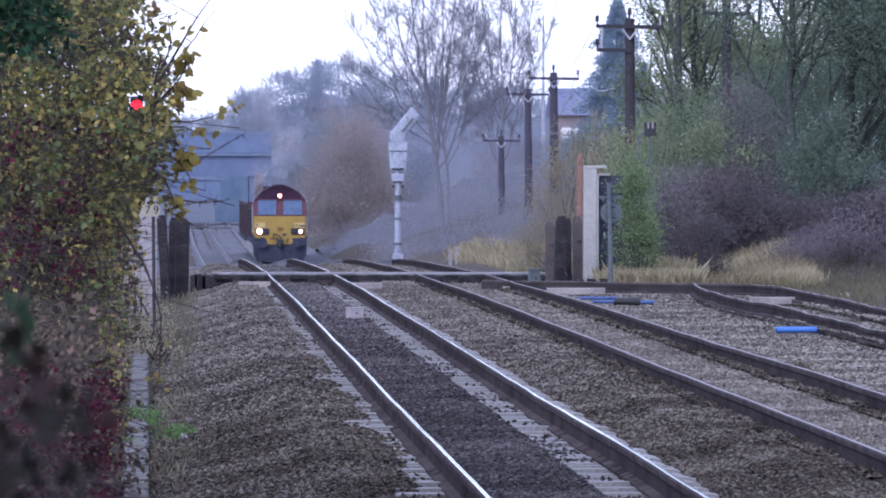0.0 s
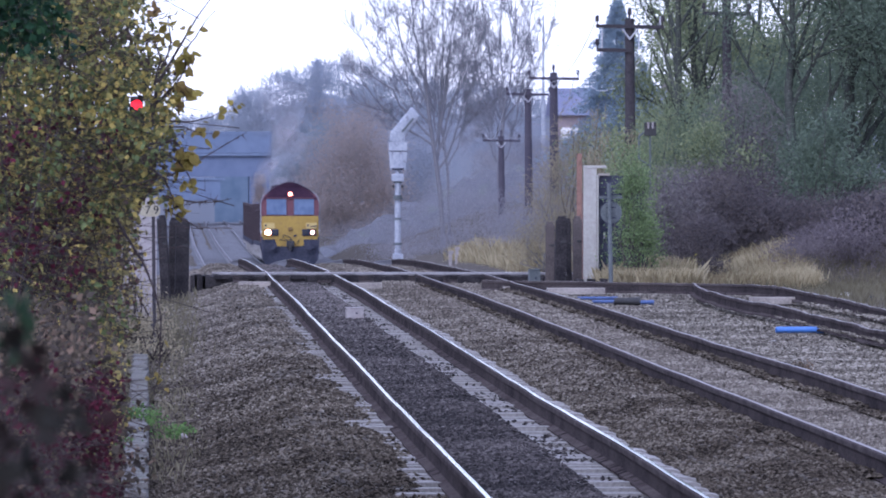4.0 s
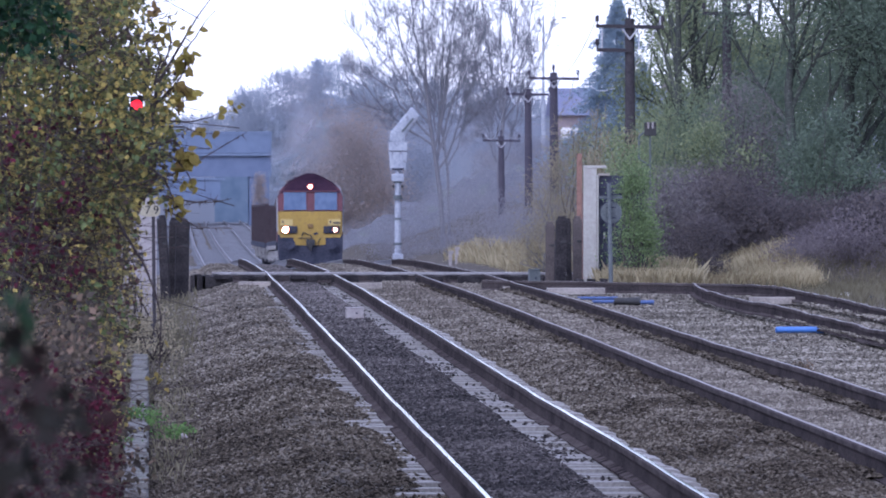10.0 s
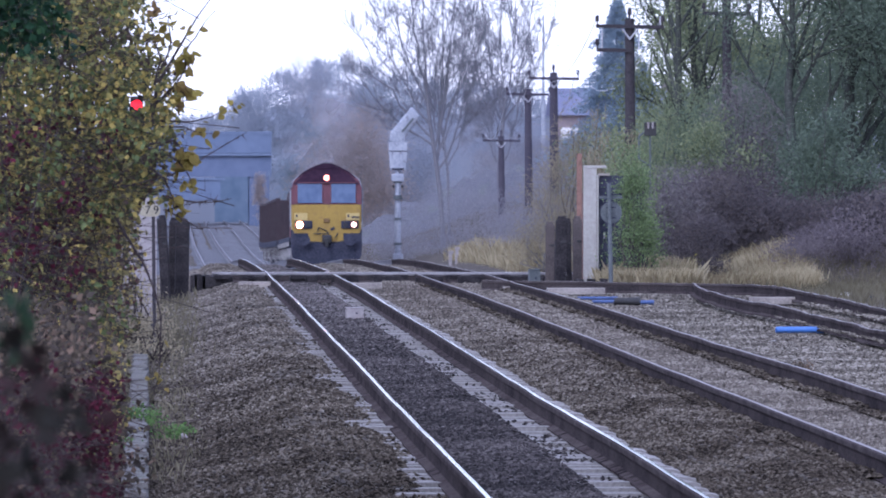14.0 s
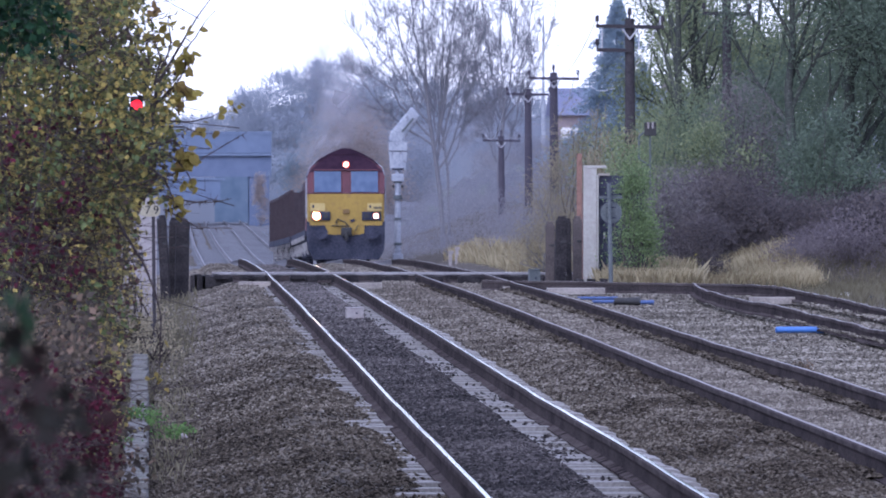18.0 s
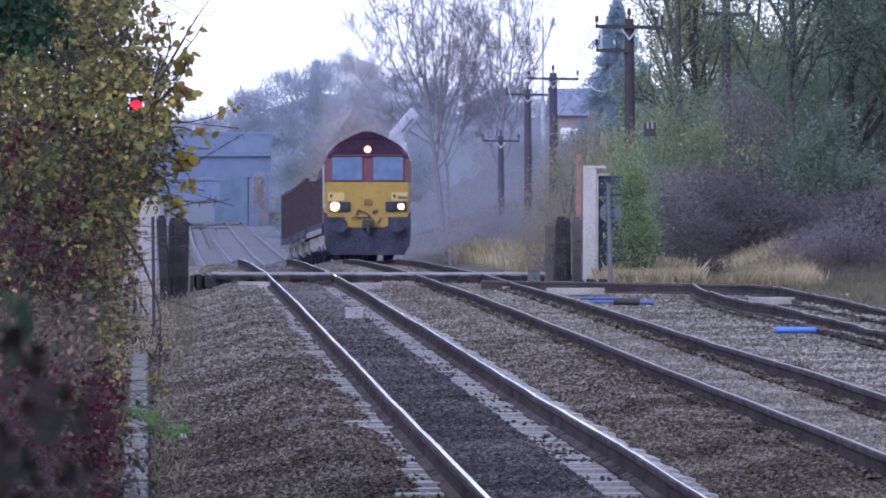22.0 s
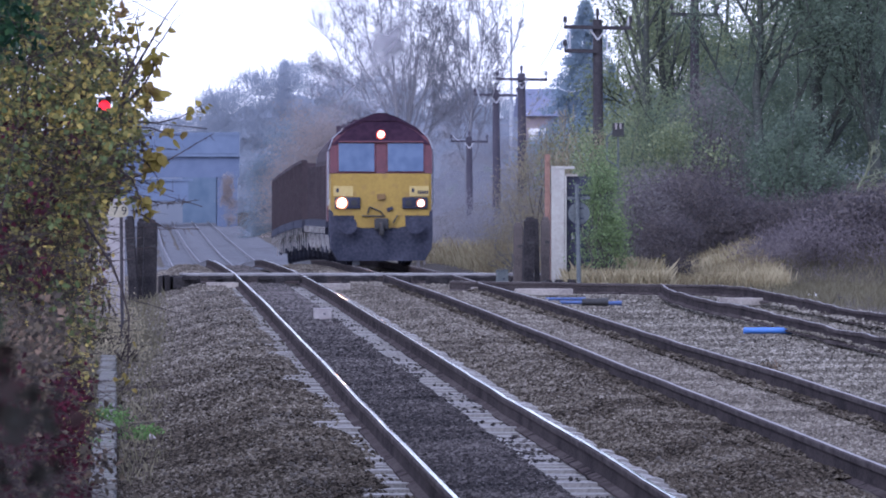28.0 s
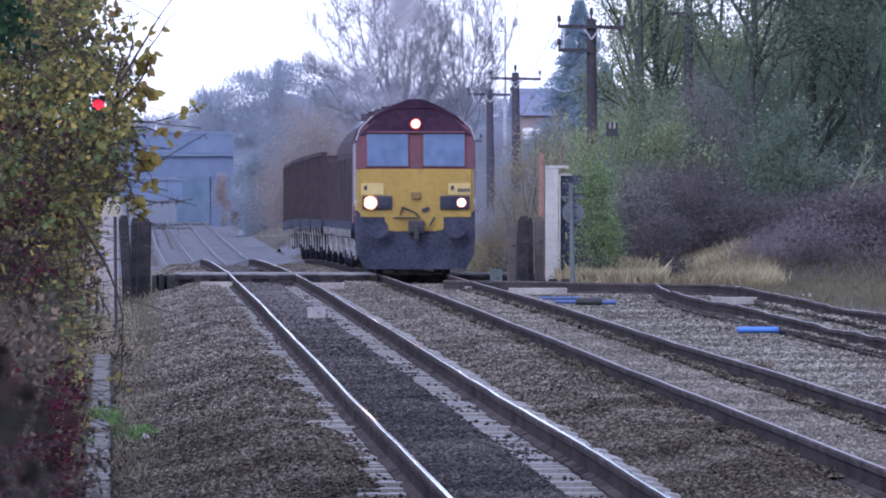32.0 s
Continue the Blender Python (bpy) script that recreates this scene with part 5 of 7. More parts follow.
def smoke_puff(r, seed):
    """Thin flakes of exhaust haze scattered about a middle."""
    rng = np.random.default_rng(seed)
    n = 2
    v, f = leaf_quads(rng.normal(0, 0.30 * r, (n, 3)) * np.array([1, 1.6, 0.8]), r * 1.9, rng, long=1.05)
    ob = array_mesh("exhaust_smoke", v, f, M_SMOKE)
    return tagged(ob, "thin grey diesel exhaust haze over the train", "smoke", "exhaust haze", "stuff")


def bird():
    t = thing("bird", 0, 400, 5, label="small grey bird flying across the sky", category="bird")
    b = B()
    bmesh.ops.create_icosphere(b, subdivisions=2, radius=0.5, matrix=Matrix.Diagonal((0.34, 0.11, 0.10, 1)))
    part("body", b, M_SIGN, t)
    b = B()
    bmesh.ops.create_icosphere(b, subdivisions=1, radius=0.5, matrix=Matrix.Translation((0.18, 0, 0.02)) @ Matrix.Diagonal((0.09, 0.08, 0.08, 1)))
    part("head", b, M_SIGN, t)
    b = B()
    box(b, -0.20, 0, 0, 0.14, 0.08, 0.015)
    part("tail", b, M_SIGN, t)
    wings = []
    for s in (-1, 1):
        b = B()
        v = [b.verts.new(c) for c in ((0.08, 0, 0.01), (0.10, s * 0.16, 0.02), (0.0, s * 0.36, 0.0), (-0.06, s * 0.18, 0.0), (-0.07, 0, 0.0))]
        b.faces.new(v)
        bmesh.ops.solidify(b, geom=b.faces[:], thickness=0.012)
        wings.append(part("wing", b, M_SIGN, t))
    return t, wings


loco = locomotive()
first_wagon = wagon()
wagons = [first_wagon] + [copy_thing(first_wagon, pose(0, 0, 0)) for _ in range(3)]


PLUME = [(9, 0.0, 4.9, 1.2), (11, 1.0, 5.3, 1.5), (13, -0.3, 6.0, 1.7), (16, 0.4, 5.2, 1.7), (20, -0.8, 5.9, 1.9), (24, 0.6, 6.6, 2.2), (12, 0.5, 5.6, 2.0), (15, -0.2, 6.6, 2.2)]
PUFFS = [(smoke_puff(r, 300 + i), dy, dx, dz) for i, (dy, dx, dz, r) in enumerate(PLUME)]
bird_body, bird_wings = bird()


# ---- plants ----
def grow(rng, base, height, r, levels, lean=0.0, up=0.45, spread=0.9, kids=(7, 6, 6, 5), first=0.3, shrink=0.52, wob=0.12):
    """Branch rows by level: a list of lists of x0 y0 z0 x1 y1 z1 r0 r1."""
    out = [[] for _ in range(levels)]
    todo = [(np.array(base, dtype=float), np.array([lean, 0.0, 1.0]), height, r, 0)]
    while todo:
        p, d, L, rad, lv = todo.pop()
        d = d / np.linalg.norm(d)
        n = 6 if lv == 0 else (4 if lv == 1 else 3)
        pts = [p]
        for i in range(n):
            d = d + rng.normal(0, wob, 3) + np.array([0, 0, up * 0.12])
            d /= np.linalg.norm(d)
            pts.append(pts[-1] + d * L / n)
        for i in range(n):
            ra, rb = rad * (1 - 0.75 * i / n), rad * (1 - 0.75 * (i + 1) / n)
            out[lv].append((*pts[i], *pts[i + 1], ra, rb))
        if lv + 1 < levels:
            k = kids[lv]
            for j in range(k):
                u = first + (1 - first) * (j + rng.uniform(0, 1)) / k if lv == 0 else 0.2 + 0.8 * (j + rng.uniform(0, 1)) / k
                i = min(int(u * n), n - 1)
                q = pts[i] + (pts[i + 1] - pts[i]) * (u * n - i)
                ax = rng.normal(size=3)
                ax -= d * np.dot(ax, d)
                ax /= np.linalg.norm(ax)
                nd = d + ax * spread * rng.uniform(0.6, 1.2) + np.array([0, 0, up * 0.3])
                todo.append((q, nd, L * shrink * rng.uniform(0.7, 1.15) * (1.15 - 0.45 * u), max(rad * 0.5 * (1.1 - 0.6 * u), 0.004), lv + 1))
    return out


def bare_tree(x, y, z, height, r, mat, label, seed, levels=5, kids=(8, 6, 5, 4), twig=0.012, **kw):
    rng = np.random.default_rng(seed)
    t = thing("bare_tree", x, y, z, label=label, category="tree", group="leafless trees behind the line")
    br = grow(rng, (0, 0, 0), height * 0.62, r, levels, kids=kids, **kw)
    v, f = tubes(br[0], 8)
    array_mesh("trunk", v, f, mat, t, smooth=True)
    for i in range(0, len(br[1]), 4):
        v, f = tubes(br[1][i:i + 4], 5)
        array_mesh("limb", v, f, mat, t)
    v, f = tubes(br[2], 4)
    array_mesh("branch_mass", v, f, mat, t)
    tw = np.array(sum(br[3:], []))
    tw[:, 6:8] = np.clip(tw[:, 6:8], twig, 0.02)
    v, f = tubes(tw, 3)
    array_mesh("twig_mass", v, f, mat, t, "fine leafless twigs")
    return t


def leafy_tree(x, y, z, height, r, bark, leaf, label, seed, n=9000, size=0.16, clump=0.35, levels=4, kids=(9, 5, 5), name="ivy_tree", trunk_ivy=0, **kw):
    rng = np.random.default_rng(seed)
    t = thing(name, x, y, z, label=label, category="tree", group="trees on the bank")
    br = grow(rng, (0, 0, 0), height * 0.7, r, levels, kids=kids, **kw)
    v, f = tubes(br[0], 9)
    array_mesh("trunk", v, f, bark, t, smooth=True)
    for i in range(0, len(br[1]), 4):
        v, f = tubes(br[1][i:i + 4], 5)
        array_mesh("limb", v, f, bark, t)
    v, f = tubes(br[2], 4)
    array_mesh("branch_mass", v, f, bark, t)
    ends = np.array(br[-1] + br[-2])
    k = rng.integers(0, len(ends), n)
    u = rng.uniform(0, 1, (n, 1))
    p = ends[k, 0:3] * (1 - u) + ends[k, 3:6] * u + rng.normal(0, clump, (n, 3)) * np.array([1, 1, 0.7])
    if trunk_ivy:
        tr = np.array(br[0] + br[1])
        k = rng.integers(0, len(tr), trunk_ivy)
        u = rng.uniform(0, 1, (trunk_ivy, 1))
        p = np.concatenate([p, tr[k, 0:3] * (1 - u) + tr[k, 3:6] * u + rng.normal(0, 0.2, (trunk_ivy, 3))])
    v, f = leaf_quads(p, size, rng, droop=0.3)
    array_mesh("crown", v, f, leaf, t)
    return t


def shrub(name, x, y, z, rx, ry, h, leaf, bark, label, seed, n=4000, size=0.1, clumps=40, sigma=0.22, stems=30, long=1.5, group="", category="shrub", up=0.0, lift=0.05):
    """Stems from one foot and leaves in uneven clumps."""
    rng = np.random.default_rng(seed)
    t = thing(name, x, y, z, label=label, category=category, group=group)
    a = rng.uniform(0, 6.283, clumps)
    rr = np.sqrt(rng.uniform(0, 1, clumps))
    hh = rng.uniform(lift, 1, clumps) * np.sqrt(np.clip(1.05 - rr ** 2, 0.05, 1))
    c = np.stack([rr * np.cos(a) * rx, rr * np.sin(a) * ry, hh * h], axis=1)
    k = rng.integers(0, clumps, n)
    sg = np.array([min(sigma, rx * 0.5), min(sigma, ry), sigma * 0.8])
    p = c[k] + rng.normal(0, 1, (n, 3)) * sg
    p[:, 2] = np.maximum(p[:, 2], 0.02)
    v, f = leaf_quads(p, size, rng, droop=0.1 - up, long=long)
    array_mesh("foliage", v, f, leaf, t)
    segs = []
    for i in range(stems):
        q = c[rng.integers(0, clumps)] * rng.uniform(0.9, 1.15)
        p0 = np.array([rng.normal(0, 0.15) * rx, rng.normal(0, 0.15) * ry, 0.0])
        mid = (p0 + q) / 2 + rng.normal(0, 0.08, 3) * h
        segs += [(*p0, *mid, 0.016, 0.012), (*mid, *q, 0.012, 0.005)]
    v, f = tubes(segs, 4)
    array_mesh("stem", v, f, bark, t)
    return t


def thicket(name, label, category, x0, x1, y, depth, top, n, size, mat, seed, bottom=None, long=1.6, up=0.0, kind="stuff", clump=0.8, crowd=60):
    """A wide uneven mass of small leaves or twig sprays; top(x): height of its edge."""
    rng = np.random.default_rng(seed)
    m = max(20, n // crowd)
    cx = rng.uniform(x0, x1, m)
    cy = rng.uniform(-depth / 2, depth / 2, m)
    base = np.array([gz(a, y + b) if bottom is None else bottom for a, b in zip(cx, cy)])
    tp = np.array([top(a) for a in cx])
    cz = base + (tp - base) * rng.uniform(0, 1, m) ** 0.7
    k = rng.integers(0, m, n)
    p = np.stack([cx[k] + rng.normal(0, clump, n), y + cy[k] + rng.normal(0, clump, n), cz[k] + rng.normal(0, clump * 0.5, n)], axis=1)
    v, f = leaf_quads(p, size, rng, droop=-up, long=long)
    ob = array_mesh(name, v, f, mat)
    return tagged(ob, label, category, kind=kind)


def profile(*knots):
    xs, zs = zip(*knots)
    return lambda x: float(np.interp(x, xs, zs))


def far_slope(y, x0, x1, top, label, seed, mat):
    """A wooded rise that closes the view: a long uneven bank."""
    xs = np.arange(x0, x1, 0.5)
    rng = np.random.default_rng(seed)
    rows = []
    for dy, s in ((0, 0.0), (1.5, 0.35), (3, 0.65), (5, 0.88), (7, 1.0), (22, 0.9), (34, 0.0)):
        rows.append(np.stack([xs, np.full(len(xs), y + dy), -2.6 + (np.array([top(x) for x in xs]) + 2.6) * s + rng.normal(0, 0.18, len(xs)) * (s > 0)], axis=1))
    v = np.concatenate(rows)
    n = len(xs)
    i = (np.arange(len(rows) - 1)[:, None] * n + np.arange(n - 1)[None, :]).ravel()
    ob = array_mesh("backdrop", v, np.stack([i, i + 1, i + 1 + n, i + n], axis=1), mat, smooth=True)
    tagged(ob, label, "hill", kind="structure")


# Haze on these rises sits in their material colours, none in the air.
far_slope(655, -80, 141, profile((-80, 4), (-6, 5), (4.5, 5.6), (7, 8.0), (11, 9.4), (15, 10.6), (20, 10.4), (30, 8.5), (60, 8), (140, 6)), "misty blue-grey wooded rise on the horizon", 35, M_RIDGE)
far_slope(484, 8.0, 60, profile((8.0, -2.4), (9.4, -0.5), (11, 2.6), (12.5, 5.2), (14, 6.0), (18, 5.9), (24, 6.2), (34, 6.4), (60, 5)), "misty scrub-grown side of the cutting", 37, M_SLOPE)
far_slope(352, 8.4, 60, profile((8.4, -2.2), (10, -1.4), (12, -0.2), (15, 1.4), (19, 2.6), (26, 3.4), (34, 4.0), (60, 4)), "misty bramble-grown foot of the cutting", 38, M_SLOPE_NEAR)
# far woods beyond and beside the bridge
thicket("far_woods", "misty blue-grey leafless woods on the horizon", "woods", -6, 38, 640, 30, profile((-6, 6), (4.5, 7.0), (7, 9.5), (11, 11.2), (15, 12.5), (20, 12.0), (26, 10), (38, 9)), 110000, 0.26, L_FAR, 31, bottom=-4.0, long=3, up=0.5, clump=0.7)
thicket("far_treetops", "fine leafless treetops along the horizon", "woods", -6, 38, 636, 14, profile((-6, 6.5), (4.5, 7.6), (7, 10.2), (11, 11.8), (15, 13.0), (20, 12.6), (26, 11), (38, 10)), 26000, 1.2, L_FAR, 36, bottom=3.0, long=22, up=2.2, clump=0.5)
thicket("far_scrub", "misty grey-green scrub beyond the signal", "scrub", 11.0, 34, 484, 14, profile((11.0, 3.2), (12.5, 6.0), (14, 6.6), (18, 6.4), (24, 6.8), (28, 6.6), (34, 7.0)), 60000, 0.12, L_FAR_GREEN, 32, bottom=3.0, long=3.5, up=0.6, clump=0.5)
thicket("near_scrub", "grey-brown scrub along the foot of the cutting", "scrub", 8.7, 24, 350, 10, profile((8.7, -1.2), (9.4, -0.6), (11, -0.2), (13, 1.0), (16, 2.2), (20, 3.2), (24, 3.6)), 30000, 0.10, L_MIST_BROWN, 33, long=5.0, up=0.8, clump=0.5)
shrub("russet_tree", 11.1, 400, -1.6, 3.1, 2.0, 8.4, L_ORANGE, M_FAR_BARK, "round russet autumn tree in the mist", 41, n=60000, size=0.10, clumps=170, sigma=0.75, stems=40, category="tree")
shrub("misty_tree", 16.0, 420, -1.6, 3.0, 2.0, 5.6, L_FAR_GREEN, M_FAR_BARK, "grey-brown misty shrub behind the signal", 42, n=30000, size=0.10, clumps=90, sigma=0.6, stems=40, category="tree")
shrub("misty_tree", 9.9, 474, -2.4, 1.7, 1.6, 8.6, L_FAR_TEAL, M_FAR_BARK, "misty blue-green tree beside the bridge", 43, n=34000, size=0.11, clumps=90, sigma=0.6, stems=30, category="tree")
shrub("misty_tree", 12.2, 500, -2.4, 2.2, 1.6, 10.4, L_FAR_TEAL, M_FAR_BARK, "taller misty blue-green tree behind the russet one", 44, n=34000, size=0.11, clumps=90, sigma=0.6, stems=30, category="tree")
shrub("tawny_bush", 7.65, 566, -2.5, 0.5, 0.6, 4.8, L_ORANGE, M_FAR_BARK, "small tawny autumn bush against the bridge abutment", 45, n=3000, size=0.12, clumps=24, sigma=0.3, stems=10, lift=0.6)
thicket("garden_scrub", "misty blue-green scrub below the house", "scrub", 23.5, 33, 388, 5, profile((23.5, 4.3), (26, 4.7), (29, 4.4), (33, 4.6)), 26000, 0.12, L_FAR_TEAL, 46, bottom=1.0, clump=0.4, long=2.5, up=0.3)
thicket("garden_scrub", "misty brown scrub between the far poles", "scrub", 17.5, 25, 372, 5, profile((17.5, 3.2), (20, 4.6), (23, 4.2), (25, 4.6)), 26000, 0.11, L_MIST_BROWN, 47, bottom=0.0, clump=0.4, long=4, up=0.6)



def fan_tree(x, y, z, trunk, r, limbs, label, seed, mat, twig=0.0055):
    """A leafless tree with limbs that sweep out of the trunk and upward. trunk: (across, height) knots; limbs: (from height, across of tip, height of tip)."""
    rng = np.random.default_rng(seed)
    t = thing("bare_tree", x, y, z, label=label, category="tree", group="leafless trees behind the line")
    hs = np.array([h for _, h in trunk], dtype=float)
    xs = np.array([a for a, _ in trunk], dtype=float)
    rows = [(xs[i], 0, hs[i], xs[i + 1], 0, hs[i + 1], r * (1 - 0.45 * i / len(xs)), r * (1 - 0.45 * (i + 1) / len(xs))) for i in range(len(xs) - 1)]
    v, f = tubes(rows, 9)
    array_mesh("trunk", v, f, mat, t, smooth=True)
    levels = [[], [], []]

    def shoots(path, count, length, rad, lv):
        """Side shoots off a path, each bending upward, with shoots of their own."""
        n = len(path) - 1
        for k in range(count):
            u = 0.18 + 0.82 * (k + rng.uniform(0, 1)) / count
            i = min(int(u * n), n - 1)
            q = path[i] + (path[i + 1] - path[i]) * (u * n - i)
            d = path[i + 1] - path[i]
            d = d / (np.linalg.norm(d) + 1e-9)
            d = d + rng.normal(0, 0.70, 3) + np.array([0, 0, 0.12])
            d /= np.linalg.norm(d)
            L = length * rng.uniform(0.6, 1.25) * (1.2 - 0.55 * u)
            pts = [q]
            m = 4 if lv == 0 else 3
            for _ in range(m):
                d = d + np.array([0, 0, 0.12]) + rng.normal(0, 0.06, 3)
                d /= np.linalg.norm(d)
                pts.append(pts[-1] + d * L / m)
            for j in range(m):
                ra = max(rad * (1 - 0.7 * j / m), twig)
                levels[lv].append((*pts[j], *pts[j + 1], ra, max(rad * (1 - 0.7 * (j + 1) / m), twig * 0.8)))
            if lv < 2:
                shoots(pts, (9, 8)[lv], L * 0.56, rad * 0.5, lv + 1)

    for h0, dx, h1 in limbs:
        x0 = float(np.interp(h0, hs, xs))
        p0, p2 = np.array([x0, 0.0, h0]), np.array([dx, rng.normal(0, 0.9), h1])
        p1 = p0 + (p2 - p0) * np.array([0.66, 0.6, 0.38])
        us = np.linspace(0, 1, 9)[:, None]
        path = (1 - us) ** 2 * p0 + 2 * us * (1 - us) * p1 + us ** 2 * p2
        path[1:-1] += rng.normal(0, 0.06, (7, 3))
        L = float(np.linalg.norm(p2 - p0))
        rl = r * 0.18 + 0.0045 * L
        v, f = tubes([(*path[i], *path[i + 1], rl * (1 - 0.8 * i / 8), rl * (1 - 0.8 * (i + 1) / 8)) for i in range(8)], 6)
        array_mesh("limb", v, f, mat, t)
        shoots(list(path), 11, 0.26 * L + 0.40, rl * 0.40, 0)
    v, f = tubes(levels[0], 4)
    array_mesh("branch_mass", v, f, mat, t)
    v, f = tubes(levels[1] + levels[2], 3)
    array_mesh("twig_mass", v, f, mat, t, "fine leafless twigs")
    return t


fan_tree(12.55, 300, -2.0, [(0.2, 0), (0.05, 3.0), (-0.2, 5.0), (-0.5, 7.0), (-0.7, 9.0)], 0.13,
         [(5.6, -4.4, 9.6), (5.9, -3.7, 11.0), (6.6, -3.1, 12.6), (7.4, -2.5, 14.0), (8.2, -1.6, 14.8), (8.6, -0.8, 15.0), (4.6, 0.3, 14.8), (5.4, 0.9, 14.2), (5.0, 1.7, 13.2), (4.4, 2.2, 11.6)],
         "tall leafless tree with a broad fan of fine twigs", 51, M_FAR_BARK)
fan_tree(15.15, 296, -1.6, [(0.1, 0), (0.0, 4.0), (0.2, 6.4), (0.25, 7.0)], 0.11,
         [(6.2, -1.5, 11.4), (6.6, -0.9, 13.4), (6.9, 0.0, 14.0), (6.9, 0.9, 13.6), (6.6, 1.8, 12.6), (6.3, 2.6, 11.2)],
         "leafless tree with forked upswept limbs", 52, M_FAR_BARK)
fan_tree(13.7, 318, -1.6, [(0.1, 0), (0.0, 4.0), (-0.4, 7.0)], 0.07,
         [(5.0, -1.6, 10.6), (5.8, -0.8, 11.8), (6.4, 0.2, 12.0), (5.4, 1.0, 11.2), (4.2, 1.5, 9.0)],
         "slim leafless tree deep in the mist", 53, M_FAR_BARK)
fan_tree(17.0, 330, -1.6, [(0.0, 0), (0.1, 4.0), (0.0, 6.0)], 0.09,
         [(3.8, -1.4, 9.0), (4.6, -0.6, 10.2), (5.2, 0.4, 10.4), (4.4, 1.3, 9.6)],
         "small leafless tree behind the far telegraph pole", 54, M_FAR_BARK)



def conifer(x, y, z, h, w, mat, bark, label, seed, n=5000, size=0.3):
    rng = np.random.default_rng(seed)
    t = thing("conifer", x, y, z, label=label, category="tree")
    b = B()
    rod(b, (0, 0, 0), (0, 0, h), 0.22 * w / 2.5, 0.02, 8)
    part("trunk", b, bark, t)
    u = rng.uniform(0, 1, n) ** 0.7
    tier = np.floor(u * 16) / 16
    frac = u * 16 - np.floor(u * 16)
    zz = h * (1 - u)
    rad = w * (0.10 + 0.9 * tier) * (0.55 + 0.6 * frac) * np.sqrt(rng.uniform(0.15, 1, n))
    lobes = 1 + 0.22 * np.sin(tier * 71 + 5)
    a = rng.uniform(0, 6.283, n)
    wav = 1 + 0.25 * np.sin(a * 5 + tier * 40)
    p = np.stack([rad * lobes * wav * np.cos(a), rad * wav * np.sin(a), zz - 0.25 * rad], axis=1)
    v, f = leaf_quads(p, size, rng, droop=0.5, long=2.2)
    array_mesh("crown", v, f, mat, t)
    return t


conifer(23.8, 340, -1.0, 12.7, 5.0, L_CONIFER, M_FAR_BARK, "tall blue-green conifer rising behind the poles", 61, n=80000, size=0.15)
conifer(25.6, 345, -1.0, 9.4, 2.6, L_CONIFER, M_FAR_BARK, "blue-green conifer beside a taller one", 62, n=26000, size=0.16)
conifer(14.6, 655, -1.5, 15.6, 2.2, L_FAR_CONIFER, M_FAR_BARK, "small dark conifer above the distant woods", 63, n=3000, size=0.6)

# trees on the bank to the side of the siding
leafy_tree(13.85, 174, 0.2, 12.5, 0.16, M_IVY_BARK, L_WOOD, "tall straight ivy-hung tree with thin green crown", 71, n=4800, size=0.06, clump=0.28, trunk_ivy=1600, first=0.30, wob=0.03)
leafy_tree(15.3, 176, 0.6, 11.0, 0.15, M_IVY_BARK, L_WOOD, "stout ivy-clad tree with dark green crown", 72, n=9500, size=0.06, clump=0.28, trunk_ivy=2200, first=0.25)
leafy_tree(16.4, 165, 1.0, 10.0, 0.18, M_IVY_BARK, L_IVY, "forked tree with dark ivy leaves", 73, n=20000, size=0.065, clump=0.30, trunk_ivy=2500, first=0.2)
leafy_tree(17.9, 168, 1.2, 10.0, 0.2, M_IVY_BARK, L_IVY, "dark green ivy-grown tree on the bank", 74, n=26000, size=0.065, clump=0.30, trunk_ivy=2500, first=0.15)
leafy_tree(19.4, 166, 1.4, 9.5, 0.2, M_IVY_BARK, L_IVY, "dark green ivy-grown tree on the bank", 75, n=16000, size=0.065, clump=0.30, trunk_ivy=2500, first=0.15)
leafy_tree(15.6, 185, 1.0, 9.0, 0.2, M_IVY_BARK, L_WOOD, "green tree deeper in the wood", 76, n=12000, size=0.09, clump=0.35, first=0.1)
leafy_tree(18.5, 188, 1.2, 9.0, 0.2, M_IVY_BARK, L_WOOD, "green tree deeper in the wood", 77, n=26000, size=0.09, clump=0.35, first=0.1)
leafy_tree(21.3, 182, 1.4, 9.0, 0.2, M_IVY_BARK, L_IVY, "dark tree deeper in the wood", 78, n=15000, size=0.09, clump=0.35, first=0.1)
thicket("wood_undergrowth", "dense dark green undergrowth below the bank trees", "undergrowth", 13.0, 23.5, 172, 6, profile((13.0, 3.0), (14.5, 4.2), (16, 5.0), (18, 5.4), (23, 5.6)), 90000, 0.07, L_IVY, 79, clump=0.40)
thicket("wood_backing", "dim grey-green wood behind the bank trees", "woods", 14.6, 32, 215, 8, profile((14.6, 2.8), (16, 4.0), (18.6, 5.0), (20, 7.2), (24, 8.2), (32, 9.0)), 90000, 0.12, L_WOOD, 80, clump=0.8)

bare_tree(17.3, 156, 0.9, 3.6, 0.07, M_PALE_BRANCH, "pale lichen-covered dead branches on the bank", 191, levels=4, kids=(6, 4, 3), twig=0.012, spread=1.2, first=0.2, up=-0.3, lean=0.3)
# scrub in front of them
shrub("tall_shrub", 11.6, 158, gz(11.6, 158), 0.9, 0.9, 4.0, L_WOOD, M_BARK, "tall olive-green shrub below the telegraph pole", 181, n=15000, size=0.055, clumps=90, sigma=0.22, stems=40)
shrub("tall_shrub", 12.9, 160, gz(12.9, 160), 1.0, 0.9, 5.0, L_WOOD, M_BARK, "tall olive-green shrub on the bank", 182, n=18000, size=0.055, clumps=100, sigma=0.22, stems=40)
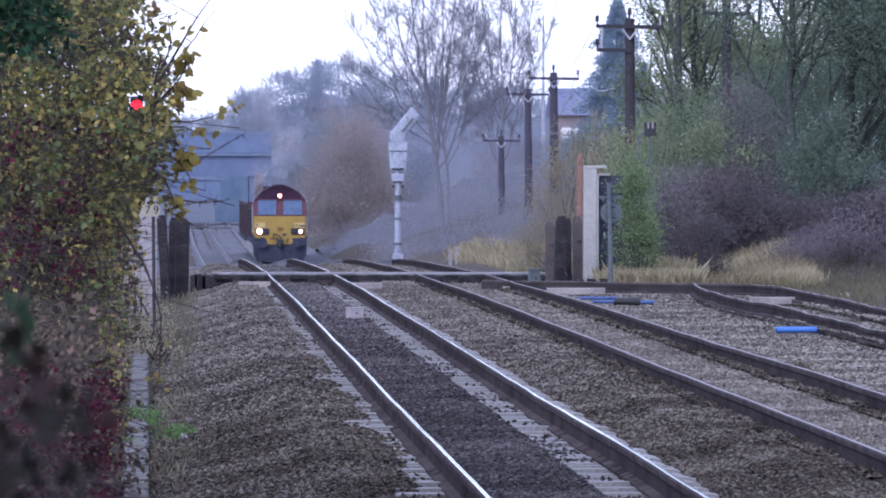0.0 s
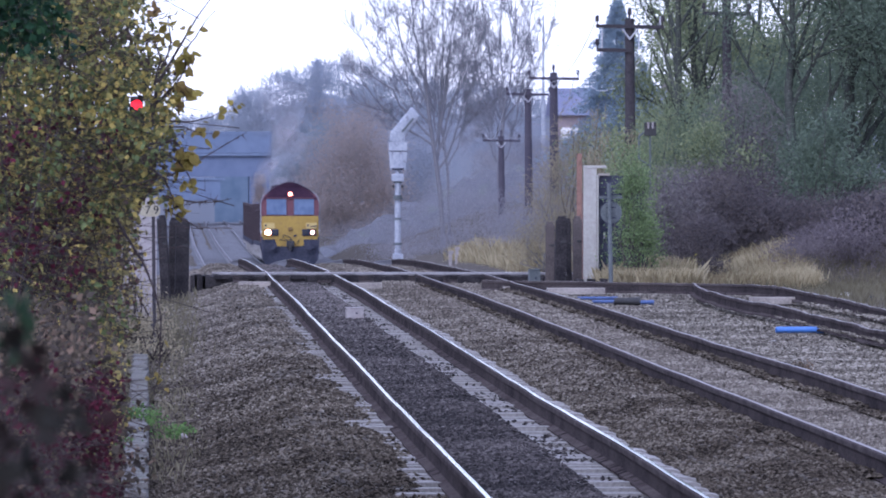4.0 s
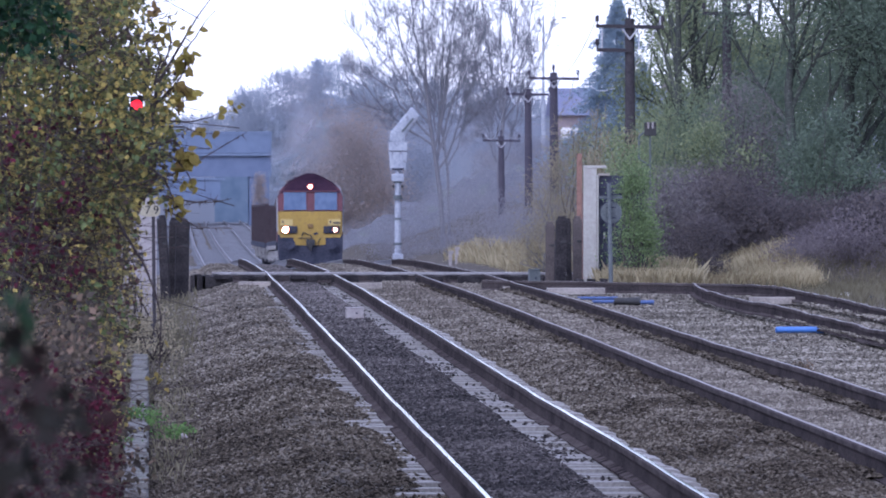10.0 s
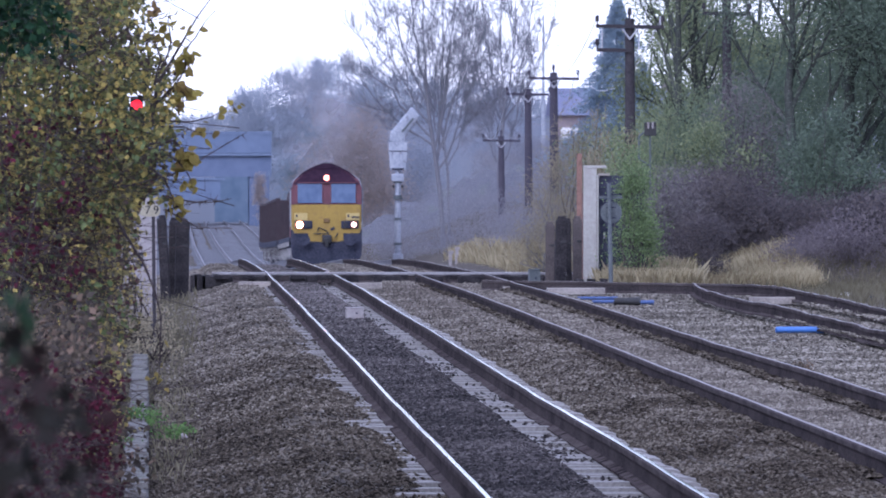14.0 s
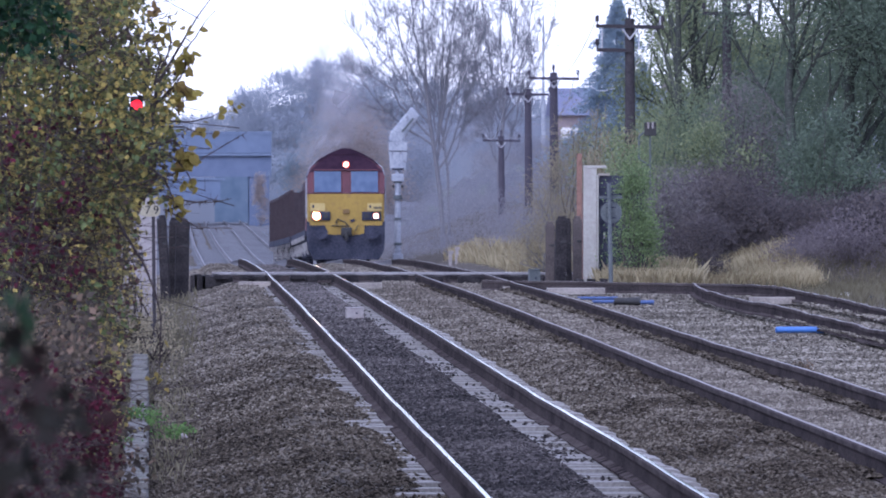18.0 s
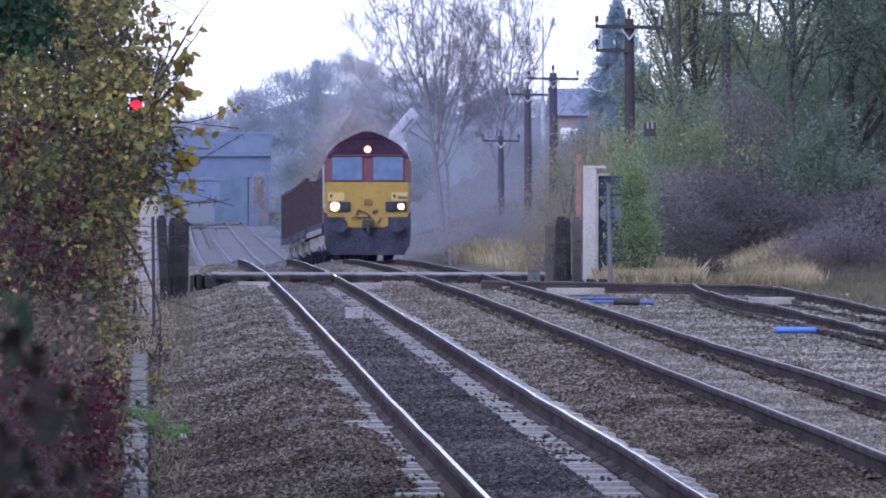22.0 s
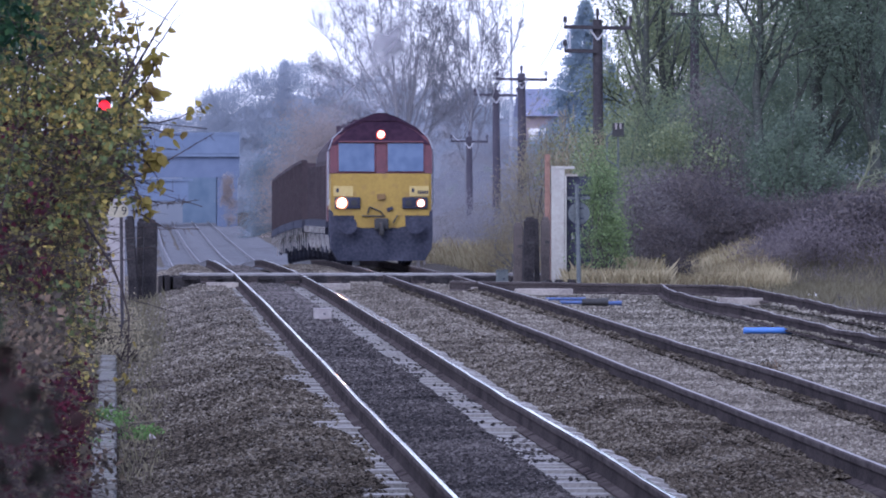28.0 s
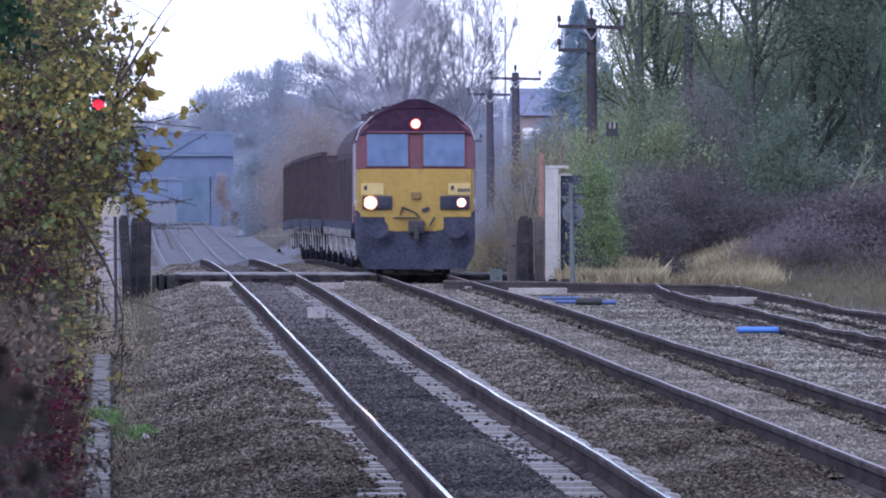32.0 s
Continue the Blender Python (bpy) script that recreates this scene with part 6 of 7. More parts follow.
shrub("tall_shrub", 14.5, 161, gz(14.5, 161), 1.1, 0.9, 4.3, L_MAUVE, M_BARK, "tall mauve-brown twiggy shrub on the bank", 183, n=15000, size=0.10, clumps=110, sigma=0.24, stems=90, long=6)
shrub("tall_shrub", 16.2, 162, gz(16.2, 162), 1.2, 0.9, 2.4, L_IVY, M_BARK, "dark green shrub under the bank trees", 184, n=13000, size=0.055, clumps=100, sigma=0.24, stems=40)
shrub("pole_ivy", 12.03, 166.6, gz(12.03, 166.6), 0.30, 0.3, 4.6, L_OLIVE, M_BARK, "olive ivy wrapped round the telegraph pole", 187, n=5000, size=0.055, clumps=70, sigma=0.12, stems=20)
shrub("green_shrub", 10.08, 138.9, gz(10.08, 138.9), 0.46, 0.5, 2.95, L_BRIGHT, M_BARK, "fresh green shrub hanging over the hut", 81, n=9000, size=0.05, clumps=80, sigma=0.16, lift=0.40)
shrub("green_shrub", 10.55, 147, gz(10.55, 147), 0.42, 0.8, 3.2, L_BRIGHT, M_BARK, "yellow-green shrub beside the hut", 82, n=6000, size=0.05, clumps=60, sigma=0.2, lift=0.45)
shrub("brown_shrub", 9.9, 166, gz(9.9, 166), 0.9, 0.9, 3.0, L_OLIVE, M_FAR_BARK, "olive-brown twiggy shrub behind the gate posts", 83, n=9000, size=0.06, clumps=60, sigma=0.24, long=3, up=0.6)
shrub("brown_shrub", 12.0, 190, gz(12.0, 190), 1.1, 0.9, 4.6, L_OLIVE, M_BARK, "tall pale brown reeds and shoots", 84, n=9000, size=0.13, clumps=120, sigma=0.25, long=6, up=1.2)
shrub("reed_clump", 9.98, 150, gz(9.98, 150), 0.26, 0.3, 3.9, L_OLIVE, M_OLIVE_STALK, "tall dry tawny stalks behind the hut", 189, n=420, size=0.34, clumps=26, sigma=0.14, stems=34, long=12, up=2.5)
shrub("mauve_scrub", 12.5, 153, gz(12.5, 153), 1.0, 1.0, 2.7, L_MAUVE, M_BARK, "leafless mauve-grey scrub on the bank", 85, n=14000, size=0.11, clumps=90, sigma=0.24, long=6, stems=90)
shrub("mauve_scrub", 11.75, 149, gz(11.75, 149), 0.75, 0.9, 2.7, L_MAUVE, M_BARK, "grey-mauve twiggy scrub behind the dry grass", 186, n=12000, size=0.10, clumps=90, sigma=0.22, long=5, stems=80)
shrub("mauve_scrub", 14.0, 157, gz(14.0, 157), 1.2, 1.0, 2.2, L_BRAMBLE, M_BARK, "leafless mauve-grey scrub on the bank", 86, n=7000, size=0.10, clumps=90, sigma=0.22, long=3)
shrub("green_shrub", 13.6, 158.5, gz(13.6, 158.5), 1.3, 0.9, 3.6, L_WOOD, M_BARK, "olive-green shrub on the bank", 185, n=8000, size=0.085, clumps=90, sigma=0.2)
shrub("green_shrub", 16.3, 158, gz(16.3, 158), 1.2, 1.0, 2.7, L_IVY, M_BARK, "dark green shrub on the bank", 87, n=9000, size=0.075, clumps=80, sigma=0.2)
thicket("bramble_bank", "dark purple-brown bramble thicket on the bank", "brambles", 12.0, 22, 151.5, 5, profile((12.0, 1.6), (12.8, 2.3), (13.6, 2.0), (14.3, 1.4), (15.0, 1.7), (15.8, 1.25), (16.6, 1.6), (18, 1.3), (22, 1.6)), 80000, 0.10, L_BRAMBLE, 88, clump=0.32, crowd=110, long=4.5)
thicket("bramble_bank", "mauve-grey bramble heap at the foot of the bank", "brambles", 13.9, 18.5, 145.0, 4, profile((13.9, 0.5), (15.0, 1.10), (16.2, 1.25), (18.5, 1.3)), 16000, 0.10, L_SCRUB, 89, clump=0.28, long=6, crowd=150)
thicket("bramble_bank", "dark brambles between the tawny grass patches", "brambles", 11.35, 12.4, 143.5, 4, profile((11.3, 1.0), (11.8, 1.3), (12.4, 1.2)), 9000, 0.07, L_BRAMBLE, 188, clump=0.16, long=3, crowd=120)
thicket("bramble_bank", "dark bramble tangle spilling down the bank", "brambles", 15.3, 19.5, 146.0, 4, profile((15.3, 0.9), (16.2, 1.7), (19.5, 1.9)), 12000, 0.09, L_BRAMBLE, 90, clump=0.3, crowd=150)


def grass(name, label, x0, x1, y0, y1, n, h, mat, seed, lie=0.35, keep=None):
    """Single bent blades in tufts."""
    rng = np.random.default_rng(seed)
    m = max(8, n // 3)
    cx, cy = rng.uniform(x0, x1, m), rng.uniform(y0, y1, m)
    if keep:
        ok = np.array([keep(a, b) for a, b in zip(cx, cy)])
        cx, cy = cx[ok], cy[ok]
        m = len(cx)
    k = rng.integers(0, m, n)
    lean = rng.normal(0, lie, (m, 2))
    th = h * rng.uniform(0.4, 1.1, m)
    x, y = cx[k] + rng.normal(0, 0.11, n), cy[k] + rng.normal(0, 0.12, n)
    z = ground_height(x, y) - 0.02
    hh = th[k] * rng.uniform(0.15, 1.2, n) ** 1.2
    dx, dy = (0.4 * lean[k, 0] + rng.normal(0, 0.2, n)) * hh, (0.4 * lean[k, 1] + rng.normal(0, 0.2, n)) * hh
    w = 0.0025 + 0.004 * rng.uniform(0, 1, n)
    a = rng.uniform(0, 3.14, n)
    wx, wy = np.cos(a) * w, np.sin(a) * w
    v = np.stack([np.stack([x - wx, y - wy, z], 1), np.stack([x + wx, y + wy, z], 1),
                  np.stack([x + dx * 0.4 + wx, y + dy * 0.4 + wy, z + hh * 0.6], 1), np.stack([x + dx, y + dy, z + hh * 0.95], 1)], axis=1)
    f = np.arange(n)[:, None] * 4 + np.arange(4)[None, :]
    return tagged(array_mesh(name, v.reshape(-1, 3), f, mat), label, "grass", kind="stuff")


grass("dry_grass", "tall tawny dead grass beside the crossing", 9.5, 11.45, 140.5, 147, 60000, 0.62, L_GRASS, 91, lie=0.25)
grass("dry_grass", "pale dead grass in front of the hut and sign", 9.45, 11.35, 137.2, 140.2, 52000, 0.46, L_GRASS, 98, lie=0.25)
grass("dry_grass", "tawny dead grass sloping up the bank", 11.9, 14.4, 141, 150, 90000, 0.34, L_GRASS, 92, lie=0.2)
grass("dry_grass", "thin tawny grass over the bank foot", 14.2, 18.5, 137, 147, 5000, 0.24, L_GRASS_GREEN, 99, lie=0.6)
grass("rough_grass", "pale green grass at the foot of the bank", 14.4, 17.5, 135, 142, 9000, 0.2, L_GRASS_GREEN, 97)
grass("dry_grass", "tawny dead grass beside the far track", 9.2, 11.5, 170, 215, 18000, 0.5, L_GRASS, 93, lie=0.12)
grass("rough_grass", "rough green-brown grass along the cess", -1.4, 0.35, 92, 140, 6000, 0.22, L_GRASS_GREEN, 94)
grass("rough_grass", "green-brown grass beyond the siding", 12.0, 18.0, 118, 140, 9000, 0.25, L_GRASS_GREEN, 95)
grass("rough_grass", "sparse grass beside the cable trough", -1.2, 0.15, 56, 92, 5000, 0.16, L_GRASS_GREEN, 96)


shrub("dry_shrub", -0.62, 101, gz(-0.62, 101), 0.5, 0.8, 1.25, L_OLIVE, M_HEDGE_BARK, "dry olive-brown weeds before the cabinet", 191, n=1800, size=0.07, clumps=50, sigma=0.12, stems=50, long=2.5, up=0.5)
shrub("dry_shrub", -0.30, 93, gz(-0.30, 93), 0.35, 0.9, 0.6, L_OLIVE, M_HEDGE_BARK, "dry olive-brown weeds along the cess", 192, n=900, size=0.06, clumps=40, sigma=0.10, stems=30, long=2.5, up=0.5)
thicket("cutting_scrub", "misty olive-grey scrub along the cutting side", "scrub", 9.2, 19, 285, 50, profile((9.2, -1.2), (11, -0.5), (13, 0.6), (15, 1.5), (19, 2.6)), 34000, 0.10, L_MIST_BROWN, 193, long=5.0, up=0.8, clump=0.4)
thicket("cutting_scrub", "brown-grey scrub behind the dry grass", "scrub", 10.2, 15, 205, 24, profile((10.2, -0.2), (11, 0.8), (13, 1.6), (15, 2.2)), 30000, 0.08, L_MIST_BROWN, 194, long=4, up=0.5, clump=0.35)


# ---- the hedge beside the eye ----
def edge_limit(z):
    """How far the hedge reaches towards the track at a height, at its distance."""
    return float(np.interp(z, [0.0, 0.3, 0.56, 0.9, 1.24, 1.58, 1.9, 2.1, 2.2, 2.4, 2.6, 2.75, 2.9, 3.1, 3.3],
                           [-0.05, -0.08, -0.20, -0.36, -0.36, -0.26, -0.25, -0.14, -0.10, -0.05, -0.06, -0.04, -0.08, -0.20, -0.24]))


def hedge_bush(y, depth, n, size, mat, label, seed, x0=-1.5, zr=(0.0, 3.5), shift=0.0, power=1.0, stems=12, scale=1.0, clump=0.06, twigs=220):
    rng = np.random.default_rng(seed)
    t = thing("hedge_bush", -1.1, y, gz(-1.1, y), label=label, category="bush", group="hedge beside the line")
    off = np.array([-1.1, y, gz(-1.1, y)])
    m = n // 14
    cz = rng.uniform(*zr, m)
    lim = np.array([edge_limit(2.22 + (a - 2.22) * scale) for a in cz]) / scale + shift
    cx = lim - (lim - x0) * rng.uniform(0, 1, m) ** power
    cy = y + rng.uniform(-depth / 2, depth / 2, m)
    c = np.stack([cx, cy, cz], 1)
    k = rng.integers(0, m, n)
    p = c[k] + rng.normal(0, clump, (n, 3))
    u = p[:, 1] / 110.0
    gap = np.hypot(p[:, 0] + 0.66 * u, p[:, 2] - 2.22 - 1.28 * u) > 0.055 + 0.02 * rng.uniform(0, 1, n)
    gap &= np.hypot((p[:, 0] + 0.425 * u) / 1.3, p[:, 2] - 2.22 + 0.63 * u) > 0.045 + 0.02 * rng.uniform(0, 1, n)
    p = p[gap] - off
    v, f = leaf_quads(p, size, rng, droop=0.35, long=1.35)
    array_mesh("foliage", v, f, mat, t)
    segs = []
    for i in range(stems):
        q = c[rng.integers(0, m)] - off
        p0 = np.array([rng.uniform(-0.5, 0.2), rng.uniform(-depth / 2, depth / 2), 0.0])
        pts = [p0 + (q - p0) * u + rng.normal(0, 0.07, 3) * (0 < u < 1) for u in (0, 0.3, 0.6, 0.85, 1.0)]
        for j in range(4):
            segs.append((*pts[j], *pts[j + 1], 0.0056 - 0.0011 * j, 0.0045 - 0.0011 * j))
        for j in (2, 3):
            for _ in range(3):
                d = rng.normal(0, 0.16, 3)
                segs.append((*pts[j], *(pts[j] + d), 0.0032, 0.0018))
    for i in range(twigs):
        q = c[rng.integers(0, m)] - off
        q[1] = -depth * rng.uniform(0.15, 0.55)
        a = rng.normal(0.14, 0.32)
        L = rng.uniform(0.14, 0.40) if i % 4 else rng.uniform(0.5, 1.1)
        side = rng.choice([-1, 1], p=[0.4, 0.6])
        d = np.array([math.cos(a) * side, rng.normal(0, 0.2), math.sin(a)]) * L / 5
        r0 = 0.0015 + 0.0011 * L
        q = q - d * 2.5
        for j in range(5):
            e = q + d + rng.normal(0, 0.009, 3)
            segs.append((*q, *e, r0 * (1 - 0.16 * j), r0 * (1 - 0.16 * (j + 1))))
            if i % 3 == 0:
                segs.append((*e, *(e + rng.normal(0, 0.035, 3)), r0 * 0.5, r0 * 0.3))
            d = d + np.array([0, 0, -0.05 * L / 5])
            q = e
    w = np.array(segs)
    mid = (w[:, 0:3] + w[:, 3:6]) / 2 + off
    u = mid[:, 1] / 110.0
    segs = w[(np.hypot(mid[:, 0] + 0.66 * u, mid[:, 2] - 2.22 - 1.28 * u) > 0.09) & (np.hypot(mid[:, 0] + 0.425 * u, mid[:, 2] - 2.22 + 0.63 * u) > 0.08)]
    v, f = tubes(segs, 4)
    array_mesh("stem", v, f, M_HEDGE_BARK, t)
    return t


hedge_bush(38, 2.4, 17000, 0.041, L_YELLOW, "yellow-green autumn hedge bush over the fence line", 101, zr=(2.0, 3.6), power=1.2, stems=14, twigs=420)
hedge_bush(38.5, 2.6, 13000, 0.036, L_MIXED, "mixed olive, brown and red leaves among hedge twigs", 109, zr=(0.7, 2.25), shift=0.0, power=1.1, stems=14, twigs=460, clump=0.05)
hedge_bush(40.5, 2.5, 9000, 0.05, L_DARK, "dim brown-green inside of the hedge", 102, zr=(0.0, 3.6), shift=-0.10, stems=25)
hedge_bush(37, 2.5, 1200, 0.045, L_YELLOW, "sparse yellow leaves low in the hedge", 103, zr=(0.7, 1.9), shift=-0.02, power=1.1, stems=10, twigs=160)
hedge_bush(30, 3.0, 700, 0.042, L_MAROON, "maroon-leaved brambles at the hedge foot", 104, x0=-1.0, zr=(0.50, 1.35), shift=0.02, power=1.0, scale=0.8, clump=0.07)
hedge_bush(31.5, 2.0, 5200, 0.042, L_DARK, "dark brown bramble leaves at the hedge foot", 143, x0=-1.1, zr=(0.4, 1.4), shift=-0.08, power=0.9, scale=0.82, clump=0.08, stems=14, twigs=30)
hedge_bush(33, 2.0, 900, 0.04, L_MAROON, "thin maroon bramble shoots leaning over the trough", 110, x0=-0.5, zr=(0.45, 1.15), shift=0.08, power=0.8, scale=0.85, clump=0.05, stems=10, twigs=20)
hedge_bush(37.6, 2.6, 2200, 0.042, L_MAROON, "sparse maroon leaves among the hedge twigs", 108, x0=-1.3, zr=(0.9, 2.6), shift=-0.25, power=0.8, clump=0.05)
hedge_bush(37.2, 1.6, 1500, 0.040, L_HEDGE_GREEN, "olive-green leaves among the yellow hedge", 144, x0=-1.3, zr=(1.3, 3.3), shift=-0.03, power=1.1, clump=0.06, stems=6, twigs=40)
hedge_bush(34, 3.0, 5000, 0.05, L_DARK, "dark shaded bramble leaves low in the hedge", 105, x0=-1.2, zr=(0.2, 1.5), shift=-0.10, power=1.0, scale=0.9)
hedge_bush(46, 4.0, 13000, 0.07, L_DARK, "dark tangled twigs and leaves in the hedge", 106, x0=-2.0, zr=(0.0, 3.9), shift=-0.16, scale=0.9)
hedge_bush(33, 1.2, 2800, 0.05, L_GREEN, "dark evergreen leaves hanging over the hedge top", 107, x0=-1.2, zr=(2.92, 3.4), shift=-0.42, power=0.7, twigs=20)


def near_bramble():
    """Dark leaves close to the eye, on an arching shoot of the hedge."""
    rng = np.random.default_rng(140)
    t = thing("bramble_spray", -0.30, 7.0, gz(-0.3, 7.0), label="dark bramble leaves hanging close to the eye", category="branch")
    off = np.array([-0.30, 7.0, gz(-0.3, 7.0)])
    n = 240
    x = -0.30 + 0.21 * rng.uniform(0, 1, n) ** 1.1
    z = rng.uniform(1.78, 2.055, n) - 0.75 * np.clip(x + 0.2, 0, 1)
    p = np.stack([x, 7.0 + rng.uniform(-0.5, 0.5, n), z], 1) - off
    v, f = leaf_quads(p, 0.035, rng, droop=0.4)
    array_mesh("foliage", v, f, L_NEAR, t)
    p = np.stack([rng.uniform(-0.22, -0.165, 26), 7.0 + rng.uniform(-0.2, 0.2, 26), rng.uniform(2.02, 2.09, 26)], 1) - off
    v, f = leaf_quads(p, 0.03, rng, droop=0.4)
    array_mesh("young_leaf_tuft", v, f, L_TUFT, t)
    segs = []
    for i in range(14):
        q = np.array([rng.uniform(-0.28, -0.13), 7.0 + rng.uniform(-0.4, 0.4), rng.uniform(1.85, 2.05)]) - off
        mid = np.array([q[0] - 0.15, q[1], q[2] * 0.6])
        segs = [(-0.1 + rng.normal(0, 0.05), 0, 0, *mid, 0.006, 0.005), (*mid, *q, 0.005, 0.002)]
        v, f = tubes(segs, 4)
        array_mesh("stem", v, f, M_HEDGE_BARK, t)


near_bramble()


def broad_leaf(p, size, rng):
    """One curled heart-shaped leaf hanging from p, folded along its middle."""
    a = rng.normal(size=3) * np.array([1, 0.5, 0.6]) - np.array([0, 0, 0.8])
    a /= np.linalg.norm(a)
    b = rng.normal(size=3)
    b -= a * np.dot(a, b)
    b /= np.linalg.norm(b)
    c = np.cross(a, b)
    L = size * rng.uniform(0.5, 1.05)
    curl, fold = rng.uniform(-0.25, 0.45), rng.uniform(0.1, 0.5)
    mid = [p + a * L * u + c * L * curl * u * u for u in (0.0, 0.3, 0.62, 1.0)]
    rims = []
    for s in (-1, 1):
        rims.append([p + a * L * u + s * b * L * w + c * L * (curl * u * u + fold * w) for u, w in ((-0.08, 0.2), (0.15, 0.42), (0.5, 0.40), (0.8, 0.17))])
    v = mid + rims[0] + rims[1]
    f = [(0, 4, 5, 1), (1, 5, 6, 2), (2, 6, 7, 3), (0, 1, 9, 8), (1, 2, 10, 9), (2, 3, 11, 10)]
    return np.array(v), np.array(f)


def sprig(points, r, leaves, label, seed, size=0.065, thorn=0):
    """A single shoot through points, with leaves along its outer part."""
    r = r * 1.25
    rng = np.random.default_rng(seed)
    t = thing("hedge_shoot", *points[0], label=label, category="branch", group="shoots of the hedge")
    o = np.array(points[0])
    pts = np.array(points) - o
    segs = []
    for i in range(len(pts) - 1):
        u0, u1 = i / (len(pts) - 1), (i + 1) / (len(pts) - 1)
        segs.append((*pts[i], *pts[i + 1], r * (1 - 0.75 * u0), r * (1 - 0.75 * u1)))
    for _ in range(thorn):
        i = rng.integers(0, len(pts) - 1)
        q = pts[i] + (pts[i + 1] - pts[i]) * rng.uniform()
        d = rng.normal(0, 0.018, 3)
        segs.append((*q, *(q + d), r * 0.5, r * 0.15))
    v, f = tubes(segs, 5)
    array_mesh("shoot", v, f, M_HEDGE_BARK, t)
    if leaves:
        lo = len(pts) // 2 if len(pts) > 3 else 0
        p = []
        for _ in range(leaves):
            i = rng.integers(lo, len(pts) - 1)
            p.append(pts[i] + (pts[i + 1] - pts[i]) * rng.uniform() + rng.normal(0, 0.025, 3))
        for q in p:
            v, f = broad_leaf(q, size, rng)
            array_mesh("leaf", v, f, L_EDGE, t)
    return t


YB = 37.0
sprig([(-0.13, YB, 2.55), (-0.10, YB, 2.75), (0.0, YB, 2.92), (0.06, YB, 3.02), (0.13, YB, 3.14), (0.21, YB, 3.25)], 0.009, 5, "bare shoot with a few curled brown leaves", 111)
sprig([(-0.12, YB, 2.75), (0.02, YB, 2.90), (0.12, YB, 3.02), (0.18, YB, 3.12), (0.24, YB, 3.18)], 0.005, 2, "thin leafless shoot of the hedge", 112)
sprig([(-0.12, YB, 2.74), (-0.08, YB, 2.90), (-0.12, YB, 3.0), (-0.14, YB, 3.15), (-0.08, YB, 3.2)], 0.006, 12, "shoot with curled brown-pink leaves", 113)
sprig([(-0.1, YB, 2.80), (-0.04, YB, 2.92), (-0.02, YB, 3.0), (-0.04, YB, 3.12), (-0.02, YB, 3.2)], 0.006, 12, "shoot with curled brown-pink leaves", 114)
sprig([(-0.15, YB, 2.6), (0.0, YB, 2.74), (0.06, YB, 2.83), (0.07, YB, 2.92), (0.04, YB, 2.88)], 0.006, 20, "leafy shoot at the hedge edge", 115, size=0.075)
sprig([(-0.12, YB, 2.54), (0.04, YB, 2.53), (0.10, YB, 2.53), (0.22, YB, 2.56), (0.30, YB, 2.61), (0.36, YB, 2.64)], 0.005, 4, "long shoot with leaves at its tip", 116)
sprig([(0.33, YB, 2.63), (0.345, YB, 2.61), (0.35, YB, 2.59), (0.36, YB, 2.60)], 0.004, 8, "leaf tuft at a shoot end", 117, size=0.055)
sprig([(-0.1, YB, 2.5), (0.04, YB, 2.50), (0.10, YB, 2.48), (0.17, YB, 2.46), (0.23, YB, 2.46)], 0.005, 10, "shoot with brown leaves at the hedge edge", 118)
sprig([(-0.3, YB, 2.15), (-0.02, YB, 2.22), (0.15, YB, 2.31), (0.30, YB, 2.40), (0.42, YB, 2.47)], 0.005, 0, "thin bare thorny shoot", 119, thorn=14)
sprig([(-0.07, YB, 2.10), (0.0, YB, 2.08), (0.12, YB, 2.06), (0.22, YB, 2.06), (0.33, YB, 2.08)], 0.005, 0, "thin bare thorny shoot", 120, thorn=30)
sprig([(-0.06, YB, 2.02), (0.0, YB, 1.99), (0.05, YB, 1.96), (0.12, YB, 1.92), (0.20, YB, 1.91), (0.33, YB, 1.91)], 0.005, 0, "thin bare thorny shoot", 121, thorn=26)
sprig([(-0.06, YB, 2.0), (0.0, YB, 2.03), (0.12, YB, 2.06), (0.25, YB, 2.08)], 0.004, 0, "thin bare thorny shoot", 122, thorn=16)
sprig([(-0.36, YB, 2.0), (-0.28, YB, 1.86), (-0.18, YB, 1.70), (-0.12, YB, 1.55), (-0.08, YB, 1.40), (-0.085, YB, 1.2), (-0.09, YB, 1.05), (-0.13, YB, 0.93)], 0.0075, 10, "hanging bramble shoot with small dark leaves", 123, size=0.045, thorn=20)
sprig([(-0.15, YB, 2.4), (0.0, YB, 2.42), (0.05, YB, 2.36), (0.09, YB, 2.30)], 0.006, 24, "yellow-leaved shoot at the hedge edge", 124, size=0.082)
sprig([(-0.2, YB, 2.3), (-0.06, YB, 2.2), (-0.02, YB, 2.1), (0.02, YB, 2.02)], 0.006, 14, "yellow-leaved shoot at the hedge edge", 125, size=0.078)
sprig([(-0.15, YB, 2.62), (-0.05, YB, 2.68), (0.0, YB, 2.72), (0.05, YB, 2.70), (0.08, YB, 2.64)], 0.006, 18, "broad-leaved shoot hanging at the hedge edge", 126, size=0.08)
sprig([(-0.18, YB, 2.28), (-0.05, YB, 2.34), (0.02, YB, 2.30), (0.08, YB, 2.22), (0.10, YB, 2.16)], 0.006, 16, "yellow-brown leaves on a drooping shoot", 127, size=0.078)
shrub("weed_clump", -0.36, 68.5, gz(-0.33, 68.5), 0.22, 0.8, 0.22, L_WEED, M_BARK, "fresh green weeds beside the cable trough", 131, n=900, size=0.04, clumps=30, sigma=0.06, stems=10)
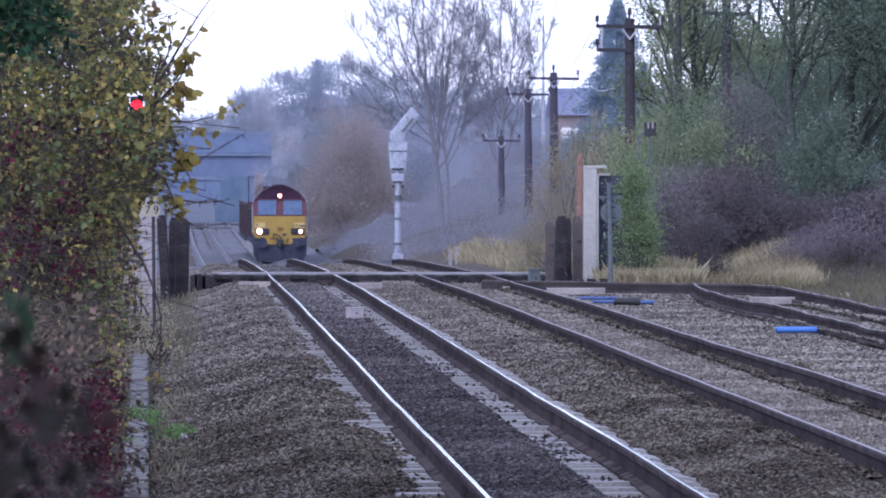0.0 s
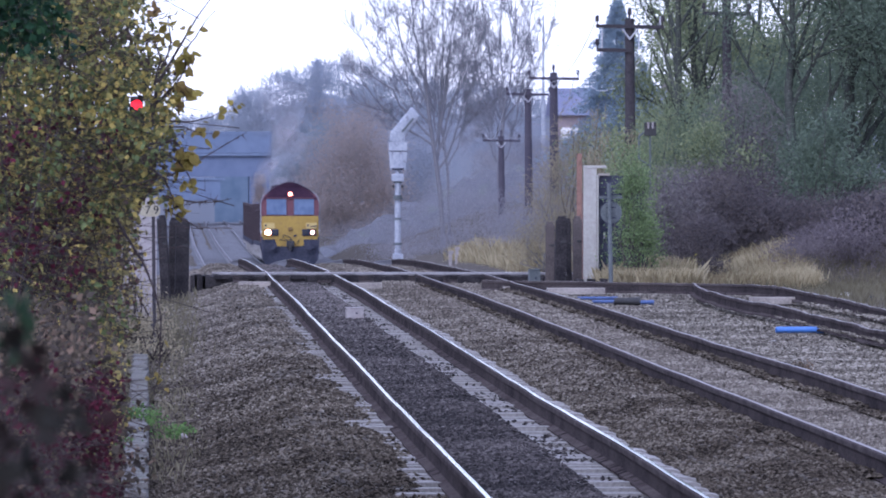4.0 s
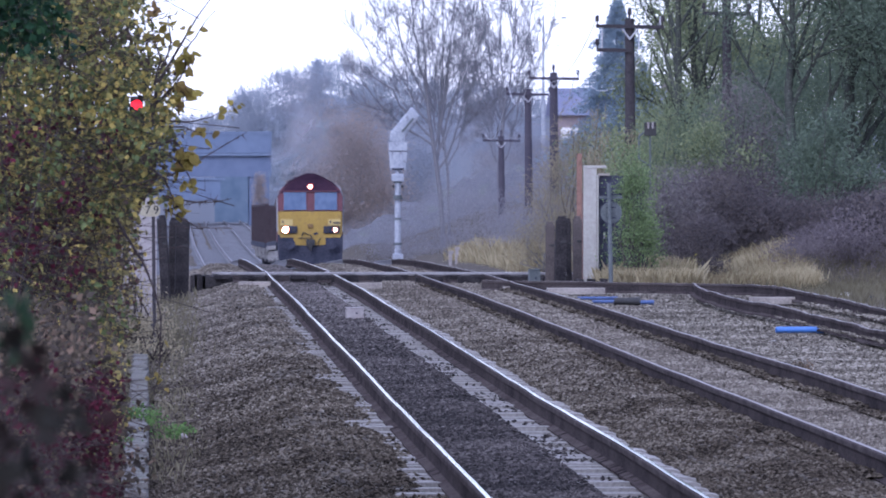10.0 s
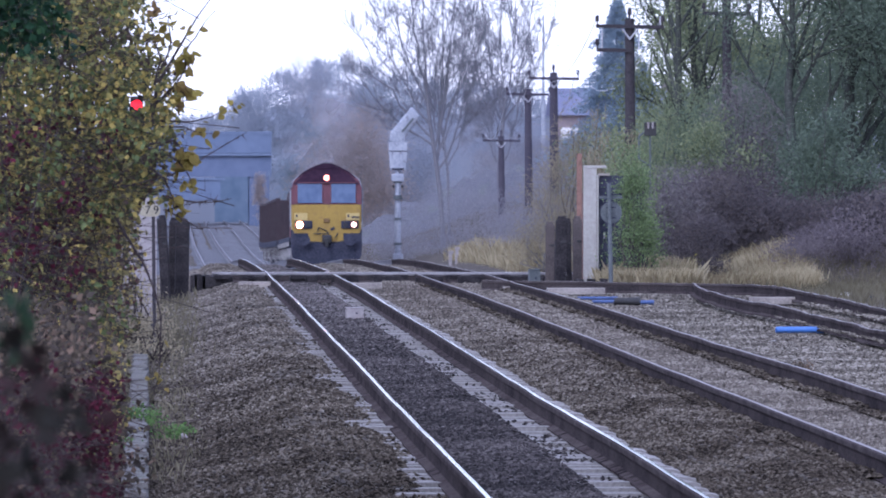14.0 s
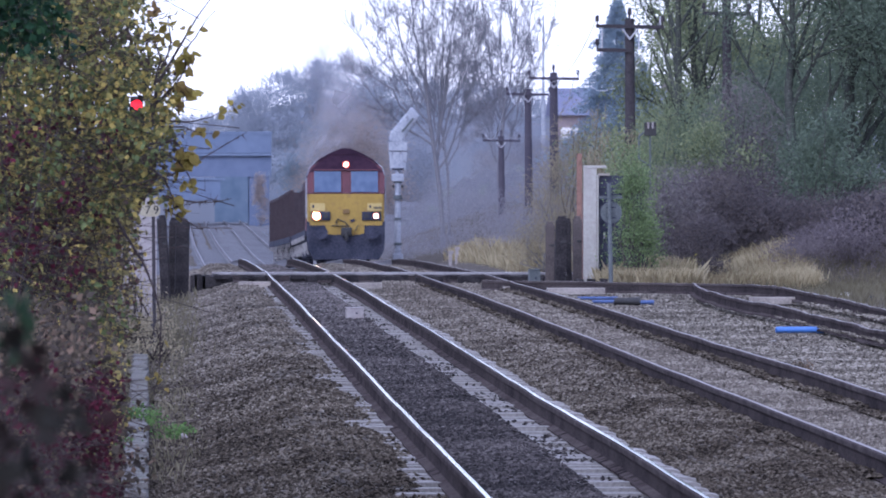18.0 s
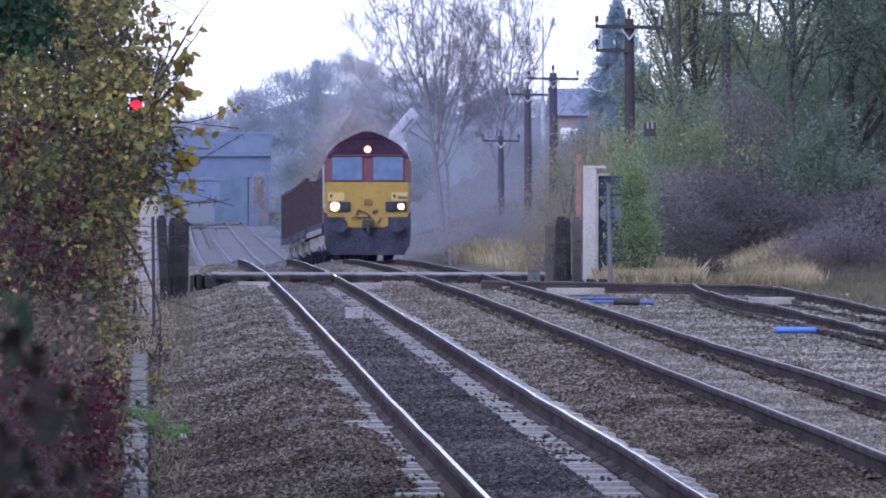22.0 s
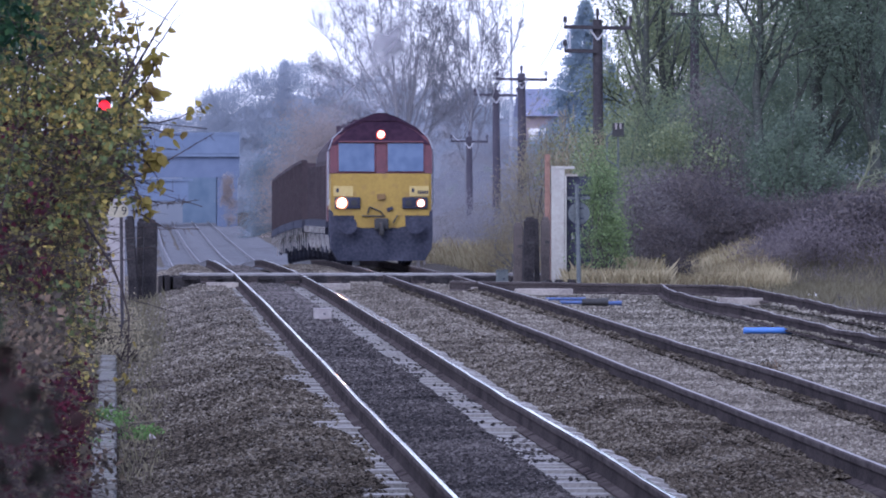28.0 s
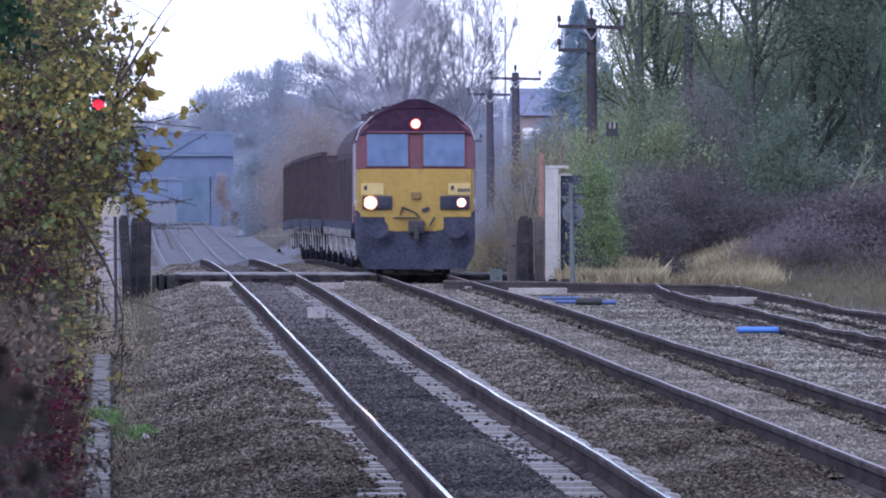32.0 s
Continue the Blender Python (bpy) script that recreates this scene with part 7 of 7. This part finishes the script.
shrub("weed_clump", 0.0, 66.0, gz(0.0, 66), 0.18, 0.8, 0.10, L_WEED, M_BARK, "low green weeds on the ballast edge", 132, n=500, size=0.04, clumps=24, sigma=0.05, stems=6)
shrub("weed_clump", -0.52, 62.0, gz(-0.52, 62), 0.14, 0.5, 0.18, L_WEED, M_BARK, "small green weeds at the hedge foot", 133, n=400, size=0.04, clumps=20, sigma=0.05, stems=6)
shrub("weed_clump", 7.75, 78.0, gz(7.75, 78), 0.14, 0.3, 0.10, L_DARK, M_BARK, "small dark weed tuft on the ballast", 134, n=300, size=0.035, clumps=12, sigma=0.05, stems=6)


def litter(x, y, w, h, mat, label, name="litter"):
    """A crumpled scrap on the ballast."""
    t = thing(name, x, y, gz(x, y), label=label, category="litter")
    b = B()
    bmesh.ops.create_icosphere(b, subdivisions=2, radius=0.5, matrix=pose(0, 0, h * 0.4) @ Matrix.Diagonal((w, w * 0.7, h, 1)))
    for v in b.verts:
        v.co += noise.noise_vector(v.co * 14 + Vector((x, y, 0))) * 0.35 * h
    part("scrap", b, mat, t)
    return t


litter(14.0, 132, 0.20, 0.10, M_WHITE, "crumpled white plastic scrap by the bank foot")
litter(13.3, 133, 0.16, 0.08, M_PALE_TIMBER, "pale stone by the bank foot")
litter(14.0, 127, 0.14, 0.10, M_BLACK, "small black box beside the siding")
litter(0.10, 65, 0.07, 0.06, M_CABINET, "white pebble at the ballast edge")
litter(-0.47, 77, 0.08, 0.06, M_WHITE, "white plastic scrap by the trough")
litter(9.0, 95, 0.10, 0.05, M_CONCRETE, "pale stone on the ballast")
litter(0.02, 68, 0.09, 0.04, M_CABINET, "pale scrap among the weeds")
for mx, my, mh in ((8.7, 200, 0.42), (8.95, 201, 0.48)):
    mt = thing("marker_post", mx, my, gz(mx, my) - 0.05, label="short pale marker post by the track", category="post", group="marker posts")
    mb = B()
    box(mb, 0, 0, mh / 2, 0.10, 0.10, mh, bevel=0.015)
    part("post", mb, M_CABINET, mt)
    mb = B()
    box(mb, 0.02, -0.02, mh + 0.04, 0.16, 0.10, 0.10, bevel=0.02)
    part("post_head", mb, M_CABINET, mt)
shrub("yellow_weed", 11.55, 141.5, gz(11.55, 141.5), 0.14, 0.15, 0.75, L_YELLOW, M_BARK, "yellow-brown dying weed clump beside the grass", 135, n=500, size=0.06, clumps=20, sigma=0.08, stems=8)


# ---- sleepers of the nearer running line ----
def sleepers():
    rng = np.random.default_rng(17)
    b = B()
    prism(b, [(-1.25, -0.36), (1.25, -0.36), (1.25, -0.17), (1.18, -0.155), (-1.18, -0.155), (-1.25, -0.17)], -0.155, 0.155)
    first = part("sleeper", b, M_CONCRETE, track_1)
    for i, y in enumerate(np.arange(38.0, 140.0, 0.65)):
        if i == 0:
            o = first
        else:
            o = new("sleeper", first.data)
            o.parent = track_1
        o.matrix_basis = pose(line_1(y) + rng.normal(0, 0.02), y, rail_z(y) - 0.060 + rng.normal(0, 0.008), rng.normal(0, 0.6), 0, rng.normal(0, 0.3))
    for y in np.arange(44.0, 140.0, 0.65):
        o = new("sleeper", first.data)
        o.parent = track_2
        o.matrix_basis = pose(line_2(y) + rng.normal(0, 0.02), y, rail_z(y) - 0.15 + rng.normal(0, 0.01), rng.normal(0, 0.6), 0, rng.normal(0, 0.3))


sleepers()


def loose_stones():
    """The stones nearest the eye, one by one."""
    rng = np.random.default_rng(77)
    shapes = []
    for k in range(6):
        b = B()
        bmesh.ops.create_icosphere(b, subdivisions=1, radius=1.0)
        for v in b.verts:
            v.co = Vector((v.co.x * (1 + 0.3 * rng.normal()), v.co.y * (1 + 0.25 * rng.normal()), v.co.z * 0.7 * (1 + 0.25 * rng.normal())))
        shapes.append(part("stone", b, M_STONE_ONE, GROUND))
        shapes[-1].matrix_basis = pose(0.6 + 0.2 * k, 44.5, gz(0.6 + 0.2 * k, 44.5) + 0.02) @ Matrix.Scale(0.028, 4)
    for i in range(294):
        y = rng.uniform(42, 58)
        x = rng.uniform(0.15, 1.55) if i % 3 else rng.uniform(4.0, 5.3)
        o = new("stone", shapes[i % 6].data)
        o.parent = GROUND
        o.matrix_basis = pose(x, y, gz(x, y) + 0.02, rng.uniform(-30, 30), rng.uniform(-30, 30), rng.uniform(0, 360)) @ Matrix.Scale(rng.uniform(0.016, 0.027), 4)


loose_stones()


# ---- what moves ----
SPEED = 5.367


def on_track(y, base):
    """The pose of a vehicle whose leading wheels stand at y, with the next ones base metres behind."""
    a = Vector((line_2(y), y, rail_z(y)))
    d = Vector((line_2(y + base), y + base, rail_z(y + base))) - a
    return Matrix.Translation(a) @ pose(0, 0, 0, 0, 0, -math.degrees(math.atan2(d.x, d.y))) @ pose(0, 0, 0, math.degrees(math.atan2(d.z, d.y)))


def motions():
    times = [0.5 * i for i in range(65)]
    fast = [4 * i / 30 for i in range(241)]
    front = 313.7
    walk(loco, [(t, on_track(front + 3.6 - SPEED * t, 13.9)) for t in times])
    for i, w in enumerate(wagons):
        start = front + 22.2 + 1.75 + i * 8.85
        walk(w, [(t, on_track(start - SPEED * t, 4.4)) for t in times])
    for i, (p, dy, dx, dz) in enumerate(PUFFS):
        rows = []
        for t in times:
            y = front + dy - SPEED * t
            rows.append((t, pose(line_2(y) + dx + 0.25 * math.sin(0.9 * t + i), y, rail_z(y) + dz + 0.2 * math.sin(0.7 * t + 2 * i), 0, 0, 10 * math.sin(0.4 * t + i))))
        walk(p, rows)
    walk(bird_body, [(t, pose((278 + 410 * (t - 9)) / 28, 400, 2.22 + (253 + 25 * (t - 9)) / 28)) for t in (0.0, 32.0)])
    for s, w in zip((-1, 1), bird_wings):
        walk(w, [(t, pose(0, 0, 0, s * 28 * math.sin(2 * math.pi * 2.1 * t))) for t in [0.1 * i for i in range(321)]])
    for v in [loco] + wagons:
        for c in v.children:
            if c.name.startswith("wheelset"):
                r = 0.53 if v == loco else 0.46
                y = c.location.y
                walk(c, [(t, pose(0, y, r, math.degrees(SPEED * t / r))) for t in fast])


motions()
